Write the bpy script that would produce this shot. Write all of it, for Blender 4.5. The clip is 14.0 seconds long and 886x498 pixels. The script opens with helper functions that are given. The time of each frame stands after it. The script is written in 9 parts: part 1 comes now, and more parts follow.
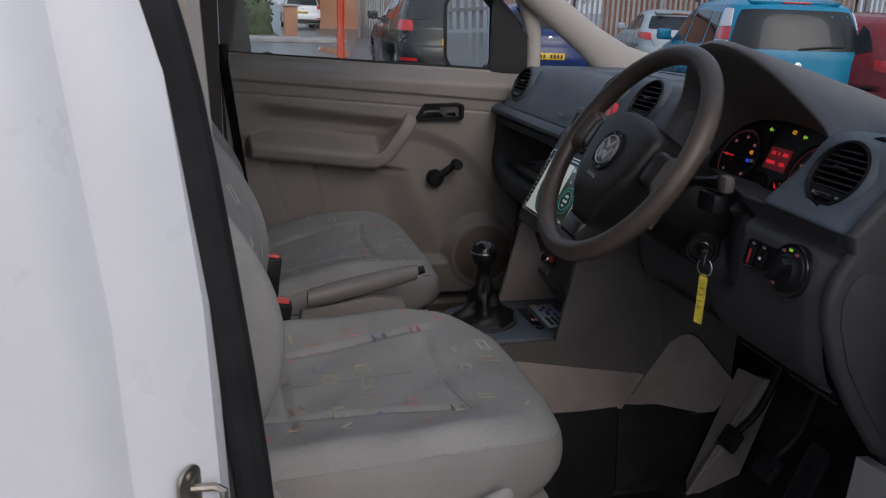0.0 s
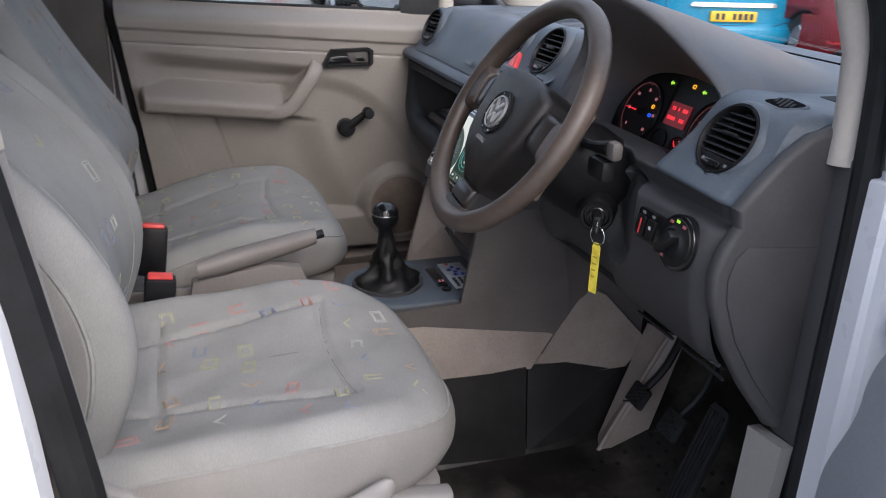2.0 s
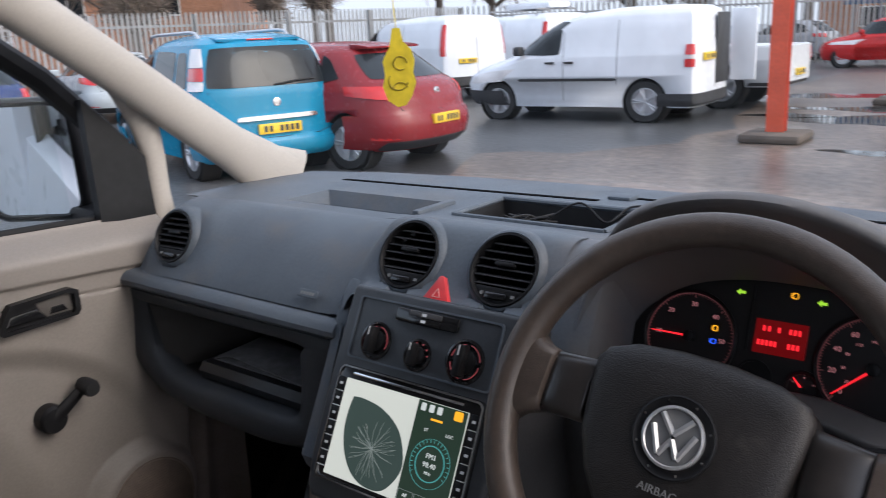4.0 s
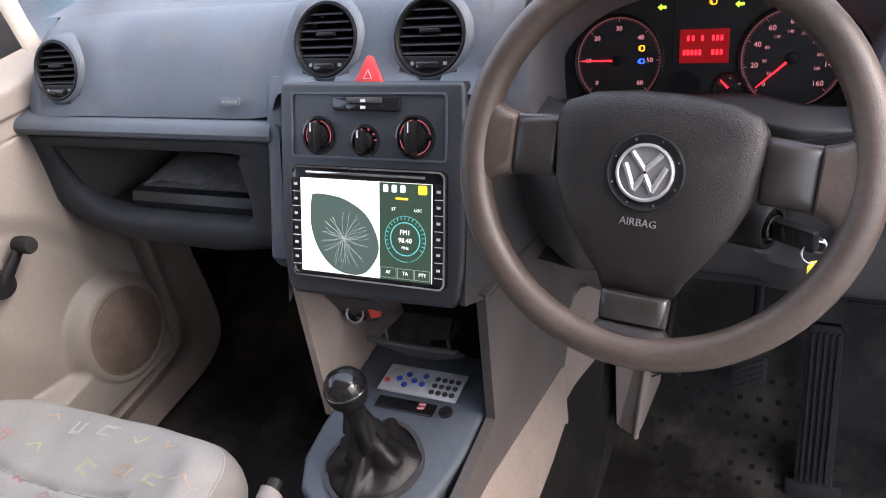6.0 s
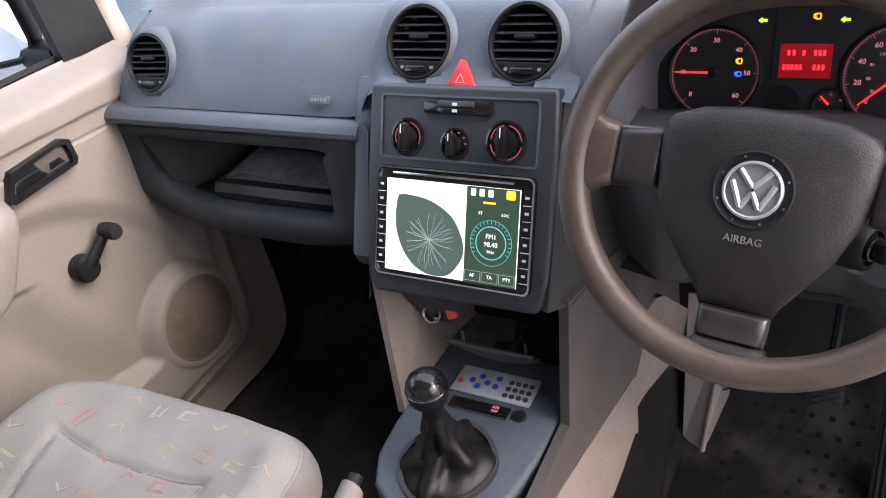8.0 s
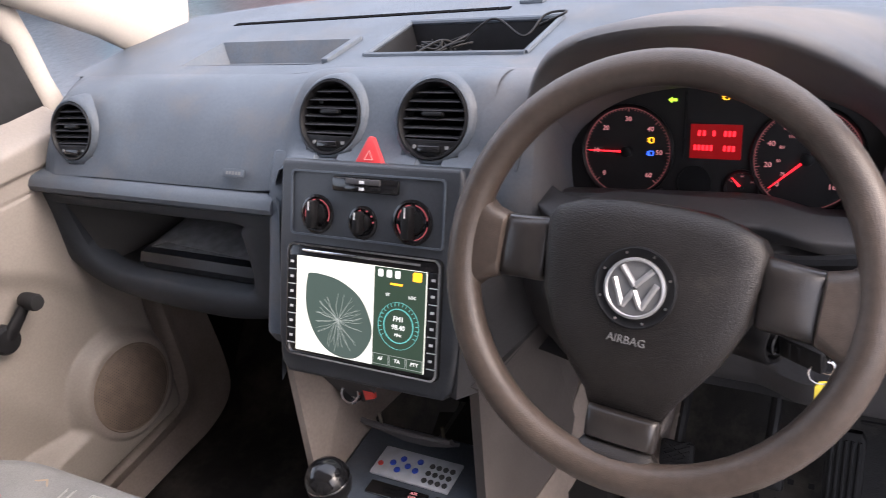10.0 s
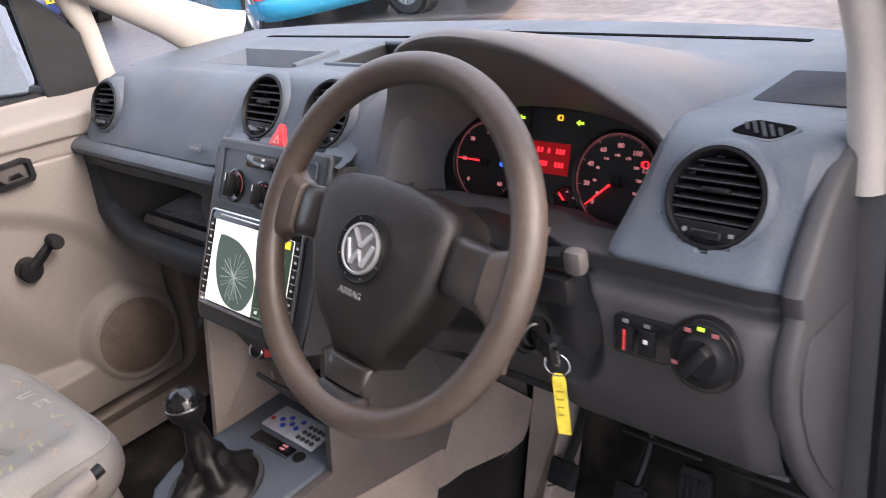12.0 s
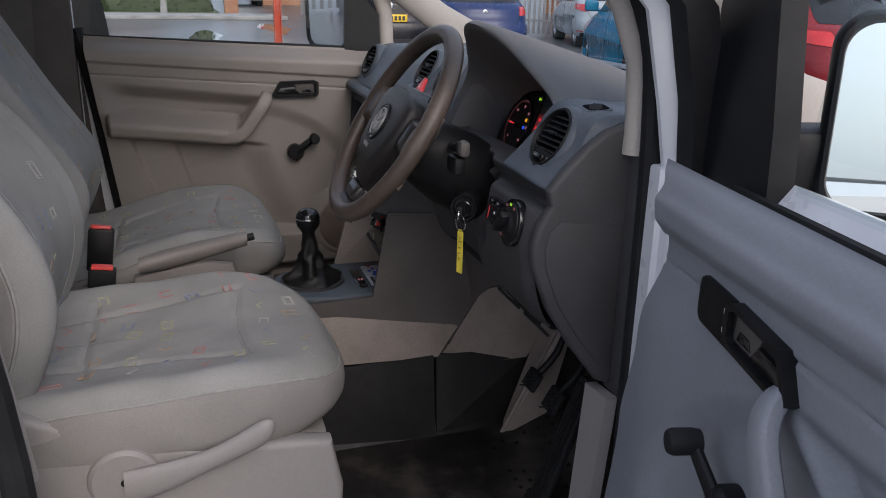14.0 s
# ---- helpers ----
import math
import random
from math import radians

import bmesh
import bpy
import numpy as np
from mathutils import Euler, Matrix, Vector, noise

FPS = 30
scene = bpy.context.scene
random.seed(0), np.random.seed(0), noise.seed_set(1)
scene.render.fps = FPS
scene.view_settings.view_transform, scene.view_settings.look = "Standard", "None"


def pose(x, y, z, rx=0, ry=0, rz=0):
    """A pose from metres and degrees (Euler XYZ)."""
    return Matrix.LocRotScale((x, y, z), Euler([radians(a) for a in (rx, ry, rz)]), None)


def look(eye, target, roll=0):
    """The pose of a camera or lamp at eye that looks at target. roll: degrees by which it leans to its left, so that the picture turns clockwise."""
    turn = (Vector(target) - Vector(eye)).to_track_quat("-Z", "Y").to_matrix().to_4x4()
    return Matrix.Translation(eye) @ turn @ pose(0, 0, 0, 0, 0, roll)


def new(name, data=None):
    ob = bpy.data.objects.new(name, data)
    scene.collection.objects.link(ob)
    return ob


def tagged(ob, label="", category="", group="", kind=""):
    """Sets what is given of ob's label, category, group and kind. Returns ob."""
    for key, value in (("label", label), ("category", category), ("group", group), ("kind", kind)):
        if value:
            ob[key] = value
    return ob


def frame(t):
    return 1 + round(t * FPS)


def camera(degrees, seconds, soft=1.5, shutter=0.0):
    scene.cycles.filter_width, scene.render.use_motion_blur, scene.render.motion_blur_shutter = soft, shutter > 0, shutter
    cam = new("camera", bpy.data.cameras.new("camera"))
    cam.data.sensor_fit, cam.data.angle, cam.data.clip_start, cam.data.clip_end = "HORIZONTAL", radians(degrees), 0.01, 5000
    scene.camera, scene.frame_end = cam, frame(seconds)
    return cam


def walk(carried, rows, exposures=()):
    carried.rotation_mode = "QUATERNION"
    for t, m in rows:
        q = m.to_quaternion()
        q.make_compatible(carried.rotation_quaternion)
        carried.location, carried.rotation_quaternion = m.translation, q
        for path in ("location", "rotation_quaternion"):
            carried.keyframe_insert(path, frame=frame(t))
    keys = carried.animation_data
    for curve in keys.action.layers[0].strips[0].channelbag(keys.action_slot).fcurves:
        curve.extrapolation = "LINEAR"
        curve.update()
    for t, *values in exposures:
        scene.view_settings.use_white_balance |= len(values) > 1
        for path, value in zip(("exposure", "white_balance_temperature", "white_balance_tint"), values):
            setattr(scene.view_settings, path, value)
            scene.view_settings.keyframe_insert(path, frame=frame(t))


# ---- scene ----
cam = camera(57.3, 14.0, soft=0.9, shutter=0.25)
PATH = [
    (0, (1.519, -0.76, 1.365), (-0.332, -0.265, 0.791), 2.1),
    (0.5, (1.56, -0.65, 1.371), (-0.269, -0.203, 0.698), 1.1),
    (1, (1.576, -0.589, 1.373), (-0.233, -0.149, 0.643), 0.6),
    (1.5, (1.573, -0.579, 1.391), (-0.231, -0.145, 0.644), 0.2),
    (2, (1.462, -0.642, 1.408), (-0.298, -0.045, 0.671), 1.6),
    (2.2, (1.393, -0.691, 1.428), (-0.322, 0.015, 0.683), -0.2),
    (2.5, (1.309, -0.717, 1.429), (-0.41, 0.028, 0.729), 0.0),
    (2.7, (1.207, -0.708, 1.437), (-0.489, 0.114, 0.774), -0.2),
    (3, (1.025, -0.678, 1.43), (-0.686, 0.206, 0.889), 1.3),
    (3.2, (0.906, -0.701, 1.460), (-0.790, 0.228, 0.953), 2.8),
    (3.5, (0.718, -0.697, 1.452), (-0.922, 0.351, 0.995), 1.4),
    (3.7, (0.641, -0.753, 1.470), (-0.790, 0.559, 0.994), 2.0),
    (4, (0.602, -0.77, 1.48), (-0.588, 0.755, 0.972), -2.6),
    (4.2, (0.593, -0.781, 1.5), (-0.501, 0.798, 0.943), -2.9),
    (6.3, (0.534, -0.815, 1.553), (-0.337, 0.562, 0.393), -14.6),
    (6.5, (0.531, -0.826, 1.561), (-0.364, 0.537, 0.403), -14.7),
    (7, (0.512, -0.831, 1.563), (-0.401, 0.515, 0.398), -14.0),
    (7.2, (0.509, -0.828, 1.56), (-0.408, 0.503, 0.382), -14.1),
    (9.3, (0.473, -0.822, 1.573), (-0.563, 0.578, 0.589), -12.6),
    (9.5, (0.495, -0.796, 1.572), (-0.531, 0.604, 0.578), -12.8),
    (10, (0.565, -0.725, 1.562), (-0.408, 0.687, 0.532), -12.8),
    (10.5, (0.633, -0.703, 1.563), (-0.276, 0.736, 0.513), -14.6),
    (11, (0.691, -0.725, 1.547), (-0.163, 0.775, 0.537), -14.2),
    (11.5, (0.786, -0.692, 1.515), (-0.236, 0.748, 0.576), -12.7),
    (12, (0.953, -0.63, 1.478), (-0.369, 0.611, 0.634), -9.8),
    (12.2, (1.030, -0.644, 1.476), (-0.299, 0.573, 0.617), -9.1),
    (12.5, (1.182, -0.678, 1.434), (-0.209, 0.512, 0.628), -5.6),
    (12.7, (1.268, -0.710, 1.433), (-0.143, 0.439, 0.605), -4.0),
    (13, (1.415, -0.691, 1.429), (-0.177, 0.271, 0.693), -1.5),
    (13.2, (1.516, -0.661, 1.436), (-0.183, 0.146, 0.758), 0.8),
    (13.5, (1.665, -0.564, 1.404), (-0.127, 0.062, 0.775), 2.2),
    (14, (1.741, -0.523, 1.393), (-0.063, 0.068, 0.765), 1.3),
]
EXPOSURE = [(0, 0.08, 6020, 13), (0.5, 0.58, 6020, 13), (1, 0.90, 6020, 13), (1.5, 1.40, 6020, 13), (2, 1.38, 6020, 13), (2.5, 1.60, 6020, 13), (3, 1.45, 6000, 13), (3.5, 1.12, 6200, 13), (4, 1.20, 6200, 13), (6.5, 2.67, 6380, 18), (7, 2.67, 6380, 18), (9.5, 2.12, 6380, 18), (10, 2.37, 6600, 19), (10.5, 2.58, 6800, 20), (11, 2.64, 6850, 20), (11.5, 2.42, 6800, 19), (12, 2.28, 6600, 19), (12.5, 2.2, 6380, 18), (13, 2.02, 6420, 17), (13.5, 1.40, 6220, 14), (14, 0.62, 6120, 14)]
walk(cam, [(t, look(eye, target, roll)) for t, eye, target, roll in PATH], EXPOSURE)

# ---- light ----
world = bpy.data.worlds.new("sky")
scene.world = world
world.use_nodes = True
wn, wl = world.node_tree.nodes, world.node_tree.links
sky = wn.new("ShaderNodeTexSky")
sky.sky_type, sky.sun_disc = "NISHITA", False
sky.sun_elevation, sky.sun_rotation = radians(38), radians(82)
sky.air_density, sky.dust_density, sky.ozone_density = 1.0, 6.0, 1.0
wn["Background"].inputs["Strength"].default_value = 0.13
# thin cloud spreads an even light over the whole sky
cloud = wn.new("ShaderNodeMix")
cloud.data_type = "RGBA"
cloud.inputs["Factor"].default_value = 0.55
cloud.inputs["B"].default_value = (5.6, 6.0, 6.7, 1)
wl.new(sky.outputs["Color"], cloud.inputs["A"])
wl.new(cloud.outputs["Result"], wn["Background"].inputs["Color"])
sun_data = bpy.data.lights.new("sun", "SUN")
sun_data.energy, sun_data.angle, sun_data.color = 0.38, radians(30), (1.0, 0.97, 0.93)
sun = new("sun", sun_data)
sun.matrix_world = look((9.9, 1.39, 7.81), (0, 0, 0))

# ---- materials ----


def mat(name, color, rough=0.5, metal=0.0, grain=(60, 0.12), stain=(4, 0.12), bump=(900, 0.08), coat=0.0, spec=0.5, weave=None, rand=0.0, dust=None, dust_lift=None):
    """A procedural surface: base colour varied by grain and stains, with a fine relief."""
    m = bpy.data.materials.new(name)
    m.use_nodes = True
    nt = m.node_tree
    n, l = nt.nodes, nt.links
    b = n["Principled BSDF"]
    b.inputs["Metallic"].default_value = metal
    b.inputs["Specular IOR Level"].default_value = spec
    b.inputs["Coat Weight"].default_value = coat
    b.inputs["Coat Roughness"].default_value = 0.08
    tc = n.new("ShaderNodeTexCoord")
    out = None
    col = n.new("ShaderNodeRGB")
    col.outputs[0].default_value = (*color, 1)
    out = col.outputs[0]
    for scale, amount in (grain, stain):
        if amount <= 0:
            continue
        t = n.new("ShaderNodeTexNoise")
        t.inputs["Scale"].default_value, t.inputs["Detail"].default_value = scale, 5
        l.new(tc.outputs["Object"], t.inputs["Vector"])
        r = n.new("ShaderNodeMapRange")
        r.inputs["From Min"].default_value, r.inputs["From Max"].default_value = 0.3, 0.7
        r.inputs["To Min"].default_value, r.inputs["To Max"].default_value = 1 - amount, 1 + amount
        l.new(t.outputs["Fac"], r.inputs["Value"])
        mx = n.new("ShaderNodeVectorMath")
        mx.operation = "SCALE"
        l.new(out, mx.inputs[0])
        l.new(r.outputs["Result"], mx.inputs["Scale"])
        out = mx.outputs["Vector"]
    if dust:
        # dust lying in uneven smears: (scale, threshold, colour, amount)
        t = n.new("ShaderNodeTexNoise")
        t.inputs["Scale"].default_value, t.inputs["Detail"].default_value = dust[0], 9
        t.inputs["Roughness"].default_value = 0.68
        l.new(tc.outputs["Object"], t.inputs["Vector"])
        r = n.new("ShaderNodeMapRange")
        r.inputs["From Min"].default_value, r.inputs["From Max"].default_value = dust[1], dust[1] + 0.2
        r.inputs["To Max"].default_value = dust[3]
        l.new(t.outputs["Fac"], r.inputs["Value"])
        mx = n.new("ShaderNodeMix")
        mx.data_type = "RGBA"
        l.new(r.outputs["Result"], mx.inputs[0])
        l.new(out, mx.inputs[6])
        mx.inputs[7].default_value = (*dust[2], 1)
        out = mx.outputs[2]
    if dust_lift:
        # one soft-edged patch, part dust, part light put into the colour: (middle, reach, colour)
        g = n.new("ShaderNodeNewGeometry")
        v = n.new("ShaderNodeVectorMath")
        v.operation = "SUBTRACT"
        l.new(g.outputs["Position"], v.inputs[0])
        v.inputs[1].default_value = dust_lift[0]
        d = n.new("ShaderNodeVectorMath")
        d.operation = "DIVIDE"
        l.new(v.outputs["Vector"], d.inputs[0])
        d.inputs[1].default_value = dust_lift[1]
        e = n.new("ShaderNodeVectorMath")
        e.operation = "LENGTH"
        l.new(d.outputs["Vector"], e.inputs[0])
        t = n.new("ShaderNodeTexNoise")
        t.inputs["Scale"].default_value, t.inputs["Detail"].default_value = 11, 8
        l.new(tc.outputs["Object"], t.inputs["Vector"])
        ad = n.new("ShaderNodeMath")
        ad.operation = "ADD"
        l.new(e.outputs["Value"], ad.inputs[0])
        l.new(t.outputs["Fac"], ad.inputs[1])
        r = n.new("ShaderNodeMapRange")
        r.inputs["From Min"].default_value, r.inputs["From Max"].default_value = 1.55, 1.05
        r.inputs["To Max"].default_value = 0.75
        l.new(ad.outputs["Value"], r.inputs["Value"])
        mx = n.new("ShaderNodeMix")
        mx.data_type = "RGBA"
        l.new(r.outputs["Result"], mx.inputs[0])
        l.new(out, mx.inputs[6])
        mx.inputs[7].default_value = (*dust_lift[2], 1)
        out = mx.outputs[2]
    if rand > 0:
        oi = n.new("ShaderNodeObjectInfo")
        r = n.new("ShaderNodeMapRange")
        r.inputs["To Min"].default_value, r.inputs["To Max"].default_value = 1 - rand, 1 + rand
        l.new(oi.outputs["Random"], r.inputs["Value"])
        mx = n.new("ShaderNodeVectorMath")
        mx.operation = "SCALE"
        l.new(out, mx.inputs[0])
        l.new(r.outputs["Result"], mx.inputs["Scale"])
        out = mx.outputs["Vector"]
    l.new(out, b.inputs["Base Color"])
    rn = n.new("ShaderNodeTexNoise")
    rn.inputs["Scale"].default_value, rn.inputs["Detail"].default_value = 12, 4
    l.new(tc.outputs["Object"], rn.inputs["Vector"])
    rr = n.new("ShaderNodeMapRange")
    rr.inputs["To Min"].default_value, rr.inputs["To Max"].default_value = rough - min(0.1, rough * 0.4), min(1, rough + min(0.1, rough * 0.4))
    l.new(rn.outputs["Fac"], rr.inputs["Value"])
    l.new(rr.outputs["Result"], b.inputs["Roughness"])
    if bump[1] > 0:
        if weave:
            t = n.new("ShaderNodeTexWave")
            t.inputs["Scale"].default_value, t.inputs["Distortion"].default_value = weave, 1.5
            l.new(tc.outputs["Object"], t.inputs["Vector"])
            h = t.outputs["Fac"]
        else:
            t = n.new("ShaderNodeTexNoise")
            t.inputs["Scale"].default_value, t.inputs["Detail"].default_value = bump[0], 3
            l.new(tc.outputs["Object"], t.inputs["Vector"])
            h = t.outputs["Fac"]
        bp = n.new("ShaderNodeBump")
        bp.inputs["Strength"].default_value, bp.inputs["Distance"].default_value = bump[1], 0.002
        l.new(h, bp.inputs["Height"])
        l.new(bp.outputs["Normal"], b.inputs["Normal"])
    return m


def glow(name, color, strength, rough=0.3):
    m = bpy.data.materials.new(name)
    m.use_nodes = True
    b = m.node_tree.nodes["Principled BSDF"]
    b.inputs["Base Color"].default_value = (*[c * 0.3 for c in color], 1)
    b.inputs["Emission Color"].default_value = (*color, 1)
    b.inputs["Emission Strength"].default_value = strength
    b.inputs["Roughness"].default_value = rough
    return m


def glass(name, tint=(0.9, 0.95, 0.95), rough=0.0, gloss=0.012):
    m = bpy.data.materials.new(name)
    m.use_nodes = True
    n, l = m.node_tree.nodes, m.node_tree.links
    n.remove(n["Principled BSDF"])
    tr, gl, mix, fr, pw, ad = n.new("ShaderNodeBsdfTransparent"), n.new("ShaderNodeBsdfGlossy"), n.new("ShaderNodeMixShader"), n.new("ShaderNodeLayerWeight"), n.new("ShaderNodeMath"), n.new("ShaderNodeMath")
    tr.inputs["Color"].default_value = (*tint, 1)
    gl.inputs["Roughness"].default_value = rough
    fr.inputs["Blend"].default_value = 0.5
    pw.operation, ad.operation = "POWER", "MULTIPLY_ADD"
    pw.inputs[1].default_value = 4.0
    ad.inputs[1].default_value, ad.inputs[2].default_value = 0.22, gloss
    l.new(fr.outputs["Facing"], pw.inputs[0])
    l.new(pw.outputs[0], ad.inputs[0])
    l.new(ad.outputs[0], mix.inputs[0])
    l.new(tr.outputs[0], mix.inputs[1])
    l.new(gl.outputs[0], mix.inputs[2])
    l.new(mix.outputs[0], n["Material Output"].inputs["Surface"])
    return m


# the patch is hood dust, widened to paint light onto the dim instrument side
M_DASH = mat("dash plastic", (0.080, 0.096, 0.116), 0.50, spec=0.38, bump=(1400, 0.25), grain=(300, 0.1), stain=(7, 0.14), dust=(9, 0.52, (0.135, 0.115, 0.098), 0.45), dust_lift=((0.365, 0.08, 1.22), (0.235, 0.26, 0.17), (0.170, 0.143, 0.124)))
# near-black base holds the shade inside the open shelf; the dust is separate
M_LINERSHADE = mat("shelf liner plastic with shade in tone", (0.014, 0.013, 0.0125), 0.6, bump=(1400, 0.25), stain=(9, 0.2), dust=(14, 0.62, (0.07, 0.055, 0.045), 0.5))
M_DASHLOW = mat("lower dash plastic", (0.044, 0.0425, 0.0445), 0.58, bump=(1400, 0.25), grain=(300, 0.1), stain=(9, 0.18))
M_BLACK = mat("black plastic", (0.010, 0.010, 0.011), 0.45, spec=0.22, bump=(1800, 0.12), stain=(15, 0.2))
M_GLOSSBLACK = mat("gloss black", (0.010, 0.010, 0.011), 0.15, bump=(40, 0.0), stain=(20, 0.1))
M_STACK = mat("centre stack plastic", (0.0317, 0.0360, 0.0425), 0.40, spec=0.5, bump=(1400, 0.2), grain=(300, 0.1), stain=(9, 0.2))
# blacker than plastic: recess shade is painted into vent backs and slots
M_VENTSHADE = mat("vent recess black with shade in tone", (0.0035, 0.0035, 0.004), 0.8, bump=(1500, 0.05), spec=0.02)
M_VANE = mat("vent vane plastic", (0.016, 0.016, 0.018), 0.5, spec=0.35, bump=(1500, 0.05))
M_PERF = mat("perforated speaker plate", (0.052, 0.055, 0.060), 0.85, spec=0.1, bump=(1100, 0.5), grain=(700, 0.3))
# dash plastic darkened to paint in the shade on the shelf's underside
M_SHELFSHADE = mat("shelf frame plastic with shade in tone", (0.033, 0.038, 0.045), 0.55, spec=0.3, bump=(1400, 0.25), grain=(300, 0.1), stain=(7, 0.14), dust=(9, 0.56, (0.10, 0.088, 0.078), 0.4))
# pale tone picked so the unseen rear wall throws light at the dash
M_BOUNCE = mat("pale bounce wall", (0.58, 0.57, 0.55), 0.6, bump=(300, 0.1), grain=(80, 0.05), stain=(3, 0.1))
M_VINYL = mat("black vinyl covering", (0.013, 0.0125, 0.0125), 0.38, spec=0.4, bump=(500, 0.3), grain=(40, 0.25), stain=(6, 0.4), dust=(9, 0.6, (0.07, 0.06, 0.05), 0.3))
M_RUBBER = mat("rubber seal", (0.015, 0.015, 0.016), 0.7, spec=0.25, bump=(700, 0.15), stain=(14, 0.3))
M_MAT = mat("rubber floor covering", (0.015, 0.0135, 0.0125), 0.36, spec=0.4, bump=(500, 0.35), grain=(40, 0.35), stain=(5, 0.6), dust=(8, 0.49, (0.13, 0.112, 0.092), 0.5))
M_BEIGE = mat("beige door plastic", (0.235, 0.208, 0.186), 0.50, bump=(1500, 0.2), grain=(250, 0.06), stain=(3.5, 0.1))
# the beige door plastic again, with cool sky light mixed into the colour
M_DOORSKYLIT = mat("door plastic with cool sky light in tone", (0.235, 0.245, 0.27), 0.5, bump=(1500, 0.2), grain=(250, 0.06), stain=(3.5, 0.08))
M_BEIGEDIRTY = mat("worn beige plastic", (0.25, 0.208, 0.182), 0.55, bump=(1500, 0.2), grain=(200, 0.08), stain=(8, 0.2))
M_TRIM = mat("light pillar trim", (0.41, 0.375, 0.335), 0.6, bump=(1300, 0.15), grain=(200, 0.04), stain=(4, 0.06))
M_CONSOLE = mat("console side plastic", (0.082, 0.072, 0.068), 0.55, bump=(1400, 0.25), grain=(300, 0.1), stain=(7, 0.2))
# dark tone standing in for shade on trim and inside small openings
M_TRIMSHADE = mat("shade-toned trim plastic", (0.075, 0.066, 0.060), 0.6, bump=(1400, 0.25), grain=(300, 0.1), stain=(7, 0.2))
M_FABRIC = mat("grey seat fabric", (0.265, 0.260, 0.250), 0.92, bump=(1500, 0.16), grain=(500, 0.1), stain=(9, 0.12), spec=0.2)
M_FABRIC2 = mat("plain seat side fabric", (0.235, 0.222, 0.210), 0.9, bump=(1500, 0.15), grain=(500, 0.08), stain=(7, 0.12), spec=0.2)
M_BRAKE = mat("brown-grey lever plastic", (0.165, 0.150, 0.140), 0.5, bump=(1500, 0.15), grain=(250, 0.06), stain=(8, 0.1))
# side fabric darkened by hand for the shade between the seats
M_FABRICSHADE = mat("seat side fabric with shade in tone", (0.125, 0.13, 0.138), 0.9, bump=(1200, 0.3), grain=(600, 0.12), stain=(7, 0.12), spec=0.2)
M_PIPING = mat("seat piping", (0.29, 0.285, 0.27), 0.85, bump=(1500, 0.3))
M_SEAM = mat("seam thread", (0.17, 0.165, 0.16), 0.9, bump=(1500, 0.3))
M_SEATPLASTIC = mat("grey seat plastic", (0.245, 0.230, 0.220), 0.5, bump=(1500, 0.12), grain=(200, 0.04), stain=(3, 0.05))
M_WHEEL = mat("worn wheel rim", (0.070, 0.053, 0.043), 0.38, bump=(900, 0.2), grain=(150, 0.12), stain=(10, 0.3))
M_WHEELPAD = mat("wheel pad", (0.0185, 0.0160, 0.0150), 0.36, spec=0.42, bump=(900, 0.38), grain=(200, 0.15), stain=(20, 0.3), dust=(25, 0.58, (0.07, 0.06, 0.05), 0.4))
M_SATIN = mat("satin spoke", (0.029, 0.025, 0.023), 0.30, spec=0.5, bump=(900, 0.08), stain=(25, 0.3))
M_CHROME = mat("chrome", (0.7, 0.7, 0.7), 0.16, 1.0, bump=(200, 0.02), stain=(20, 0.1))
M_SILVER = mat("brushed silver", (0.48, 0.48, 0.48), 0.35, 0.6, bump=(300, 0.05), stain=(20, 0.1))
M_STEEL = mat("zinc steel", (0.42, 0.38, 0.32), 0.4, 1.0, bump=(300, 0.1), stain=(40, 0.25))
M_WHITE = mat("white body paint", (0.68, 0.69, 0.72), 0.3, bump=(30, 0.01), grain=(20, 0.02), stain=(3, 0.03), coat=0.4)
M_LEATHER = mat("black gaiter", (0.010, 0.0095, 0.0095), 0.40, spec=0.35, bump=(600, 0.3), stain=(25, 0.2))
M_YELLOW = mat("yellow tag card", (0.75, 0.60, 0.06), 0.55, bump=(300, 0.1), stain=(60, 0.15))
M_FRESH = mat("yellow hanging card", (0.80, 0.62, 0.03), 0.6, bump=(200, 0.1), stain=(30, 0.15))
M_FRESHDARK = mat("olive print", (0.35, 0.26, 0.02), 0.6)
M_INK = mat("ink", (0.05, 0.05, 0.05), 0.7)
M_REDPL = mat("red button", (0.62, 0.06, 0.05), 0.4, bump=(500, 0.05))
M_HAZ = mat("hazard button", (0.62, 0.05, 0.055), 0.35, bump=(500, 0.05))
M_PINKPRINT = mat("pink print", (0.72, 0.30, 0.28), 0.5)
M_LABEL = mat("white print", (0.75, 0.75, 0.75), 0.5)
M_GREYPRINT = mat("grey print", (0.17, 0.17, 0.17), 0.5)
M_PAPER = mat("folded leaflet", (0.17, 0.175, 0.185), 0.6, stain=(30, 0.2))
M_FOLDER = mat("black wallet", (0.014, 0.015, 0.018), 0.35, bump=(500, 0.2))
M_REMOTE = mat("remote face", (0.45, 0.47, 0.50), 0.4)
M_BLUE = mat("blue key", (0.03, 0.07, 0.42), 0.4)
M_MIRROR = mat("mirror", (0.85, 0.87, 0.88), 0.004, 1.0, bump=(10, 0.0), grain=(10, 0), stain=(10, 0))
M_CLUSTER = mat("dial face", (0.012, 0.011, 0.012), 0.45, bump=(1500, 0.05))
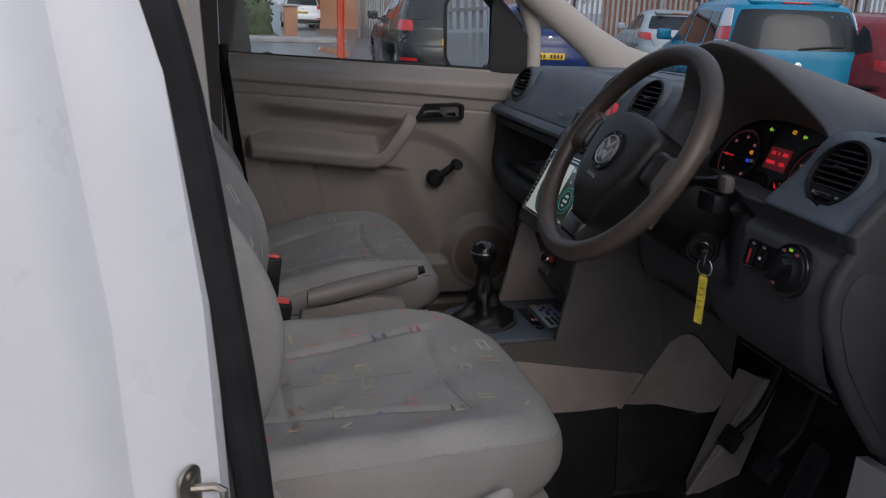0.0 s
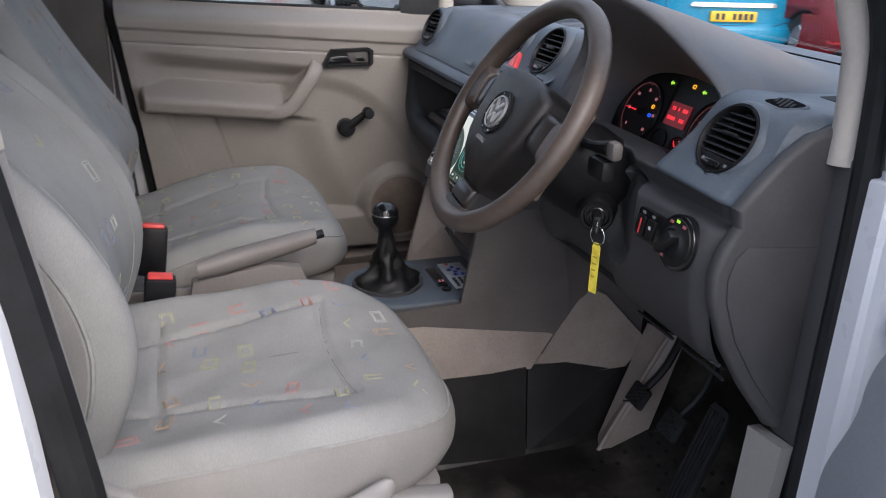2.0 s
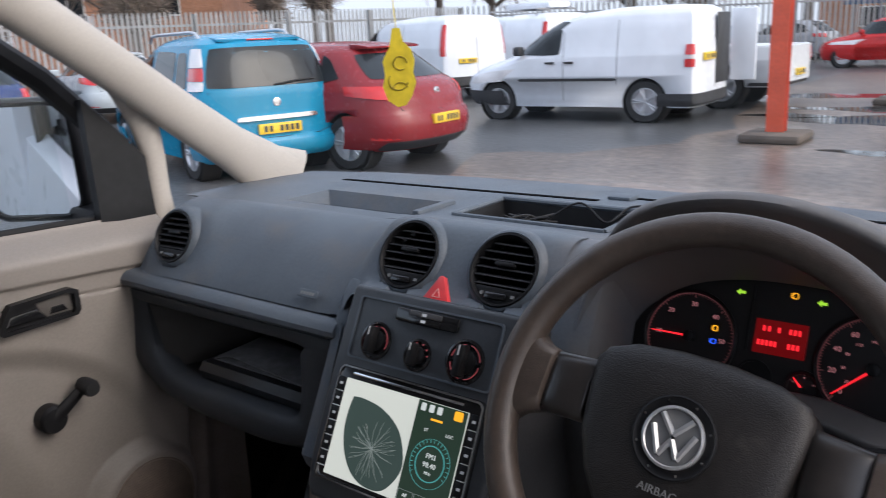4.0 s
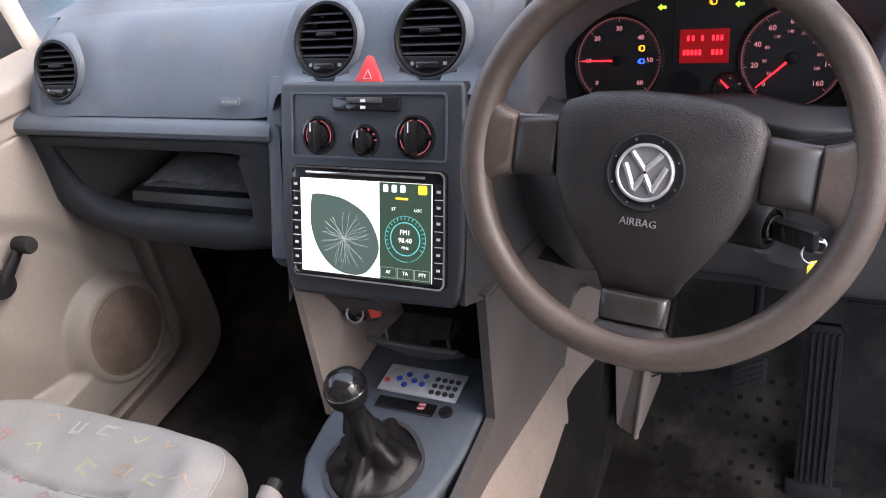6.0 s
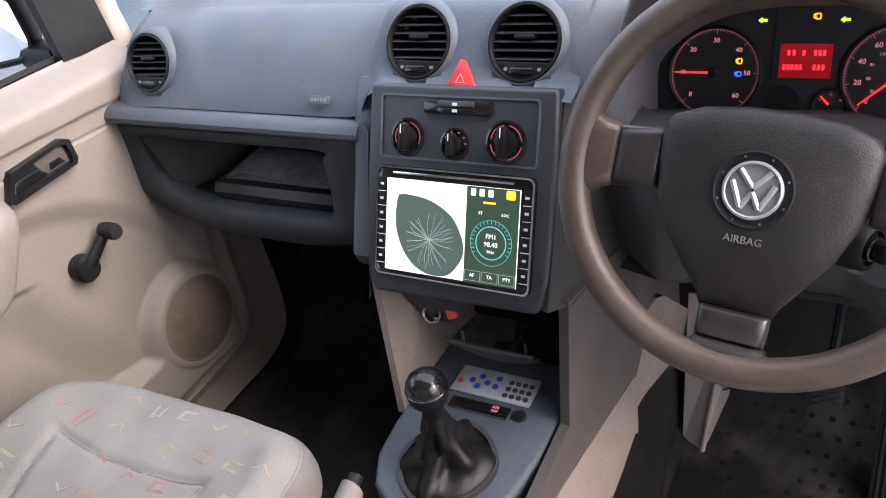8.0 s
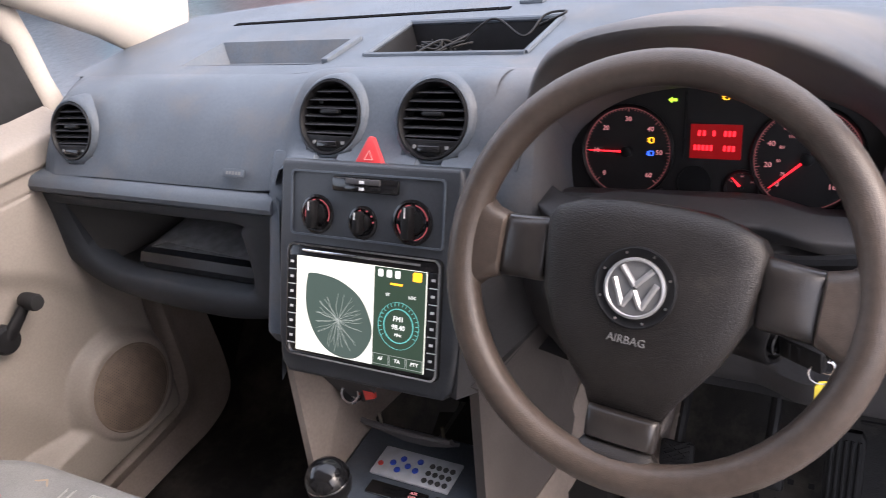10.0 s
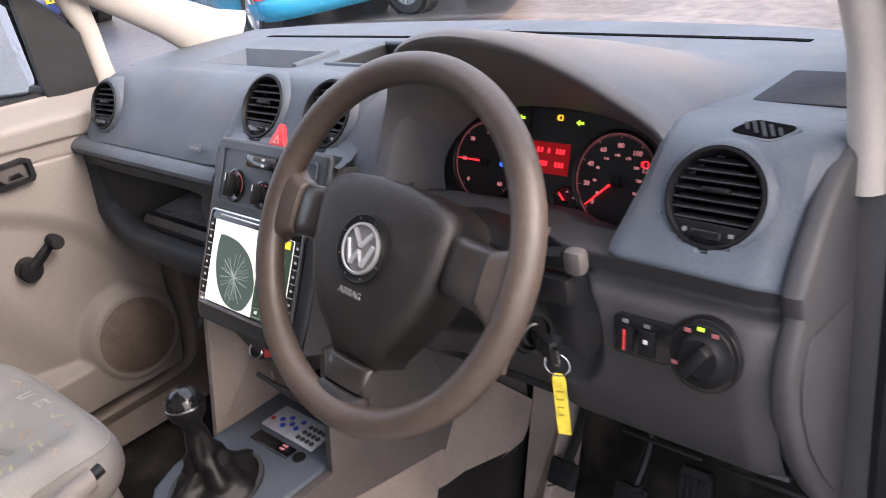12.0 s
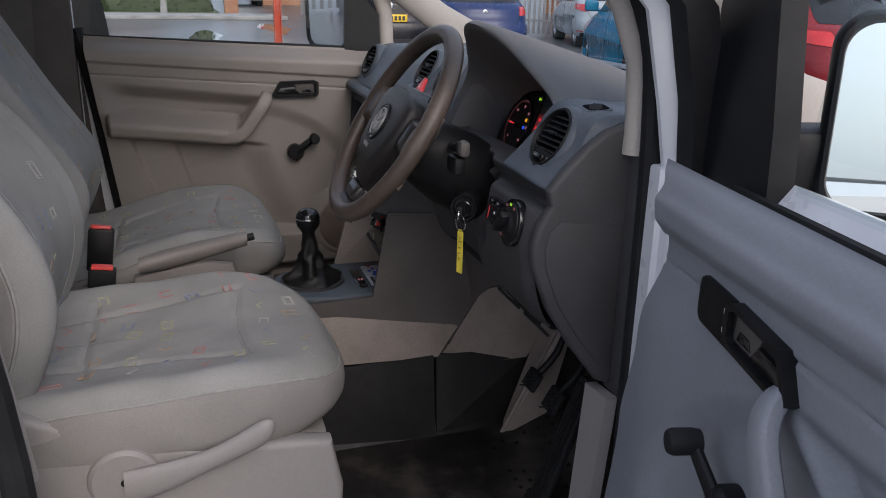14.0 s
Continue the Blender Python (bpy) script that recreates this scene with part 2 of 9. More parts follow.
M_GRILLE = mat("speaker grille", (0.165, 0.125, 0.098), 0.6, bump=(900, 0.5), stain=(9, 0.2))
G_RED = glow("red glow", (1.0, 0.02, 0.03), 0.55)
G_REDDIM = glow("dial red", (0.9, 0.30, 0.31), 0.035)
G_ARC = glow("heater arc", (1.0, 0.20, 0.22), 0.10)
G_PINK = glow("dial numerals", (1.0, 0.38, 0.40), 0.12)
G_LCD = glow("red display", (0.85, 0.01, 0.015), 0.035)
G_YEL = glow("amber lamp", (1.0, 0.45, 0.02), 0.45)
G_GREEN = glow("green lamp", (0.45, 0.9, 0.05), 0.35)
G_BLUE = glow("blue lamp", (0.03, 0.12, 1.0), 0.5)
G_SCREEN = glow("bright screen", (0.97, 1.0, 0.88), 0.24, 0.1)
G_TEAL = glow("teal display", (0.15, 0.75, 0.70), 0.16)
G_DISPDARK = glow("dark display", (0.05, 0.09, 0.06), 0.15, 0.1)
G_LEAF = glow("dark leaf image", (0.10, 0.15, 0.13), 0.15, 0.1)
G_VEIN = glow("leaf lines", (0.42, 0.48, 0.44), 0.16, 0.1)
G_DISPTXT = glow("display text", (0.9, 0.95, 0.9), 0.25)
GLASS = glass("car glass", (0.93, 0.96, 0.96))

# ---- helpers ----
ORIGIN = {}


def B():
    return bmesh.new()


def ob_from(name, bm, material, sharp=0.55):
    bmesh.ops.recalc_face_normals(bm, faces=bm.faces)
    for f in bm.faces:
        f.smooth = True
    for e in bm.edges:
        if len(e.link_faces) == 2 and e.calc_face_angle() > sharp:
            e.smooth = False
    me = bpy.data.meshes.new(name)
    bm.to_mesh(me)
    bm.free()
    me.materials.append(material)
    return new(name, me)


def thing(name, at, label, category, group="", kind=""):
    ob = new(name)
    ob.empty_display_size = 0.05
    ob.location = at
    ORIGIN[ob] = Vector(at)
    return tagged(ob, label, category, group, kind)


def part(name, bm, material, parent, label="", sharp=0.55):
    """One mesh object, built in world places, under a thing or a part."""
    o = ORIGIN[parent]
    bmesh.ops.translate(bm, verts=bm.verts, vec=-o)
    ob = ob_from(name, bm, material, sharp)
    ob.parent = parent
    ORIGIN[ob] = o
    return tagged(ob, label)


def solo(name, bm, material, label, category, kind="", group=""):
    """A thing that is one mesh."""
    return tagged(ob_from(name, bm, material), label, category, group, kind)


def apply(bm, verts, m):
    bmesh.ops.transform(bm, matrix=m, verts=verts)


def box(bm, lo, hi, bev=0.0, m=None, seg=2):
    r = bmesh.ops.create_cube(bm, size=1.0)
    vs = r["verts"]
    c = [(a + b) / 2 for a, b in zip(lo, hi)]
    s = [abs(b - a) for a, b in zip(lo, hi)]
    bmesh.ops.scale(bm, vec=s, verts=vs)
    bmesh.ops.translate(bm, vec=c, verts=vs)
    if bev > 0:
        es = list({e for v in vs for e in v.link_edges})
        r = bmesh.ops.bevel(bm, geom=es, offset=min(bev, min(s) * 0.45), segments=seg, profile=0.5, affect="EDGES")
        vs = list({v for f in r["faces"] for v in f.verts} | {v for v in vs if v.is_valid})
    if m is not None:
        apply(bm, vs, m)
    return vs


def prism(bm, pts, axis, a, b, bev=0.0, m=None, seg=2):
    """A polygon of (u, v) carried along an axis from a to b."""
    def at(u, v, w):
        return {"x": (w, u, v), "y": (u, w, v), "z": (u, v, w)}[axis]
    lo = [bm.verts.new(at(u, v, a)) for u, v in pts]
    hi = [bm.verts.new(at(u, v, b)) for u, v in pts]
    k = len(pts)
    fs = [bm.faces.new(lo), bm.faces.new(hi[::-1])]
    for i in range(k):
        fs.append(bm.faces.new((lo[i], hi[i], hi[(i + 1) % k], lo[(i + 1) % k])))
    vs = lo + hi
    bmesh.ops.recalc_face_normals(bm, faces=fs)
    if bev > 0:
        es = list({e for f in fs[:2] for e in f.edges})
        r = bmesh.ops.bevel(bm, geom=es, offset=bev, segments=seg, profile=0.5, affect="EDGES", clamp_overlap=True)
        vs = list({v for f in r["faces"] for v in f.verts} | {v for v in vs if v.is_valid})
        vs = [v for v in vs if v.is_valid]
    if m is not None:
        apply(bm, vs, m)
    return vs


def loft(bm, rings, closed=True, caps=True):
    rows = [[bm.verts.new(p) for p in r] for r in rings]
    k = len(rows[0])
    for a, b in zip(rows, rows[1:]):
        for i in range(k if closed else k - 1):
            j = (i + 1) % k
            bm.faces.new((a[i], a[j], b[j], b[i]))
    if caps and closed:
        bm.faces.new(rows[0][::-1])
        bm.faces.new(rows[-1])
    return [v for r in rows for v in r]


def tube(bm, path, r, n=10, closed=False, caps=True):
    path = [Vector(p) for p in path]
    k = len(path)
    rad = r if isinstance(r, (list, tuple)) else [r] * k
    rings = []
    ref = None
    for i, p in enumerate(path):
        a = path[i - 1] if (i > 0 or closed) else p
        b = path[(i + 1) % k] if (i < k - 1 or closed) else p
        d = (b - a).normalized()
        if ref is None:
            ref = d.orthogonal().normalized()
        ref = (ref - d * ref.dot(d)).normalized()
        q = d.cross(ref)
        rings.append([p + (ref * math.cos(t) + q * math.sin(t)) * rad[i] for t in [2 * math.pi * s / n for s in range(n)]])
    if closed:
        rings.append(rings[0])
    vs = loft(bm, rings, True, caps and not closed)
    if closed:
        bmesh.ops.remove_doubles(bm, verts=vs, dist=1e-6)
    return vs


def lathe(bm, prof, m=None, n=32, caps=True):
    """(radius, height) turned round z, then placed by m."""
    rings = [[Vector((r * math.cos(2 * math.pi * i / n), r * math.sin(2 * math.pi * i / n), h)) for i in range(n)] for r, h in prof]
    vs = loft(bm, rings, True, caps)
    if m is not None:
        apply(bm, vs, m)
    return vs


def grid(bm, f, us, vs, skip=None):
    rows = [[bm.verts.new(f(u, v)) for v in vs] for u in us]
    for i in range(len(us) - 1):
        for j in range(len(vs) - 1):
            if skip and skip((us[i] + us[i + 1]) / 2, (vs[j] + vs[j + 1]) / 2):
                continue
            bm.faces.new((rows[i][j], rows[i + 1][j], rows[i + 1][j + 1], rows[i][j + 1]))
    return [v for r in rows for v in r]


def span(a, b, k):
    return [a + (b - a) * i / (k - 1) for i in range(k)]


def spline(pts, k):
    """k points along a smooth line through pts."""
    pts = [Vector(p) for p in pts]
    out = []
    n = len(pts) - 1
    for s in range(k):
        t = s / (k - 1) * n
        i = min(int(t), n - 1)
        t -= i
        p0, p1, p2, p3 = pts[max(i - 1, 0)], pts[i], pts[i + 1], pts[min(i + 2, n)]
        out.append(0.5 * ((2 * p1) + (p2 - p0) * t + (2 * p0 - 5 * p1 + 4 * p2 - p3) * t * t + (3 * p1 - p0 - 3 * p2 + p3) * t ** 3))
    return out


def rrect(w, h, r, k=5):
    """A rounded rectangle outline of half sizes w, h."""
    out = []
    for cx, cy, a in ((w - r, h - r, 0), (r - w, h - r, 90), (r - w, r - h, 180), (w - r, r - h, 270)):
        out += [(cx + r * math.cos(radians(a + 90 * i / k)), cy + r * math.sin(radians(a + 90 * i / k))) for i in range(k + 1)]
    return out


def frame_ring(bm, outer, inner, h0, h1, m):
    """A flat ring between two outlines with as many points, from height h0 to h1."""
    rings = [[(x, y, h) for x, y in o] for o, h in ((outer, h0), (outer, h1), (inner, h1), (inner, h0))]
    vs = loft(bm, rings + [rings[0]], True, False)
    apply(bm, vs, m)
    bmesh.ops.remove_doubles(bm, verts=vs, dist=1e-6)


def axes(o, x, y, z):
    m = Matrix((x, y, z)).transposed().to_4x4()
    m.translation = o
    return m


def facing(o, n, up=(0, 0, 1)):
    """A pose at o whose z points along n and whose y is upward."""
    n = Vector(n).normalized()
    x = Vector(up).cross(n).normalized()
    return axes(Vector(o), x, n.cross(x), n)


def words(bm, text, size, m, depth=0.0003):
    """Lettering as a mesh, centred at m."""
    cu = bpy.data.curves.new("t", "FONT")
    cu.body, cu.size, cu.align_x, cu.align_y, cu.extrude = text, size, "CENTER", "CENTER", depth
    cu.resolution_u = 2
    ob = bpy.data.objects.new("t", cu)
    scene.collection.objects.link(ob)
    me = bpy.data.meshes.new_from_object(ob.evaluated_get(bpy.context.evaluated_depsgraph_get()))
    k = len(bm.verts)
    bm.from_mesh(me)
    bm.verts.ensure_lookup_table()
    apply(bm, bm.verts[k:], m)
    bpy.data.objects.remove(ob)
    bpy.data.curves.remove(cu)
    bpy.data.meshes.remove(me)

# ---- small shape helpers for the cabin ----


def ss(a, b, x):
    t = max(0.0, min(1.0, (x - a) / (b - a)))
    return t * t * (3 - 2 * t)


def band(x, a, b, c, d):
    return ss(a, b, x) * (1 - ss(c, d, x))


def tab(table, z):
    """A value read off a table of (height, value) pairs."""
    for (a, p), (b_, q) in zip(table, table[1:]):
        if z <= b_:
            return p + (q - p) * max(0.0, (z - a) / (b_ - a))
    return table[-1][1]


def plate(bm, pts, t):
    """A flat piece through 3D points, t thick along its normal."""
    pts = [Vector(p) for p in pts]
    n = Vector((0, 0, 0))
    for i in range(len(pts)):
        n += pts[i].cross(pts[(i + 1) % len(pts)])
    n.normalize()
    a = [bm.verts.new(p) for p in pts]
    b = [bm.verts.new(p - n * t) for p in pts]
    bm.faces.new(a)
    bm.faces.new(b[::-1])
    k = len(pts)
    for i in range(k):
        bm.faces.new((a[i], b[i], b[(i + 1) % k], a[(i + 1) % k]))
    return a + b


# ---- dashboard ----
dash = thing("dashboard", (0, 0.1, 0.9), "dark blue-grey moulded plastic dashboard, dusty, in a van cabin", "dashboard")

HOOD_X, HOOD_W = 0.385, 0.20


def deck_z(x, y):
    return 1.215 - 0.10 * max(0, y - 0.34) ** 1.3 - 0.004 * ss(0.5, 0.72, abs(x)) + 0.010 * (1 - ss(0.10, 0.22, abs(x))) * (1 - ss(0.12, 0.2, y))


RECESS = [(-0.125, 0.122, 0.197, 0.33), (-0.47, -0.18, 0.165, 0.27)]
bm = B()
xs = sorted(set([round(v, 4) for v in span(-0.71, 0.725, 30)] + [v for r in RECESS for v in r[:2]]))
ys = sorted(set([0.13, 0.145, 0.3, 0.36, 0.4, 0.45, 0.5, 0.55] + [v for r in RECESS for v in r[2:]]))


def deck(x, y):
    far = 0.455 + 0.12 * (1 - (x / 0.72) ** 2)
    y = 0.13 + (y - 0.13) * 1.0 if y <= 0.4 else 0.4 + (y - 0.4) / 0.15 * (far - 0.4)
    return (x, y, deck_z(x, y))


grid(bm, deck, xs, ys, lambda x, y: any(a < x < b and c < y < d for a, b, c, d in RECESS))
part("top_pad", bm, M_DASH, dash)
for (a, b, c, d), depth, slope in zip(RECESS, (0.045, 0.03), (0.012, 0.02)):
    bm = B()
    z = deck_z((a + b) / 2, (c + d) / 2)
    lo = [(a + slope, c + 0.004, z - depth), (b - slope, c + 0.004, z - depth), (b - slope, d - slope, z - depth), (a + slope, d - slope, z - depth)]
    hi = [(a, c, deck_z(a, c)), (b, c, deck_z(b, c)), (b, d, deck_z(b, d)), (a, d, deck_z(a, d))]
    loft(bm, [hi, lo], True, False)
    bm.faces.new([bm.verts.new(p) for p in lo])
    part("tray_recess", bm, M_DASH if depth < 0.04 else M_BLACK, dash)
bm = B()
for x0, y0, x1, y1 in ((-0.127, 0.195, 0.124, 0.195), (-0.127, 0.332, 0.124, 0.332), (-0.127, 0.195, -0.127, 0.332), (0.124, 0.195, 0.124, 0.332)):
    tube(bm, [(x0, y0, deck_z(x0, y0) + 0.001), (x1, y1, deck_z(x1, y1) + 0.001)], 0.0045, 8)
part("tray_rim", bm, M_DASH, dash)
bm = B()
box(bm, (-0.19, 0.17, 1.200), (-0.176, 0.268, 1.222), 0.004)
part("tray_ledge", bm, M_DASH, dash)
# windscreen slots
for x0, y0, x1, y1 in ((-0.523, 0.366, 0.017, 0.394), (0.054, 0.447, 0.57, 0.417)):
    bm = B()
    d = Vector((x1 - x0, y1 - y0, 0)).normalized()
    q = Vector((-d.y, d.x, 0))
    for s in range(26):
        a = Vector((x0, y0, 0)).lerp(Vector((x1, y1, 0)), s / 26)
        b = Vector((x0, y0, 0)).lerp(Vector((x1, y1, 0)), (s + 0.9) / 26)
        ring = []
        for p in (a - q * 0.007, b - q * 0.007, b + q * 0.007, a + q * 0.007):
            ring.append((p.x, p.y, deck_z(p.x, p.y) + 0.0012))
        plate(bm, ring, 0.004)
    tagged(part("windscreen_slot", bm, M_VENTSHADE, dash), kind="stuff")
bm = B()
box(bm, (0.02, 0.415, deck_z(0, 0.42) - 0.004), (0.06, 0.45, deck_z(0, 0.42) + 0.006), 0.003)
part("sensor_cap", bm, M_DASH, dash)

# the rounded front of the pad: stations across, with a profile of (y, z)
PASS = [(0.13, 0), (0.105, 0.001), (0.075, -0.008), (0.045, -0.025), (0.018, -0.048), (-0.004, -0.072), (-0.018, -0.09), (-0.026, -0.104)]
CENT = [(0.13, 0), (0.112, 0.007), (0.09, 0.013), (0.068, 0.013), (0.052, 0.004), (0.028, -0.024), (0.000, -0.060), (-0.032, -0.070)]
VENTL = [(0.13, 0), (0.105, 0.004), (0.075, 0.004), (0.052, -0.002), (0.034, -0.013), (0.012, -0.045), (-0.008, -0.080), (-0.026, -0.104)]
RIGHT = [(0.13, 0), (0.10, 0.004), (0.068, 0.007), (0.042, 0.002), (0.024, -0.012), (0.011, -0.038), (-0.002, -0.055), (-0.014, -0.070), (-0.025, -0.0825), (-0.034, -0.0910), (-0.0375, -0.0955), (-0.036, -0.0995), (-0.026, -0.1015), (-0.010, -0.102)]
STATIONS = [(-0.712, PASS, 0.075, 0.022), (-0.69, PASS, 0.03, 0.006), (-0.655, PASS, 0.008, 0.0), (-0.625, VENTL, 0, 0), (-0.53, VENTL, 0, 0), (-0.46, PASS, 0, 0), (-0.168, PASS, 0, 0), (-0.128, CENT, 0, 0), (0.150, CENT, 0, 0)]
STATIONS_R = [(0.563, RIGHT, 0.060, 0.006), (0.5645, RIGHT, 0.024, 0.003), (0.569, RIGHT, 0.007, 0.001), (0.578, RIGHT, 0.0, 0.0), (0.62, RIGHT, 0, 0), (0.69, RIGHT, 0, 0), (0.712, RIGHT, 0.006, 0.002), (0.726, RIGHT, 0.022, 0.008)]


VENTS = [((-0.074, 0.021, 1.202), (0, -0.84, 0.54), 0.0485, 6), ((0.076, 0.021, 1.202), (0, -0.84, 0.54), 0.0485, 6), ((-0.5755, 0.002, 1.1738), (0.05, -0.90, 0.43), 0.046, 6), ((0.640, 0.003, 1.1745), (0.0, -0.87, 0.49), 0.0480, 7)]


def dent(p):
    """The pad sinks away where an air vent sits."""
    for at, n, r, _ in VENTS:
        n = Vector(n).normalized()
        d = p - Vector(at)
        if (d - n * d.dot(n)).length < r - 0.003:
            return p - n * max(0.0, d.dot(n) + 0.034)
    return p


def pad(stations, k):
    rows = []
    for a, b in zip(stations, stations[1:]):
        steps = max(2, int((b[0] - a[0]) / 0.006))
        for i in range(steps):
            t = i / steps
            s = ss(0, 1, t)
            x = a[0] + (b[0] - a[0]) * t
            rows.append((x, [((p[0] + a[2]) * (1 - s) + (q[0] + b[2]) * s if j else 0.13, (p[1] - a[3]) * (1 - s) + (q[1] - b[3]) * s if j else 0) for j, (p, q) in enumerate(zip(a[1], b[1]))]))
    last = stations[-1]
    rows.append((last[0], [(p[0] + last[2] if j else 0.13, p[1] - last[3] if j else 0) for j, p in enumerate(last[1])]))
    out = []
    for x, prof in rows:
        zs = deck_z(x, 0.13)
        # the edge by the instruments slants inward as it goes down
        slant = 0.30 * (1 - ss(0.565, 0.62, x)) if x > 0.5 else 0.0
        out.append([dent(Vector((x - slant * min(0.075, max(0.0, 1.203 - p.z)), p.y, p.z))) for p in spline([(0, y, zs + z) for y, z in prof], k)])
    return out


bm = B()
loft(bm, pad(STATIONS, 22), False, False)
part("passenger_pad", bm, M_DASH, dash)
bm = B()
loft(bm, pad(STATIONS_R, 34), False, False)
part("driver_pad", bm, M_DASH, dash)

# the panel between the centre vents and the instruments
bm = B()
rings = []
for x, dy in ((0.138, 0.0), (0.155, 0.0), (0.175, 0.001), (0.192, 0.004), (0.203, 0.010), (0.209, 0.022), (0.212, 0.05), (0.214, 0.11)):
    prof = spline([(0, 0.13, 1.222), (0, 0.095, 1.232), (0, 0.060, 1.228), (0, 0.030, 1.202), (0, 0.004, 1.165), (0, -0.012, 1.135), (0, -0.020, 1.112), (0, -0.022, 1.085)], 20)
    rings.append([(x, p.y + dy * (1 if p.z < 1.2 else max(0.0, (1.235 - p.z) / 0.035)), p.z) for p in prof])
loft(bm, rings, False, False)
part("instrument_side", bm, M_DASH, dash)

# instrument hood: a leaning arch that runs back into the deck
RIM = spline([(0.186, -0.004, 1.105), (0.189, 0.000, 1.148), (0.203, 0.026, 1.218), (0.238, 0.010, 1.272), (0.30, -0.018, 1.306), (0.385, -0.034, 1.319), (0.455, -0.016, 1.302), (0.522, 0.012, 1.258), (0.568, 0.040, 1.206), (0.568, 0.012, 1.166), (0.556, -0.018, 1.132), (0.542, -0.026, 1.114)], 61)


def arch(rx, rz, zb, y0, y1):
    ring = []
    for i in range(61):
        a = math.pi * (1 - i / 60)
        c, q = math.cos(a), math.sin(a)
        ring.append(Vector((HOOD_X + rx * math.copysign(abs(c) ** 0.85, c), y0 + (y1 - y0) * q, zb + rz * q ** 0.8)))
    return ring


def bell(left, right, h, zb, y0, y1):
    """A ring behind the rim: it swings out into the deck on both sides."""
    ring = []
    for i in range(61):
        a = math.pi * (1 - i / 60)
        c, q = math.cos(a), math.sin(a)
        u = abs(c) ** 0.85
        ring.append(Vector((HOOD_X + math.copysign(u * (right if c > 0 else left), c), y0 + (y1 - y0) * q, zb + h * (0.5 + 0.5 * math.cos(math.pi * u ** 1.5)) - 0.03 * ss(0.93, 1.0, u))))
    return ring


def swell(ring, d, dy):
    """A ring moved outward from the hood's axis and along y."""
    return [p + Vector((p.x - HOOD_X, 0, (p.z - 1.10) * 1.1)).normalized() * d + Vector((0, dy, 0)) for p in ring]


def between(a, b_, t):
    return [p.lerp(q, t) for p, q in zip(a, b_)]


face_ring = arch(0.180, 0.124, 1.080, 0.118, 0.118)
near, far_ring, last_ring = bell(0.228, 0.235, 0.060, 1.206, 0.125, 0.190), bell(0.250, 0.275, 0.026, 1.207, 0.19, 0.28), bell(0.26, 0.30, 0.0, 1.205, 0.30, 0.38)
rings = [face_ring, between(face_ring, RIM, 0.35), between(face_ring, RIM, 0.8), swell(between(face_ring, RIM, 0.95), 0.000, 0), swell(RIM, 0.0025, -0.002), swell(RIM, 0.006, -0.002), swell(RIM, 0.009, 0.002), swell(RIM, 0.011, 0.010), between(swell(RIM, 0.012, 0.02), near, 0.40), near, between(near, far_ring, 0.5), far_ring, last_ring]
bm = B()
loft(bm, rings, False, False)
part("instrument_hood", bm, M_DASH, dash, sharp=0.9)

# lower driver panel
LOWER = [(0.010, 1.118), (-0.020, 1.115), (-0.030, 1.111), (-0.027, 1.098), (-0.026, 1.087), (-0.042, 1.081), (-0.052, 1.071), (-0.060, 1.04), (-0.058, 0.99), (-0.047, 0.94), (-0.028, 0.905), (0.005, 0.892), (0.10, 0.895), (0.25, 0.92)]
bm = B()
rows = []
for x in span(0.15, 0.722, 170):
    sh = 0.010 * ss(0.69, 0.722, x) + 0.05 * band(x, 0.15, 0.16, 0.17, 0.25) + 0.020 * band(x, 0.24, 0.30, 0.44, 0.50)
    row = []
    for _, y, z in spline([(0, *p) for p in LOWER], 100):
        dish = 0.030 * (1 - ss(0.048, 0.068, math.hypot(x - 0.487, (z - 1.028) * 0.92)))
        row.append((x, y + (sh + dish) * (1 if z > 0.9 else 0.3), z))
    rows.append(row)
loft(bm, rows, False, False)
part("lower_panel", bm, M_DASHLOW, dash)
bm = B()
rows = []
for x in span(0.19, 0.565, 26):
    t = (x - 0.19) / 0.375
    y, z = 0.052 - 0.060 * ss(0.60, 1.0, t), 1.096 + 0.014 * t
    rows.append([(x, 0.128, 1.078), (x, 0.09, 1.080), (x, y + 0.030, z - 0.008), (x, y + 0.010, z), (x, y + 0.002, z + 0.0005), (x, y - 0.002, z - 0.003), (x, y, z - 0.008), (x, y + 0.012, z - 0.022), (x, y + 0.05, z - 0.03)])
loft(bm, rows, False, False)
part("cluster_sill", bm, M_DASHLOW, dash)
bm = B()
prism(bm, rrect(0.053, 0.057, 0.006), "z", 0.0, 0.003, 0.001, axes(Vector((0.655, 0.222, 1.2105)), Vector((1, 0, 0)), Vector((0, 1, 0)), Vector((0, 0, 1))))
part("tweeter_grille", bm, M_PERF, dash, "dark flat speaker grille plate")
bm = B()
for x in (0.55, 0.66):
    box(bm, (x, -0.034, 0.898), (x + 0.09, -0.030, 0.902), 0.001)
part("panel_seam", bm, M_BLACK, dash)

# end cap by the driver's door
bm = B()
CAP = [(0.175, 1.209), (0.130, 1.212), (0.085, 1.211), (0.045, 1.198), (0.016, 1.176), (-0.018, 1.142), (-0.040, 1.115), (-0.034, 1.092), (-0.052, 1.065), (-0.060, 1.035), (-0.056, 1.0), (-0.030, 0.935), (0.012, 0.87), (0.062, 0.806), (0.086, 0.796), (0.175, 0.90)]
prism(bm, CAP, "x", 0.716, 0.738, 0.008, seg=3)
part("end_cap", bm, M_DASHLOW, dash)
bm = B()
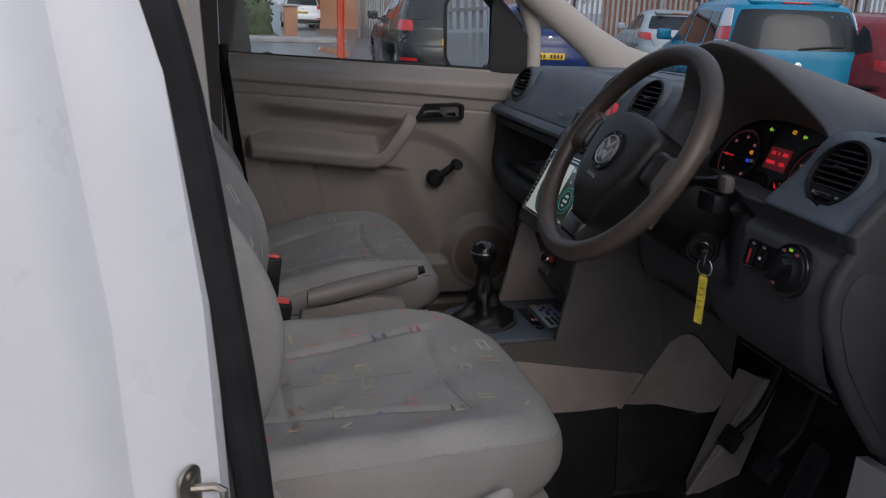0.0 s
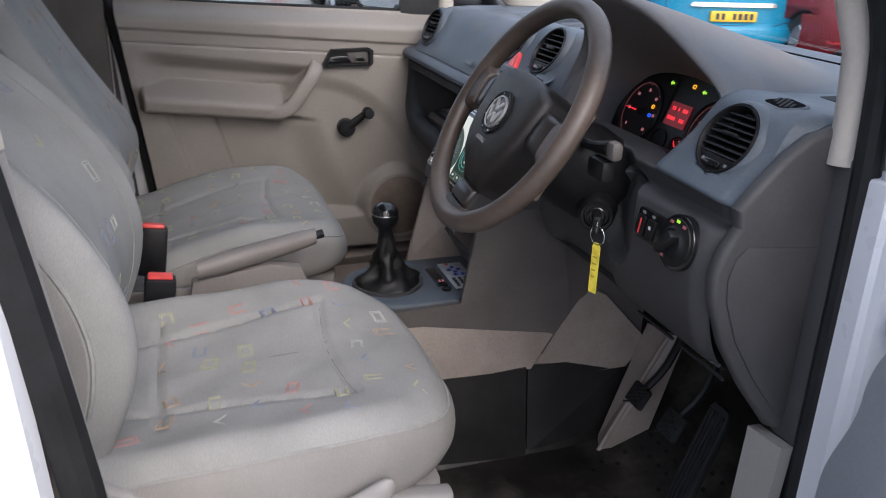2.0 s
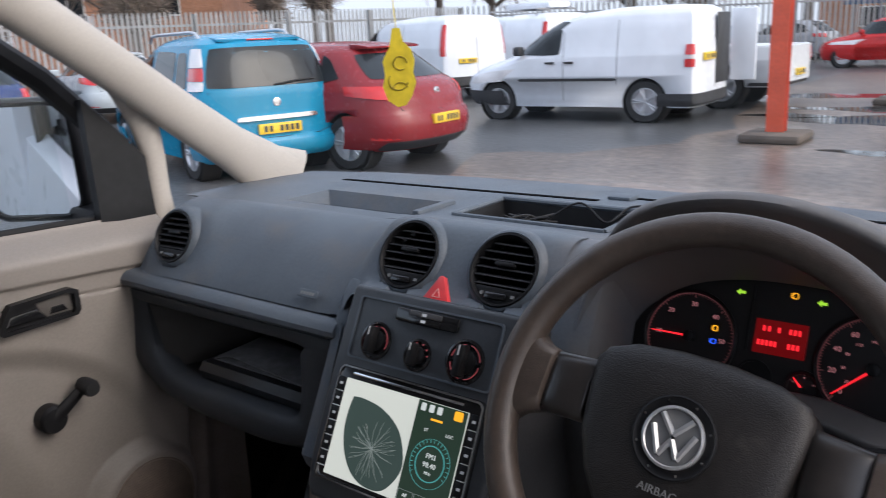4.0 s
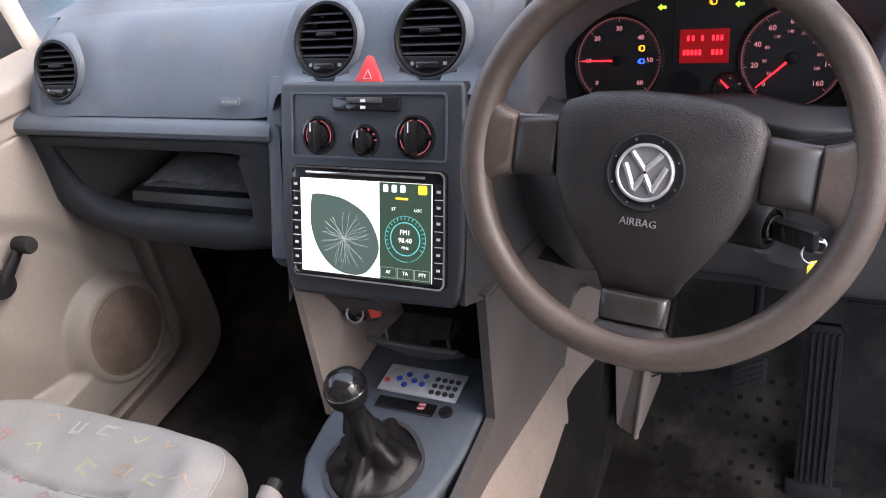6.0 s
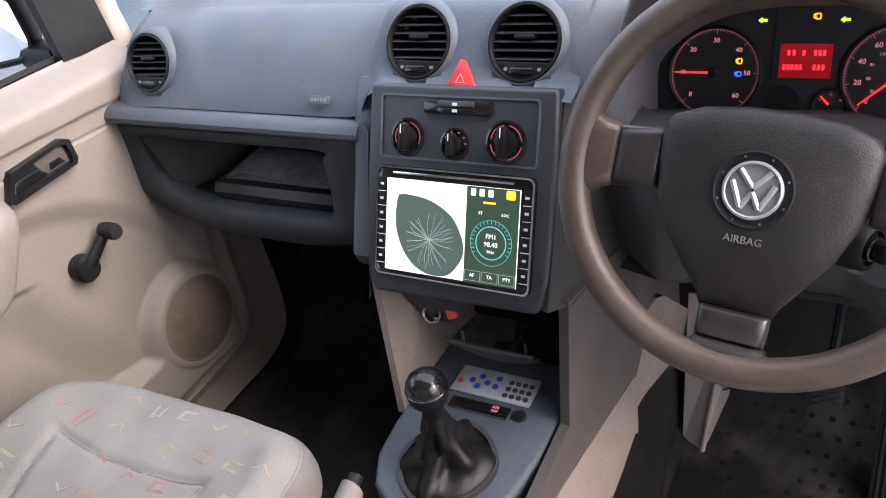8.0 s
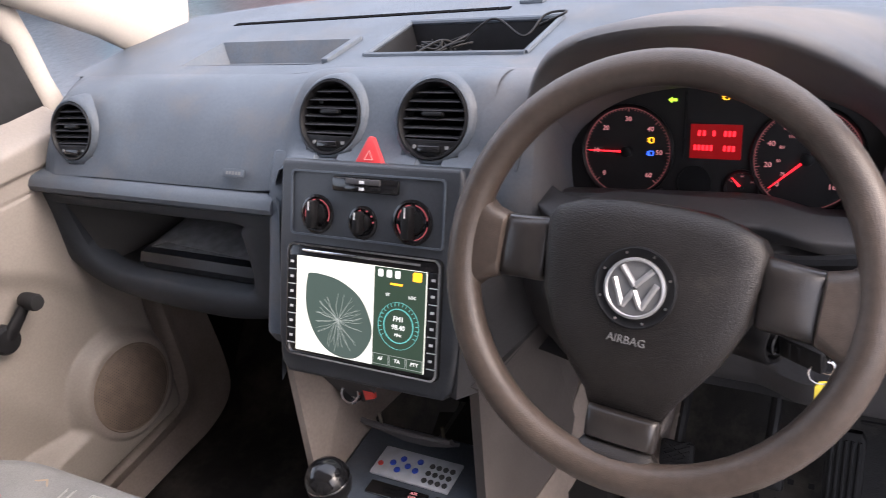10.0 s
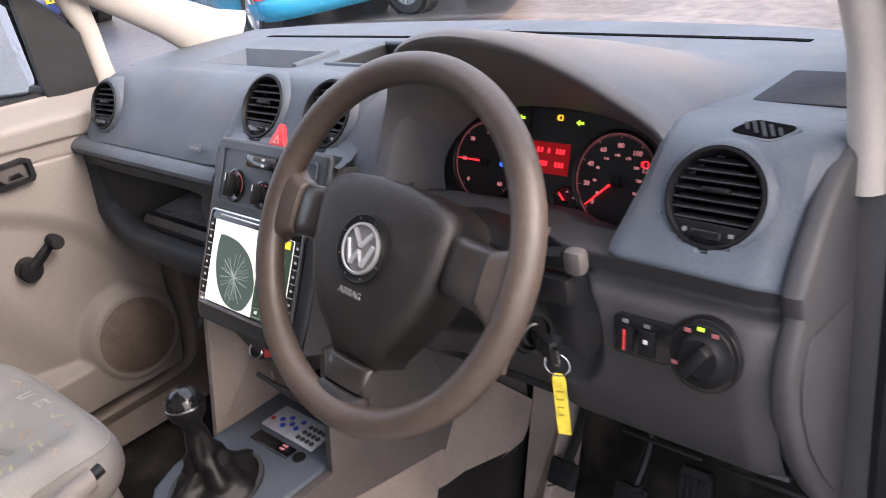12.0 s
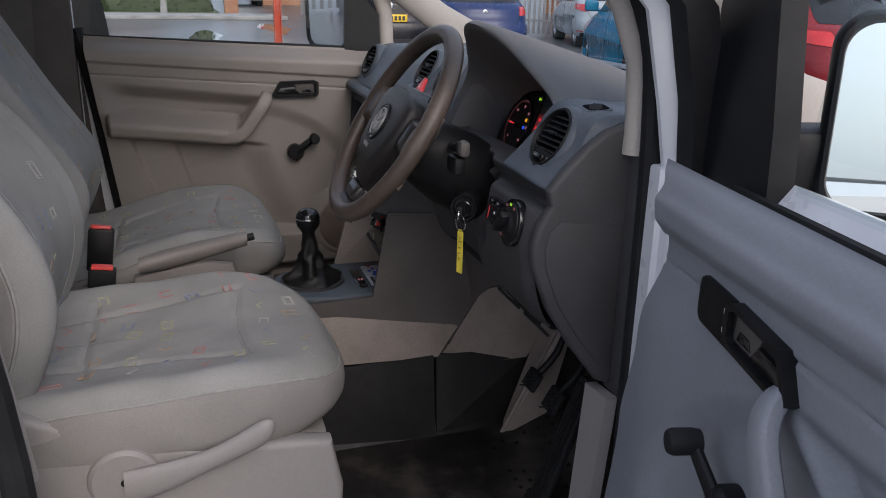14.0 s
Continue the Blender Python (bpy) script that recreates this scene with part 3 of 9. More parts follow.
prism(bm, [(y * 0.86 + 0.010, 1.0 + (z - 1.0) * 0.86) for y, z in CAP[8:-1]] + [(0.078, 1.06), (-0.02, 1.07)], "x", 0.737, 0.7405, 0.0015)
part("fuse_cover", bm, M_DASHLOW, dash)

# passenger side: lip, open shelf and its frame
bm = B()
prism(bm, [(-0.024, 1.109), (-0.034, 1.108), (-0.042, 1.103), (-0.047, 1.096), (-0.047, 1.089), (-0.042, 1.083), (-0.032, 1.080), (0.0, 1.080), (0.0, 1.109)], "x", -0.700, -0.160, 0.003)
part("shelf_lip", bm, M_DASH, dash)
OPEN = [((-0.722, 1.080), (-0.646, 1.052), -0.030), ((-0.56, 1.081), (-0.56, 1.053), -0.032), ((-0.40, 1.081), (-0.40, 1.053), -0.032), ((-0.165, 1.081), (-0.256, 1.053), -0.034), ((-0.157, 1.04), (-0.2530, 1.035), -0.036), ((-0.158, 0.98), (-0.2535, 0.975), -0.040), ((-0.170, 0.915), (-0.262, 0.942), -0.046),
        ((-0.30, 0.886), (-0.30, 0.9385), -0.052), ((-0.43, 0.884), (-0.43, 0.9380), -0.052), ((-0.535, 0.888), (-0.548, 0.940), -0.050), ((-0.615, 0.901), (-0.592, 0.952), -0.046), ((-0.682, 0.932), (-0.622, 0.978), -0.040), ((-0.720, 0.984), (-0.638, 1.012), -0.034), ((-0.728, 1.035), (-0.645, 1.036), -0.031)]


def shelf_ring(mix, dy, grow):
    pts = []
    for (ox, oz), (ix, iz), y in OPEN:
        pts.append((ox + (ix - ox) * mix, y + dy + grow, oz + (iz - oz) * mix))
    return spline(pts + pts[:1], 72)[:-1]


bm = B()
loft(bm, [shelf_ring(-0.06, 0.07, 0), shelf_ring(-0.02, 0.022, 0), shelf_ring(0.06, 0.007, 0), shelf_ring(0.25, 0.0, 0), shelf_ring(0.70, 0.0, 0), shelf_ring(0.90, 0.003, 0), shelf_ring(1.0, 0.010, 0), shelf_ring(1.0, 0.04, 0)], True, False)
part("shelf_frame", bm, M_SHELFSHADE, dash, sharp=0.8)
bm = B()
box(bm, (-0.60, 0.0, 0.884), (-0.20, 0.18, 0.934), 0.01)
part("shelf_base", bm, M_LINERSHADE, dash)
bm = B()
inner = [(-0.644, 1.053), (-0.226, 1.053), (-0.226, 0.938), (-0.60, 0.938)]
back = [(-0.52, 1.053), (-0.235, 1.053), (-0.235, 0.938), (-0.51, 0.938)]
loft(bm, [[(x, -0.02, z) for x, z in inner], [(x, 0.17, z) for x, z in back]], True, False)
bm.faces.new([bm.verts.new((x, 0.17, z)) for x, z in back])
part("shelf_liner", bm, M_LINERSHADE, dash)
bm = B()
prism(bm, [(0.002, 1.160), (-0.012, 1.146), (-0.027, 1.124), (-0.062, 1.05), (-0.117, 0.945), (-0.110, 0.925), (0.0, 0.925), (0.04, 1.16)], "x", -0.172, -0.127, 0.012, seg=3)
part("stack_surround", bm, M_DASH, dash)
bm = B()
rings = []
for x, y in ((-0.172, -0.028), (-0.155, -0.034), (-0.14, -0.045), (-0.128, -0.06)):
    rings.append([(x, y - 0.03 * t - 0.065 * max(0, (x + 0.165) / 0.037) * t, 1.110 - 0.21 * t) for t in span(0, 1, 8)])
loft(bm, rings, False, False)
part("stack_cheek", bm, M_DASH, dash)
bm = B()
box(bm, (-0.66, 0.16, 0.80), (0.70, 0.30, 1.10), 0.02)
part("under_dash", bm, M_BLACK, dash)
bm = B()
badge_at = facing((-0.229, -0.021, 1.134), (0, -0.82, 0.57))
prism(bm, rrect(0.019, 0.006, 0.003), "z", 0.0, 0.0022, 0.0006, badge_at)
part("badge", bm, M_DASH, dash, "small moulded badge with worn print")
bm = B()
for i in range(5):
    box(bm, (-0.013 + i * 0.0056, -0.0022, 0.002), (-0.0092 + i * 0.0056, 0.0022, 0.0026), 0, badge_at)
tagged(part("badge_bars", bm, M_GREYPRINT, dash), kind="stuff")


def vent(at, n, r, slats=6):
    """A round air vent: ring, slats, centre tab and a thumb wheel."""
    v = thing("air_vent", at, "round black air vent with horizontal slats in the dashboard", "air vent", "dashboard vents")
    m = facing(at, n)
    bm = B()
    lathe(bm, [(r - 0.006, -0.03), (r - 0.006, -0.002), (r - 0.004, 0.002), (r - 0.0015, 0.002), (r - 0.0005, -0.002)], m, 48, False)
    part("vent_ring", bm, M_BLACK, v)
    bm = B()
    lathe(bm, [(r - 0.001, -0.004), (r, 0.0), (r + 0.0025, -0.001), (r + 0.007, -0.007), (r + 0.013, -0.030)], m, 48, False)
    part("vent_surround", bm, M_DASH, v)
    bm = B()
    lathe(bm, [(r - 0.004, -0.03), (r - 0.004, -0.026)], m, 40)
    part("vent_back", bm, M_VENTSHADE, v)
    top, bot = r - 0.010, -r * 0.50
    for i in range(slats):
        y = bot + (top - bot) * (i + 0.5) / slats
        w = math.sqrt((r - 0.007) ** 2 - y * y)
        bm = B()
        box(bm, (-w, -0.0010, -0.0075), (w, 0.0010, 0.0045), 0.0007, m @ Matrix.Translation((0, y, -0.006)) @ Matrix.Rotation(radians(24), 4, "X"), 1)
        part("slat", bm, M_VANE, v)
    bm = B()
    box(bm, (-0.014, 0.004, -0.006), (0.014, 0.0095, 0.002), 0.002, m)
    part("slide_tab", bm, M_BLACK, v)
    bm = B()
    prism(bm, [(math.cos(radians(a)) * (r - 0.006), math.sin(radians(a)) * (r - 0.006)) for a in range(212, 329, 6)], "z", -0.02, -0.002, 0.001, m)
    part("sill_plate", bm, M_BLACK, v)
    bm = B()
    box(bm, (-0.015, -r * 0.80, -0.006), (0.015, -r * 0.62, 0.003), 0.002, m)
    part("thumb_wheel", bm, M_GLOSSBLACK, v)
    bm = B()
    box(bm, (0.020, -r * 0.70, -0.002), (0.025, -r * 0.62, -0.0012), 0, m)
    lathe(bm, [(0.0026, -0.002), (0.0026, -0.0012)], m @ Matrix.Translation((-0.022, -r * 0.66, 0)), 12)
    tagged(part("vent_mark", bm, M_GREYPRINT, v), kind="stuff")
    return v


for spec_ in VENTS:
    vent(*spec_)
# small side demister
dm = thing("demister_vent", (0.658, 0.075, 1.212), "small oval slatted window demister vent in the dashboard", "air vent")
m = facing((0.658, 0.066, 1.2175), (0.0, -0.16, 0.98), (0, 1, 0)) @ Matrix.Rotation(radians(-10), 4, "Z")
bm = B()
prism(bm, [(x + 0.35 * y, y) for x, y in rrect(0.027, 0.018, 0.011, 6)], "z", -0.004, 0.002, 0.0015, m)
part("oval_bezel", bm, M_DASH, dm)
bm = B()
prism(bm, [(x + 0.35 * y, y) for x, y in rrect(0.0235, 0.0145, 0.009, 6)], "z", 0.001, 0.0024, 0, m)
part("oval_grille", bm, M_VENTSHADE, dm)
for i in range(5):
    bm = B()
    k = m @ Matrix.Translation((-0.017 + i * 0.0085, 0, -0.001)) @ Matrix.Rotation(radians(38), 4, "Z")
    w = 0.0155 - 0.004 * abs(i - 2)
    box(bm, (-0.0018, -w, 0.003), (0.0018, w, 0.0046), 0.0006, k)
    part("slat", bm, M_PERF, dm)

# ---- centre stack ----
ST = axes(Vector((0.006, -0.033, 1.163)), Vector((1, 0, 0)), Vector((0, 0.462, 0.887)), Vector((0, -0.887, 0.462)))
stack = thing("centre_stack", (0.006, -0.09, 1.05), "black centre stack with heater controls in the dashboard", "control panel")
bm = B()
out = [(-0.132, 0.0), (-0.128, 0.006), (0.128, 0.006), (0.132, 0.0), (0.134, -0.10), (0.132, -0.22), (0.126, -0.255), (0.115, -0.266), (-0.115, -0.270), (-0.126, -0.258), (-0.132, -0.22), (-0.134, -0.10)]
prism(bm, out, "z", -0.06, 0.0, 0.007, ST, 3)
part("stack_face", bm, M_STACK, stack)
bm = B()
plate(bm, [(0.14, -0.026, 1.150), (0.14, -0.150, 0.930), (0.162, -0.12, 0.925), (0.185, 0.02, 0.93), (0.185, 0.02, 1.14)], 0.03)
part("cheek_panel", bm, M_DASHLOW, stack)
bm = B()
o1, o2 = rrect(0.112, 0.041, 0.006), rrect(0.1095, 0.0385, 0.005)
frame_ring(bm, o1, o2, 0.0, 0.0022, ST @ Matrix.Translation((-0.001, -0.048, 0)))
part("panel_edge", bm, M_DASH, stack)
bm = B()
box(bm, (-0.046, -0.030, 0.0), (0.050, -0.012, 0.007), 0.004, ST)
bar = part("button_bar", bm, M_GLOSSBLACK, stack)
for y0, y1 in ((-0.0205, -0.0135), (-0.0285, -0.0215)):
    bm = B()
    box(bm, (-0.024, y0, 0.006), (0.026, y1, 0.0095), 0.0012, ST)
    part("rocker", bm, M_DASHLOW if y0 > -0.021 else M_GLOSSBLACK, bar)
bm = B()
box(bm, (-0.003, -0.019, 0.0095), (0.004, -0.0155, 0.0098), 0, ST)
box(bm, (-0.003, -0.027, 0.0095), (0.004, -0.0235, 0.0098), 0, ST)
part("button_marks", bm, M_LABEL, bar)
for kx, ky, r, arc in ((-0.071, -0.061, 0.0215, True), (-0.002, -0.066, 0.0175, False), (0.068, -0.060, 0.024, True)):
    m = ST @ Matrix.Translation((kx, ky, 0))
    bm = B()
    lathe(bm, [(r + 0.003, 0.0), (r + 0.003, 0.002), (r, 0.003), (r - 0.0015, -0.002), (r - 0.002, -0.004)], m, 32)
    knob = part("heater_knob", bm, M_GLOSSBLACK, stack)
    bm = B()
    lathe(bm, [(r * 0.62, -0.002), (r * 0.60, 0.004), (r * 0.4, 0.006)], m, 28)
    box(bm, (-r * 0.24, -r * 0.80, 0.003), (r * 0.24, r * 0.80, 0.019), 0.003, m)
    part("grip", bm, M_BLACK, knob)
    bm = B()
    box(bm, (-0.0007, r * 0.25, 0.0188), (0.0007, r * 0.75, 0.0194), 0, m)
    part("pointer", bm, M_LABEL, knob)
    bm = B()
    if arc:
        for a0, a1 in ((100, 205), (-25, 80)) if kx < 0 else ((100, 170), (190, 260), (280, 350), (10, 80)):
            pts = [m @ Vector((r * 0.86 * math.cos(radians(a)), r * 0.86 * math.sin(radians(a)), 0.0012)) for a in span(a0, a1, 9)]
            tube(bm, pts, 0.0005, 5)
    else:
        for a in (150, 110, 70, 35, 5):
            lathe(bm, [(0.0011, 0.0), (0.0011, 0.0014)], m @ Matrix.Translation((r * 0.85 * math.cos(radians(a)), r * 0.85 * math.sin(radians(a)), 0)), 8)
    part("dial_marks", bm, G_ARC, knob)
haz = thing("hazard_switch", (0.002, -0.012, 1.172), "red triangular hazard warning switch between centre vents", "switch")
m = facing((0.001, -0.010, 1.171), (0, -0.84, 0.54))
bm = B()
prism(bm, [(-0.0205, -0.0165), (0.0205, -0.0165), (0.0210, -0.0150), (0.0030, 0.0185), (0, 0.0195), (-0.0030, 0.0185), (-0.0210, -0.0150)], "z", -0.004, 0.005, 0.0018, m)
part("button", bm, M_HAZ, haz)
bm = B()
for a, b in (((-0.006, -0.009), (0.006, -0.009)), ((0.006, -0.009), (0, 0.002)), ((0, 0.002), (-0.006, -0.009))):
    tube(bm, [m @ Vector((*a, 0.0052)), m @ Vector((*b, 0.0052))], 0.0006, 5)
part("triangle_mark", bm, M_PINKPRINT, haz)

# head unit
unit = thing("car_stereo", (0.006, -0.12, 1.01), "black touchscreen car stereo with silver rim, lit screen", "car stereo")
US = ST @ Matrix.Translation((0.0, -0.171, 0.0))
bm = B()
prism(bm, rrect(0.1125, 0.0725, 0.009), "z", -0.005, 0.006, 0.003, US)
part("case", bm, M_GLOSSBLACK, unit)
bm = B()
frame_ring(bm, rrect(0.1118, 0.0718, 0.009), rrect(0.1096, 0.0696, 0.008), 0.005, 0.0078, US)
part("silver_rim", bm, M_CHROME, unit)
bm = B()
box(bm, (-0.088, 0.062, 0.0055), (0.085, 0.0655, 0.0072), 0.001, US)
part("disc_slot", bm, M_CHROME, unit)
bm = B()
prism(bm, rrect(0.0955, 0.0605, 0.001), "z", 0.006, 0.0068, 0, US @ Matrix.Translation((-0.001, -0.004, 0)))
screen = part("screen", bm, G_SCREEN, unit, "bright white and dark lit touchscreen")
bm = B()
box(bm, (0.022, -0.0645, 0.0068), (0.0935, 0.056, 0.0074), 0, US)
part("display_panel", bm, G_DISPDARK, screen)
bm = B()
leaf = [(-0.078, 0.036), (-0.062, 0.037), (-0.03, 0.032), (0.0, 0.016), (0.016, -0.008), (0.020, -0.03), (0.010, -0.05), (-0.005, -0.062), (-0.03, -0.063), (-0.052, -0.054), (-0.070, -0.034), (-0.080, -0.008), (-0.081, 0.018)]
prism(bm, [(p.x, p.y) for p in spline([(x, y, 0) for x, y in leaf + leaf[:1]], 60)[:-1]], "z", 0.0068, 0.0073, 0, US)
part("dark_leaf", bm, G_LEAF, screen)
rng = random.Random(5)
bm = B()
hub = Vector((-0.03, -0.018, 0.0076))
for i in range(40):
    a = rng.uniform(0, 6.283)
    p = [hub]
    for s in range(5):
        a += rng.uniform(-0.25, 0.25)
        q = p[-1] + Vector((math.cos(a), math.sin(a), 0)) * rng.uniform(0.005, 0.009)
        if not (-0.076 < q.x < 0.012 and -0.058 < q.y < 0.030) or q.x + q.y * 0.6 > 0.012:
            break
        p.append(q)
    if len(p) > 1:
        tube(bm, [US @ q for q in p], 0.00022, 4)
part("leaf_lines", bm, G_VEIN, screen)
bm = B()
c = US @ Matrix.Translation((0.058, -0.012, 0))
for r, w in ((0.021, 0.0012), (0.0285, 0.0004)):
    frame_ring(bm, [(r * math.cos(radians(a)), r * math.sin(radians(a))) for a in range(0, 360, 10)], [((r - w) * math.cos(radians(a)), (r - w) * math.sin(radians(a))) for a in range(0, 360, 10)], 0.0074, 0.0079, c)
for i in range(21):
    a = radians(-30 + i * 12)
    tube(bm, [c @ Vector((0.024 * math.cos(a), 0.024 * math.sin(a), 0.0078)), c @ Vector((0.0275 * math.cos(a), 0.0275 * math.sin(a), 0.0078))], 0.00035, 4)
part("tuner_ring", bm, G_TEAL, screen)
bm = B()
words(bm, "FM1", 0.0085, US @ Matrix.Translation((0.058, -0.004, 0.0078)))
words(bm, "98.40", 0.0085, US @ Matrix.Translation((0.058, -0.014, 0.0078)))
words(bm, "MHz", 0.005, US @ Matrix.Translation((0.058, -0.023, 0.0078)))
words(bm, "ST", 0.0052, US @ Matrix.Translation((0.042, 0.024, 0.0078)))
words(bm, "LOC", 0.0052, US @ Matrix.Translation((0.076, 0.024, 0.0078)))
for i, t in enumerate(("AF", "TA", "PTY")):
    words(bm, t, 0.0062, US @ Matrix.Translation((0.034 + i * 0.024, -0.055, 0.0078)))
for i in range(3):
    prism(bm, rrect(0.0035, 0.0045, 0.0015, 3), "z", 0.0074, 0.0079, 0, US @ Matrix.Translation((0.031 + i * 0.012, 0.049, 0)))
tagged(part("display_text", bm, G_DISPTXT, screen), kind="stuff")
bm = B()
for x0, x1 in ((0.023, 0.0455), (0.047, 0.0695), (0.071, 0.0925)):
    frame_ring(bm, [(x0, -0.062), (x1, -0.062), (x1, -0.049), (x0, -0.049)], [(x0 + 0.0005, -0.0615), (x1 - 0.0005, -0.0615), (x1 - 0.0005, -0.0495), (x0 + 0.0005, -0.0495)], 0.0074, 0.0078, US)
part("key_outline", bm, G_VEIN, screen)
bm = B()
prism(bm, rrect(0.006, 0.0055, 0.002, 3), "z", 0.0074, 0.0079, 0, US @ Matrix.Translation((0.082, 0.049, 0)))
box(bm, (0.045, 0.036, 0.0074), (0.062, 0.0385, 0.0078), 0, US)
part("yellow_icons", bm, G_YEL, screen)
for side in (-1, 1):
    for i in range(6):
        bm = B()
        y = 0.048 - i * 0.019
        box(bm, (side * 0.1035 - 0.0052, y - 0.0085, 0.0055), (side * 0.1035 + 0.0052, y + 0.0085, 0.0075), 0.001, US)
        key = part("side_key", bm, M_BLACK, unit)
        bm = B()
        box(bm, (side * 0.1035 - 0.0026, y - 0.0016, 0.0075), (side * 0.1035 + 0.0024, y + 0.0016, 0.0078), 0, US)
        box(bm, (side * 0.1035 - 0.0055, y - 0.0100, 0.006), (side * 0.1035 + 0.0055, y - 0.0093, 0.0077), 0, US)
        part("key_print", bm, M_LABEL, key)

# ---- instrument cluster ----
clu = thing("instrument_cluster", (0.38, 0.11, 1.1), "black instrument cluster with red-lit dials and warning lamps", "instrument cluster")
CL = facing((0.379, 0.106, 1.130), (0, -0.93, 0.37))
bm = B()
prism(bm, [(-0.172, -0.055), (0.184, -0.055), (0.184, 0.015), (0.168, 0.065), (0.12, 0.095), (0.0, 0.105), (-0.11, 0.095), (-0.158, 0.065), (-0.172, 0.015)], "z", -0.02, 0.0, 0, CL)
part("face_plate", bm, M_CLUSTER, clu)


def dial(cx, cy, r, texts, a0, a1, needle, minor):
    m = CL @ Matrix.Translation((cx, cy, 0))
    bm = B()
    lathe(bm, [(r + 0.003, 0.0), (r + 0.003, 0.004), (r + 0.001, 0.006), (r - 0.001, 0.004), (r - 0.001, 0.0)], m, 48, False)
    d = part("dial_ring", bm, M_BLACK, clu)
    bm = B()
    for i in range(minor + 1):
        a = radians(a0 + (a1 - a0) * i / minor)
        long = 0.87 if i % max(1, minor // max(1, len(texts) - 1)) == 0 else 0.915
        tube(bm, [m @ Vector((r * long * math.cos(a), r * long * math.sin(a), 0.0015)), m @ Vector((r * 0.965 * math.cos(a), r * 0.965 * math.sin(a), 0.0015))], 0.00055 if long < 0.9 else 0.0004, 4)
    tube(bm, [m @ Vector((r * 0.965 * math.cos(radians(a)), r * 0.965 * math.sin(radians(a)), 0.0012)) for a in span(a1 - 25, a0 + 25, 60)], 0.00045, 4)
    tagged(part("dial_scale", bm, G_REDDIM, d), kind="stuff")
    bm = B()
    for i, t in enumerate(texts):
        a = radians(a0 + (a1 - a0) * i / (len(texts) - 1))
        words(bm, t, r * 0.15, m @ Matrix.Translation((r * 0.72 * math.cos(a), r * 0.72 * math.sin(a), 0.001)))
    if len(texts) > 8:
        for i in range(9):
            a = radians(a0 + (a1 - a0) * (i + 0.3) / 9)
            words(bm, str(20 + i * 30), r * 0.085, m @ Matrix.Translation((r * 0.52 * math.cos(a), r * 0.52 * math.sin(a), 0.001)))
    tagged(part("numerals", bm, G_PINK, d), kind="stuff")
    bm = B()
    a = radians(needle)
    tube(bm, [m @ Vector((r * 0.12 * math.cos(a), r * 0.12 * math.sin(a), 0.004)), m @ Vector((r * 0.88 * math.cos(a), r * 0.88 * math.sin(a), 0.003))], [0.0014, 0.0006], 6)
    part("needle", bm, G_RED, d)
    bm = B()
    lathe(bm, [(r * 0.13, 0.0), (r * 0.12, 0.007), (r * 0.08, 0.008)], m, 20)
    part("needle_cap", bm, M_BLACK, d)
    return d


dial(-0.100, -0.002, 0.052, ["0", "10", "20", "30", "40", "50", "60"], 225, -45, 180, 60)
dial(0.094, -0.002, 0.055, ["0", "20", "40", "60", "80", "100", "120", "140", "160"], 225, -45, 222, 80)
dial(0.030, -0.036, 0.017, ["0", "1/2", "1/1"], 150, 30, 135, 8)
bm = B()
lathe(bm, [(0.020, 0.0), (0.020, 0.003), (0.0175, 0.003), (0.0175, 0.001), (0.001, 0.001)], CL @ Matrix.Translation((-0.022, -0.034, 0)), 32)
part("blank_dial", bm, M_BLACK, clu)
bm = B()
box(bm, (-0.028, -0.006, 0.0), (0.027, 0.032, 0.002), 0, CL)
lcd = part("display", bm, G_LCD, clu, "red-lit dot matrix display")
bm = B()
for y, segs in ((0.022, ((-0.02, -0.009), (-0.004, -0.001), (0.008, 0.022))), (0.006, ((-0.024, -0.002), (0.008, 0.022)))):
    for a, b in segs:
        k = max(1, int((b - a) / 0.0042))
        for i in range(k):
            x = a + (b - a) * i / k
            box(bm, (x, y - 0.0030, 0.002), (x + 0.0030, y + 0.0030, 0.0024), 0, CL)
part("display_bars", bm, G_RED, lcd)
bm = B()
box(bm, (-0.036, -0.006, 0.0), (-0.0345, 0.068, 0.003), 0, CL)
part("divider", bm, M_BLACK, clu)
for x, y, w, h, mm in ((-0.072, 0.012, 0.0045, 0.0035, G_YEL), (-0.072, -0.003, 0.005, 0.003, G_BLUE), (0.128, 0.020, 0.006, 0.004, G_RED), (-0.050, 0.058, 0.005, 0.0035, G_GREEN), (0.008, 0.062, 0.005, 0.0035, G_YEL), (0.036, 0.058, 0.005, 0.0035, G_GREEN)):
    bm = B()
    k = CL @ Matrix.Translation((x, y, 0.0008))
    if mm is G_GREEN:
        prism(bm, [(-w, 0), (-w * 0.1, h), (-w * 0.1, h * 0.45), (w, h * 0.45), (w, -h * 0.45), (-w * 0.1, -h * 0.45), (-w * 0.1, -h)], "z", 0, 0.001, 0, k)
    else:
        frame_ring(bm, rrect(w * 0.7, h, h * 0.6, 3), rrect(w * 0.7 - 0.001, h - 0.001, h * 0.4, 3), 0, 0.001, k)
        for j in (-1, 0, 1):
            box(bm, (-w, j * h * 0.5 - 0.0003, 0), (-w * 0.2, j * h * 0.5 + 0.0003, 0.001), 0, k)
    part("warning_lamp", bm, mm, clu)
for x in (-0.058, 0.055):
    bm = B()
    lathe(bm, [(0.0032, 0), (0.0032, 0.012), (0.002, 0.013)], CL @ Matrix.Translation((x, -0.046, 0)), 14)
    part("reset_stalk", bm, M_BLACK, clu)

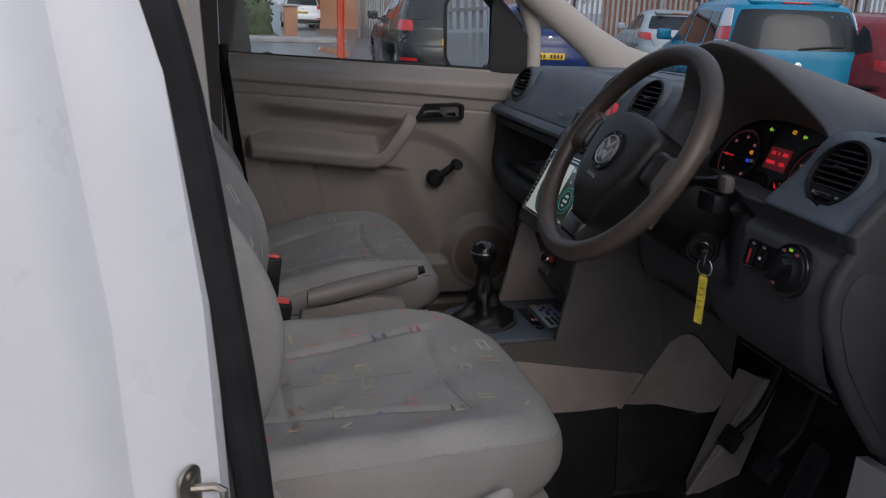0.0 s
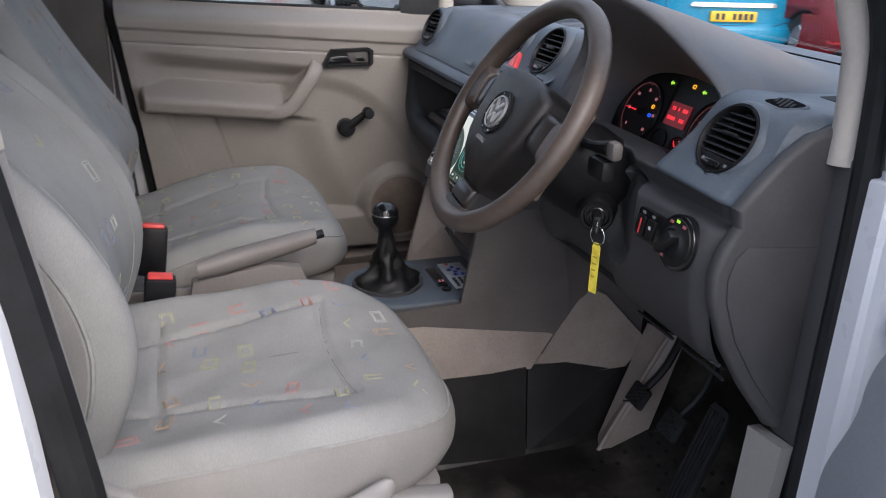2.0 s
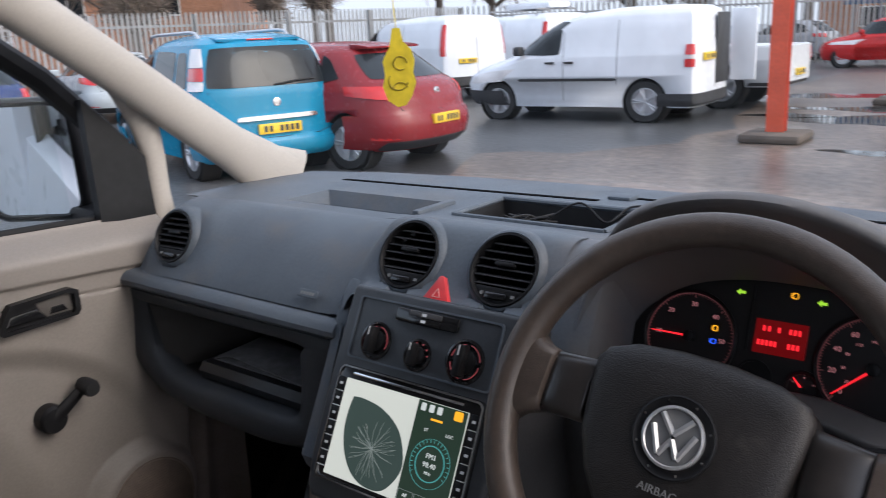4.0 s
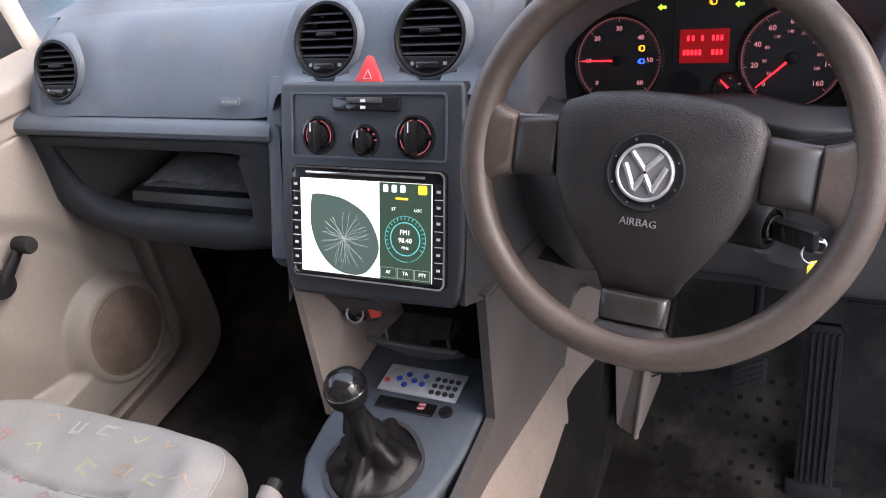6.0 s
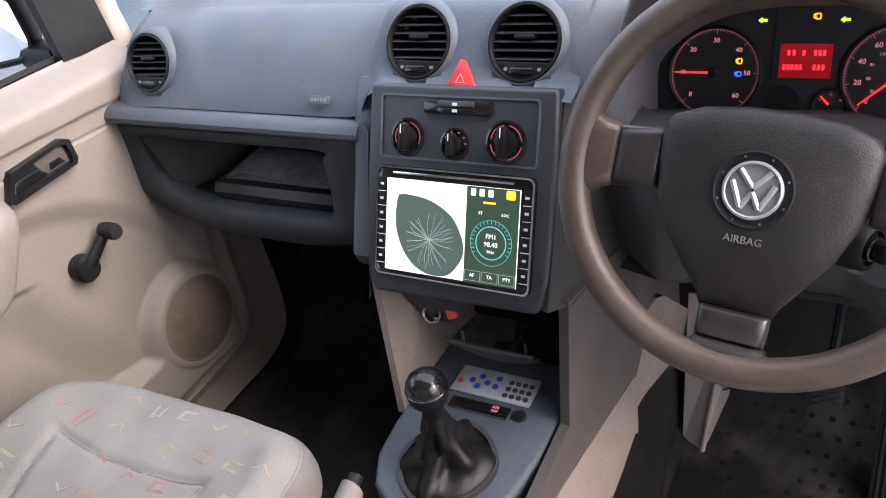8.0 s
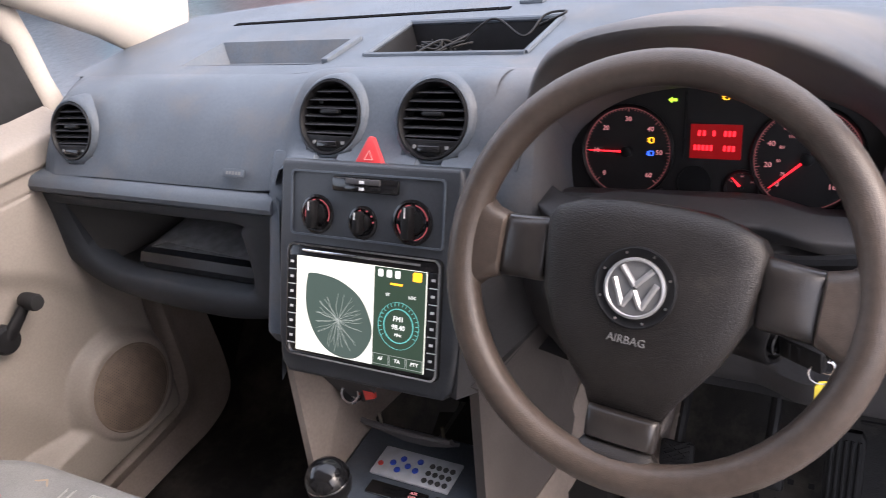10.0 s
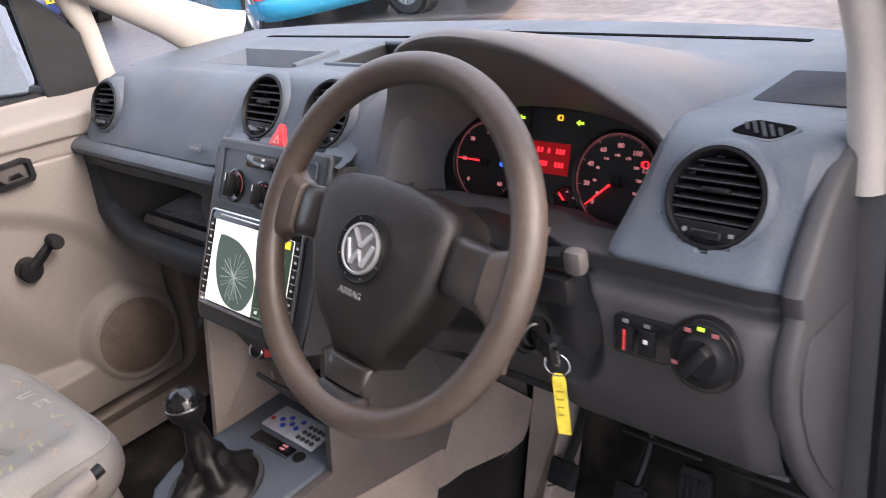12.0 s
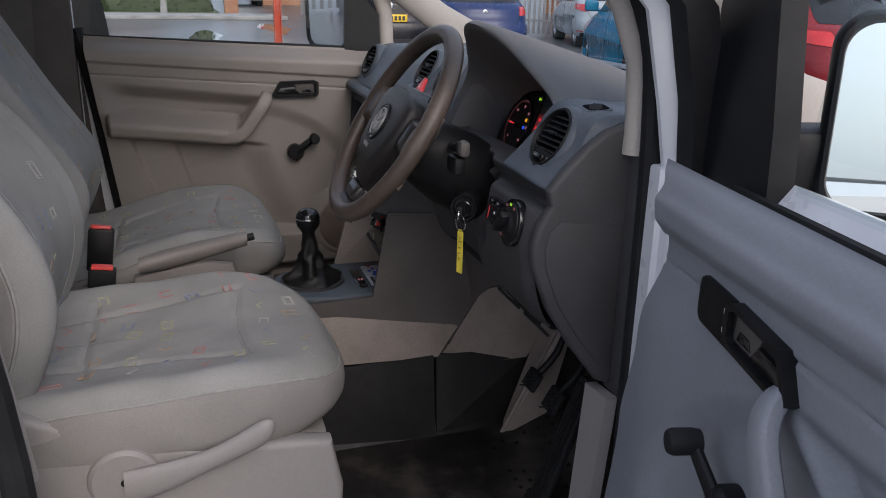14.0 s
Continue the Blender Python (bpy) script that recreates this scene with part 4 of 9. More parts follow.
# ---- steering wheel ----
WC = axes(Vector((0.3837, -0.1757, 1.1586)), Vector((1, 0.0, 0)), Vector((0, 0.53, 0.848)), Vector((0, -0.848, 0.53))) @ Matrix.Rotation(radians(-5), 4, "Z")
wheel = thing("steering_wheel", (0.3837, -0.1757, 1.1586), "worn brown-black three-spoke steering wheel with round emblem", "steering wheel")
bm = B()
tube(bm, [WC @ Vector((0.1745 * math.cos(radians(a)), 0.1745 * math.sin(radians(a)), 0)) for a in range(0, 360, 5)], 0.0158, 18, True)
part("rim", bm, M_WHEEL, wheel)
HALF = [(0.022, 0.0615), (0.060, 0.057), (0.085, 0.047), (0.0925, 0.036), (0.0915, 0.010), (0.0870, -0.026), (0.0725, -0.060), (0.0520, -0.090), (0.0380, -0.110), (0.0325, -0.123)]
PADW = [(-x, y) for x, y in HALF][::-1] + HALF
bm = B()
rings = []
for q, h in ((0.97, -0.05), (0.985, -0.006), (1.0, 0.002), (0.992, 0.0075), (0.965, 0.0115), (0.90, 0.0150), (0.78, 0.0175), (0.5, 0.0195), (0.2, 0.020)):
    rings.append([WC @ Vector((x * q, (y + 0.012) * q - 0.012, h - 0.019 * ss(-0.070, -0.126, (y + 0.012) * q - 0.012) * ss(-0.01, 0.01, h))) for x, y in PADW])
loft(bm, rings)
part("horn_pad", bm, M_WHEELPAD, wheel, sharp=0.9)


def spoke_run(stations):
    """A spoke along its length: stations of (along, upper edge, lower edge, height)."""
    out = []
    for x, t, b_, h in stations:
        k = (t - b_) / 2
        mid = (t + b_) / 2
        out.append([(x, mid + k * math.copysign(abs(math.cos(a)) ** 0.45, math.cos(a)), -0.014 + (h + 0.014) * abs(math.sin(a)) ** 0.45 if math.sin(a) > 0 else -0.014) for a in [math.pi * 2 * i / 28 for i in range(28)]])
    return out


for sx in (-1, 1):
    bm = B()
    loft(bm, [[WC @ Vector((sx * x, y, z)) for x, y, z in r] for r in spoke_run([(0.0905, 0.034, -0.024, 0.004), (0.094, 0.034, -0.025, 0.0070), (0.110, 0.0325, -0.0255, 0.0075), (0.128, 0.031, -0.027, 0.0058), (0.1345, 0.031, -0.028, 0.002)])])
    part("spoke_insert", bm, M_SATIN, wheel, sharp=0.9)
    bm = B()
    loft(bm, [[WC @ Vector((sx * x, y, z)) for x, y, z in r] for r in spoke_run([(0.135, 0.031, -0.028, 0.0035), (0.137, 0.0315, -0.0285, 0.0075), (0.150, 0.035, -0.034, 0.0085), (0.160, 0.043, -0.044, 0.0095), (0.168, 0.054, -0.056, 0.0085), (0.176, 0.064, -0.068, 0.002)])])
    part("spoke", bm, M_WHEEL, wheel, sharp=0.9)
bm = B()
loft(bm, [[WC @ Vector((y, x, z)) for x, y, z in r] for r in spoke_run([(-0.121, 0.0315, -0.0315, -0.004), (-0.1245, 0.032, -0.032, 0.0005), (-0.137, 0.032, -0.032, 0.001), (-0.1475, 0.0315, -0.0315, 0.001), (-0.150, 0.031, -0.031, -0.003)])])
part("lower_insert", bm, M_SATIN, wheel, sharp=0.9)
bm = B()
loft(bm, [[WC @ Vector((y, x, z)) for x, y, z in r] for r in spoke_run([(-0.150, 0.031, -0.031, -0.004), (-0.152, 0.032, -0.032, 0.002), (-0.160, 0.038, -0.038, 0.006), (-0.168, 0.050, -0.050, 0.008), (-0.176, 0.066, -0.066, 0.002)])])
part("lower_spoke", bm, M_WHEELPAD, wheel, sharp=0.9)
LG = WC @ Matrix.Translation((-0.002, -0.010, 0.0005))
bm = B()
lathe(bm, [(0.0345, 0.017), (0.0345, 0.0215), (0.0330, 0.0222), (0.0315, 0.0212), (0.0270, 0.0208)], LG, 40, False)
emblem = part("emblem", bm, M_BLACK, wheel, "round silver emblem in a black ring")
bm = B()
lathe(bm, [(0.0255, 0.019), (0.0255, 0.0235), (0.0235, 0.0242), (0.0225, 0.0232)], LG, 40, False)
part("emblem_ring", bm, M_SILVER, emblem)
bm = B()
lathe(bm, [(0.0226, 0.019), (0.0226, 0.0214), (0.001, 0.0216)], LG, 40, False)
part("emblem_disc", bm, M_GREYPRINT, emblem)
bm = B()
for pts in (((-0.013, 0.017), (0.0, 0.002)), ((0.013, 0.017), (0.0, 0.002)), ((-0.018, 0.006), (-0.008, -0.016)), ((0.018, 0.006), (0.008, -0.016)), ((-0.008, -0.016), (0.0, -0.002)), ((0.008, -0.016), (0.0, -0.002))):
    (x0, y0), (x1, y1) = pts
    tube(bm, [LG @ Vector((x0, y0, 0.0228)), LG @ Vector((x1, y1, 0.0228))], 0.0026, 6)
tagged(part("emblem_lattice", bm, M_SILVER, emblem), kind="stuff")
bm = B()
for i in range(8):
    a = radians(22.5 + 45 * i)
    lathe(bm, [(0.0012, 0.020), (0.0012, 0.0222)], LG @ Matrix.Translation((0.030 * math.cos(a), 0.030 * math.sin(a), 0)), 8)
tagged(part("emblem_studs", bm, M_CHROME, emblem), kind="stuff")
bm = B()
words(bm, "AIRBAG", 0.0095, WC @ Matrix.Translation((-0.002, -0.0545, 0.0190)), 0.0022)
part("lettering", bm, M_GREYPRINT, wheel)

# column, stalks, ignition
col = thing("steering_column", (0.39, -0.06, 1.08), "dark plastic steering column cowl with stalks", "steering column")
bm = B()
rings = []
for t, w, h in ((-0.050, 0.055, 0.050), (-0.075, 0.070, 0.062), (-0.14, 0.075, 0.072), (-0.20, 0.070, 0.070)):
    c = WC @ Vector((0.0, -0.012, t))
    rings.append([c + Vector((w * 0.98 * math.cos(a), 0, 0)) + (WC.to_3x3() @ Vector((0, h * math.sin(a), 0))) for a in [2 * math.pi * i / 24 for i in range(24)]])
loft(bm, rings)
part("cowl", bm, M_BLACK, col, sharp=0.8)
bm = B()
tube(bm, spline([(0.44, -0.085, 1.125), (0.50, -0.10, 1.135), (0.553, -0.106, 1.146)], 8), [0.007, 0.007, 0.007, 0.007, 0.008, 0.009, 0.010, 0.010], 10)
st = part("wiper_stalk", bm, M_BLACK, col)
bm = B()
box(bm, (0.553, -0.116, 1.132), (0.574, -0.098, 1.158), 0.007)
part("stalk_tip", bm, M_CONSOLE, st, "pale worn stalk tip")
bm = B()
box(bm, (0.515, -0.120, 1.100), (0.56, -0.10, 1.130), 0.007)
part("stalk_switch", bm, M_BLACK, st)
bm = B()
tube(bm, spline([(0.33, -0.085, 1.125), (0.26, -0.10, 1.13), (0.235, -0.106, 1.135)], 6), 0.007, 10)
part("indicator_stalk", bm, M_BLACK, col)
m = facing((0.474, -0.072, 1.023), (0.88, -0.47, 0.05))
bm = B()
lathe(bm, [(0.034, -0.07), (0.027, -0.012), (0.0255, -0.002), (0.0225, 0.002), (0.019, 0.001), (0.0175, -0.005)], m, 28)
ign = part("ignition_surround", bm, M_BLACK, col)
bm = B()
lathe(bm, [(0.0135, -0.01), (0.0135, 0.003), (0.0115, 0.004), (0.0105, 0.001)], m, 24)
part("lock_ring", bm, M_GLOSSBLACK, ign)

key = thing("ignition_key", (0.512, -0.10, 1.03), "car key on a split ring with a yellow paper tag", "key")
bm = B()
box(bm, (-0.0055, -0.0125, 0.004), (0.0055, 0.0125, 0.050), 0.003, m)
head = part("key_head", bm, M_BLACK, key)
bm = B()
for k in (0.014, 0.024, 0.034):
    box(bm, (-0.0060, -0.0085, k), (0.0060, 0.0085, k + 0.004), 0.0008, m)
part("key_groove", bm, M_RUBBER, head)
bm = B()
tube(bm, [m @ Vector((0, 0.010 * math.cos(a) - 0.002, 0.050 + 0.010 * math.sin(a))) for a in [2 * math.pi * i / 20 for i in range(20)]], 0.0014, 6, True)
part("key_loop", bm, M_CHROME, key)
bm = B()
rc = Vector((0.517, -0.092, 1.010))
tube(bm, [rc + Vector((0.0125 * math.cos(a), 0.004 * math.cos(a), 0.0135 * math.sin(a))) for a in [2 * math.pi * i / 24 for i in range(24)]], 0.0012, 6, True)
part("split_ring", bm, M_CHROME, key)
bm = B()
tg = axes(Vector((0.517, -0.092, 0.960)), Vector((0.93, 0.36, 0)), Vector((0.0, 0.0, 1)), Vector((0.36, -0.93, 0)))
prism(bm, [(-0.007, -0.038), (0.007, -0.038), (0.007, 0.033), (0.004, 0.039), (-0.004, 0.039), (-0.007, 0.033)], "z", -0.0006, 0.0006, 0, tg)
tagp = part("paper_tag", bm, M_YELLOW, key, "yellow paper tag")
bm = B()
for i in range(4):
    box(bm, (-0.0045, 0.016 - i * 0.010, -0.0009), (0.004 - i * 0.0008, 0.018 - i * 0.010, 0.0009), 0, tg)
part("tag_bars", bm, M_FRESHDARK, tagp)

# light switch panel
ls = thing("light_switch", (0.62, -0.06, 1.05), "black rotary headlight switch with two dimmer sliders", "light switch")
m = facing((0.660, -0.061, 1.050), (0.0, -0.985, 0.17))
bm = B()
prism(bm, [(0.036 * math.cos(radians(a)), 0.036 * math.sin(radians(a))) for a in range(-150, 151, 10)] + [(-0.036, 0.019), (-0.088, 0.019), (-0.092, 0.015), (-0.092, -0.017), (-0.088, -0.021), (-0.036, -0.021)][::1], "z", -0.01, 0.004, 0.002, m)
part("bezel", bm, M_GLOSSBLACK, ls)
bm = B()
lathe(bm, [(0.031, 0.003), (0.030, 0.006), (0.024, 0.007), (0.020, 0.010), (0.018, 0.012)], m, 32)
box(bm, (-0.006, -0.019, 0.008), (0.006, 0.019, 0.026), 0.004, m @ Matrix.Rotation(radians(-38), 4, "Z"))
rot = part("rotary_knob", bm, M_BLACK, ls)
for a, mm in ((92, G_GREEN), (120, G_REDDIM), (62, G_REDDIM), (205, G_REDDIM), (235, G_REDDIM)):
    bm = B()
    box(bm, (-0.003, -0.0018, 0.0075), (0.003, 0.0018, 0.0085), 0, m @ Matrix.Translation((0.027 * math.cos(radians(a)), 0.027 * math.sin(radians(a)), -0.001)))
    part("symbol", bm, mm, rot)
for x in (-0.078, -0.055):
    bm = B()
    box(bm, (x - 0.0085, -0.017, 0.003), (x + 0.0085, 0.010, 0.0065), 0.002, m)
    sl = part("slider", bm, M_BLACK, ls)
    bm = B()
    box(bm, (x - 0.001, -0.015, 0.0065), (x + 0.0015, 0.006, 0.0075), 0, m) if x < -0.06 else box(bm, (x - 0.002, -0.003, 0.0065), (x + 0.002, 0.001, 0.0075), 0, m)
    part("slider_mark", bm, M_HAZ if x < -0.06 else M_LABEL, sl)
    bm = B()
    box(bm, (x - 0.003, 0.0125, 0.0042), (x + 0.003, 0.016, 0.0052), 0, m)
    part("slider_print", bm, M_GREYPRINT, sl)

# things on the dashboard
bm = B()
rng = random.Random(3)
cab = thing("cable_bundle", (0.0, 0.26, 1.175), "tangled thin black cables lying in the dashboard tray", "cable")
for i in range(5):
    bm = B()
    p = [(rng.uniform(-0.09, 0.0), rng.uniform(0.22, 0.30), rng.uniform(1.18, 1.21)) for _ in range(8)]
    tube(bm, spline(p, 60), 0.0018, 6)
    part("cable", bm, M_BLACK if i % 2 else M_RUBBER, cab)
bm = B()
tube(bm, spline([(-0.02, 0.27, 1.195), (0.03, 0.30, 1.228), (0.08, 0.29, 1.205), (0.10, 0.325, 1.222), (0.125, 0.335, 1.224), (0.128, 0.325, 1.223), (0.09, 0.315, 1.21)], 50), 0.0018, 6)
part("cable", bm, M_BLACK, cab)
bm = B()
prism(bm, [(-0.02, 0.941), (-0.024, 0.955), (-0.015, 0.968), (0.13, 0.968), (0.13, 0.940), (-0.01, 0.940)], "x", -0.515, -0.262, 0.005)
solo("document_wallet", bm, M_FOLDER, "black document wallet lying on the open shelf", "wallet")
bm = B()
plate(bm, [(-0.50, 0.0, 0.9695), (-0.28, 0.0, 0.9695), (-0.29, 0.09, 0.976), (-0.49, 0.09, 0.978)], 0.001)
plate(bm, [(-0.50, 0.0, 0.9705), (-0.46, 0.0, 0.983), (-0.47, 0.08, 0.987), (-0.49, 0.09, 0.979)], 0.001)
plate(bm, [(-0.46, 0.0, 0.983), (-0.28, 0.0, 0.9705), (-0.29, 0.08, 0.977), (-0.47, 0.08, 0.987)], 0.001)
solo("leaflet", bm, M_PAPER, "creased grey leaflet lying on the black wallet", "leaflet")

# hanging card
fr = thing("air_freshener", (0.03, -0.098, 1.41), "yellow cut-out air freshener card hanging on a thread", "air freshener")
fm = axes(Vector((0.028, -0.098, 1.448)), Vector((0.80, 0.60, 0)), Vector((0, 0, 1)), Vector((0.60, -0.80, 0)))
bm = B()
prism(bm, [(-0.004, 0.042), (0.004, 0.042), (0.007, 0.028), (0.015, 0.020), (0.018, 0.008), (0.016, -0.004), (0.019, -0.014), (0.014, -0.028), (0.007, -0.038), (-0.002, -0.040), (-0.012, -0.033), (-0.017, -0.018), (-0.014, -0.006), (-0.016, 0.008), (-0.011, 0.018), (-0.008, 0.022)], "z", -0.001, 0.001, 0, fm)
card = part("card", bm, M_FRESH, fr)
bm = B()
for a0, a1, r, cx, cy in ((0, 300, 0.007, 0.003, 0.006), (150, 350, 0.010, 0.0, -0.012), (20, 160, 0.008, 0.002, -0.022)):
    for side in (-0.0014, 0.0014):
        tube(bm, [fm @ Vector((cx + r * math.cos(radians(a)), cy + r * math.sin(radians(a)), side)) for a in span(a0, a1, 14)], 0.0007, 5)
part("card_print", bm, M_FRESHDARK, card)
bm = B()
tube(bm, [fm @ Vector((0, 0.040, 0)), (0.03, -0.11, 1.60), (0.03, -0.13, 1.70)], 0.0007, 5)
part("thread", bm, M_YELLOW, fr)

# ---- floor and shell of the cabin ----


def setting(name, bm, material, label, category):
    return solo(name, bm, material, label, category, "structure")


bm = B()
rows = []
for x in span(-0.74, 0.74, 38):
    tun = 0.19 * (1 - ss(0.05, 0.22, abs(x - 0.01)))
    row = []
    for y, z in ((-1.6, 0.42), (-0.9, 0.42), (-0.5, 0.42), (-0.3, 0.42), (-0.1, 0.418), (0.05, 0.418), (0.14, 0.43), (0.22, 0.48), (0.32, 0.58), (0.42, 0.70), (0.46, 0.9)):
        row.append((x, y, max(z, 0.42 + tun)))
    rows.append(row)
loft(bm, rows, False, False)
setting("floor", bm, M_MAT, "scuffed black rubber cabin floor covering", "floor")
bm = B()
rng = random.Random(9)
SLOPE = ((-1.6, 0.42), (-0.1, 0.418), (0.05, 0.418), (0.14, 0.43), (0.22, 0.48), (0.32, 0.58), (0.42, 0.70))
for i in range(8):
    for j in range(8):
        x, y = 0.290 + i * 0.030 + (0.015 if j % 2 else 0) + rng.uniform(-0.002, 0.002), 0.050 + j * 0.026
        if math.hypot(x - 0.36, (y - 0.12) * 0.9) > 0.050:
            z = tab(SLOPE, y)
            k = axes(Vector((x, y, z)), Vector((1, 0, 0)), Vector((0, 1, (tab(SLOPE, y + 0.01) - z) / 0.01)).normalized(), Vector((0, -(tab(SLOPE, y + 0.01) - z) / 0.01, 1)).normalized())
            prism(bm, rrect(0.0045, 0.0042, 0.0015, 2), "z", -0.002, 0.0016, 0.0, k)
solo("floor_studs", bm, M_RUBBER, "small raised rubber studs on the floor covering", "floor", "stuff")
bm = B()
plate(bm, [(0.222, -0.034, 0.42), (0.198, -0.034, 0.610), (0.190, -0.24, 0.604), (0.180, -0.42, 0.600), (0.205, -0.42, 0.42)], 0.01)
setting("tunnel_cover", bm, M_VINYL, "black rubber covering on the transmission tunnel", "floor")
bm = B()
plate(bm, [(0.216, -0.028, 0.42), (0.200, 0.20, 0.44), (0.190, 0.215, 0.60), (0.176, -0.020, 0.60)], 0.01)
setting("tunnel_front", bm, M_VINYL, "black rubber covering beside the footrest", "floor")

# beige carpet cheek and footrest
bm = B()
plate(bm, [(0.166, -0.012, 0.583), (0.172, 0.000, 0.571), (0.182, 0.030, 0.569), (0.196, 0.190, 0.578), (0.212, 0.225, 0.640), (0.196, 0.128, 0.748), (0.190, 0.110, 0.755), (0.184, 0.094, 0.750), (0.180, 0.076, 0.734)], 0.012)
setting("tunnel_cheek", bm, M_BEIGEDIRTY, "triangular beige plastic cheek beside the console", "trim")
fr_ = thing("footrest", (0.27, 0.14, 0.42), "worn beige plastic driver's footrest", "footrest")
bm = B()
plate(bm, [(0.215, 0.128, 0.420), (0.251, 0.112, 0.420), (0.280, 0.225, 0.69), (0.208, 0.222, 0.68)], 0.012)
plate(bm, [(0.251, 0.112, 0.420), (0.272, 0.205, 0.440), (0.300, 0.250, 0.69), (0.280, 0.225, 0.69)], 0.010)
tube(bm, [(0.251, 0.114, 0.422), (0.280, 0.226, 0.69)], 0.005, 8)
part("rest_plate", bm, M_BEIGEDIRTY, fr_)


def pedal(name, at, w, h, arm_top, label):
    p = thing(name, at, label, "pedal", "foot pedals")
    m = facing(at, (0, -0.85, 0.5))
    bm = B()
    box(bm, (-w, -h, -0.006), (w, h, 0.006), 0.005, m)
    pd = part("pad", bm, M_RUBBER, p)
    for i in range(5):
        for sgn in (-1, 1):
            bm = B()
            y = -h * 0.75 + i * h * 0.37
            box(bm, (-w * 0.85, -0.0012, 0.005), (w * 0.85, 0.0012, 0.0085), 0, m @ Matrix.Translation((0, y, 0)) @ Matrix.Rotation(sgn * radians(28), 4, "Z"))
            if sgn > 0 or i % 2:
                part("rib", bm, M_RUBBER, pd)
            else:
                bm.free()
    bm = B()
    tube(bm, spline([Vector(at) + Vector((0, 0.01, 0.01)), Vector(at) + Vector((0.006, 0.06, 0.08)), arm_top], 8), 0.008, 8)
    part("arm", bm, M_BLACK, p)


pedal("clutch_pedal", (0.300, 0.160, 0.576), 0.026, 0.022, (0.34, 0.25, 0.86), "black rubber-faced clutch pedal under the dashboard")
pedal("brake_pedal", (0.430, 0.148, 0.596), 0.027, 0.025, (0.44, 0.24, 0.86), "black ribbed brake pedal under the dashboard")
ac = thing("accelerator_pedal", (0.53, 0.09, 0.43), "long black ribbed floor-hinged accelerator pedal", "pedal", "foot pedals")
m = facing((0.532, 0.118, 0.560), (0, -0.94, 0.34))
bm = B()
prism(bm, [(-0.027, -0.125), (0.027, -0.125), (0.024, 0.13), (0.018, 0.14), (-0.018, 0.14), (-0.024, 0.13)], "z", -0.008, 0.006, 0.003, m)
pl = part("plate", bm, M_RUBBER, ac)
for i in range(5):
    bm = B()
    box(bm, (-0.019 + i * 0.0085, -0.115, 0.005), (-0.015 + i * 0.0085, 0.128, 0.0095), 0.001, m)
    part("rib", bm, M_RUBBER, pl)
bm = B()
box(bm, (-0.04, -0.15, -0.01), (0.04, -0.118, 0.006), 0.006, m)
part("hinge_base", bm, M_RUBBER, ac)

# moulded trim that follows the passenger door's edge down to the sill: (y, z) on the edge, away from the door, width
TRIM_RUN = [((0.120, 1.00), (1.0, 0.05), 0.085), ((0.098, 0.90), (1.0, 0.05), 0.095), ((0.078, 0.76), (1.0, -0.05), 0.110), ((0.068, 0.66), (1.0, -0.12), 0.118), ((0.060, 0.59), (0.95, -0.35), 0.132), ((0.045, 0.553), (0.80, -0.62), 0.150), ((0.026, 0.538), (0.50, -0.88), 0.130), ((-0.01, 0.532), (0.20, -0.97), 0.112), ((-0.08, 0.529), (0.05, -1.0), 0.106), ((-0.17, 0.527), (0.0, -1.0), 0.104), ((-0.45, 0.522), (0.0, -1.0), 0.100), ((-0.80, 0.518), (0.0, -1.0), 0.098)]
ACROSS = [(-0.12, -0.750), (0.0, -0.728), (0.05, -0.708), (0.10, -0.697), (0.17, -0.692), (0.25, -0.694), (0.34, -0.702), (0.45, -0.707), (0.60, -0.704), (0.80, -0.696), (0.97, -0.688), (1.0, -0.692), (1.04, -0.75)]
RUN = [spline([(0, *p) for p, _, _ in TRIM_RUN], 45), spline([(0, *d) for _, d, _ in TRIM_RUN], 45), spline([(w, 0, 0) for _, _, w in TRIM_RUN], 45)]
for name_, i0, i1, tone_, label_, cat_ in (("kick_panel_left", 0, 26, M_BEIGEDIRTY, "dusty brown-grey kick panel in the passenger footwell", "trim"), ("sill_left", 25, 45, M_BEIGEDIRTY, "scuffed plastic passenger door sill", "sill")):
    bm = B()
    rows = []
    for p, d, w in list(zip(*RUN))[i0:i1]:
        d = d.normalized()
        rows.append([(x, p.y + d.y * w.x * f, p.z + d.z * w.x * f) for f, x in ACROSS])
    loft(bm, rows, False, False)
    setting(name_, bm, tone_, label_, cat_)
bm = B()
box(bm, (-0.78, 0.10, 0.40), (-0.72, 0.50, 1.15))
setting("cowl_left", bm, M_BLACK, "dark body cowl beside the passenger footwell", "wall")

# ---- centre console ----
con = thing("centre_console", (0.02, -0.2, 0.42), "grey and beige plastic centre console between the seats", "console")
bm = B()
outl = [(0.131, -0.05), (0.131, -0.22), (0.122, -0.285), (0.10, -0.33), (0.065, -0.352), (0.02, -0.358), (-0.025, -0.350), (-0.06, -0.325), (-0.082, -0.28), (-0.088, -0.22), (-0.088, -0.05)]
prism(bm, outl, "z", 0.700, 0.742, 0.008, seg=3)
part("console_top", bm, M_DASH, con)
bm = B()
prism(bm, [(x * 1.06 + 0.002, y * 1.01) for x, y in outl], "z", 0.585, 0.700, 0.006)
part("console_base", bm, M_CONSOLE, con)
bm = B()
plate(bm, [(0.150, -0.42, 0.712), (0.152, -0.235, 0.706), (0.158, -0.112, 0.686), (0.166, 0.03, 0.664), (0.182, -0.022, 0.600), (0.188, -0.24, 0.610), (0.182, -0.42, 0.610)], 0.012)
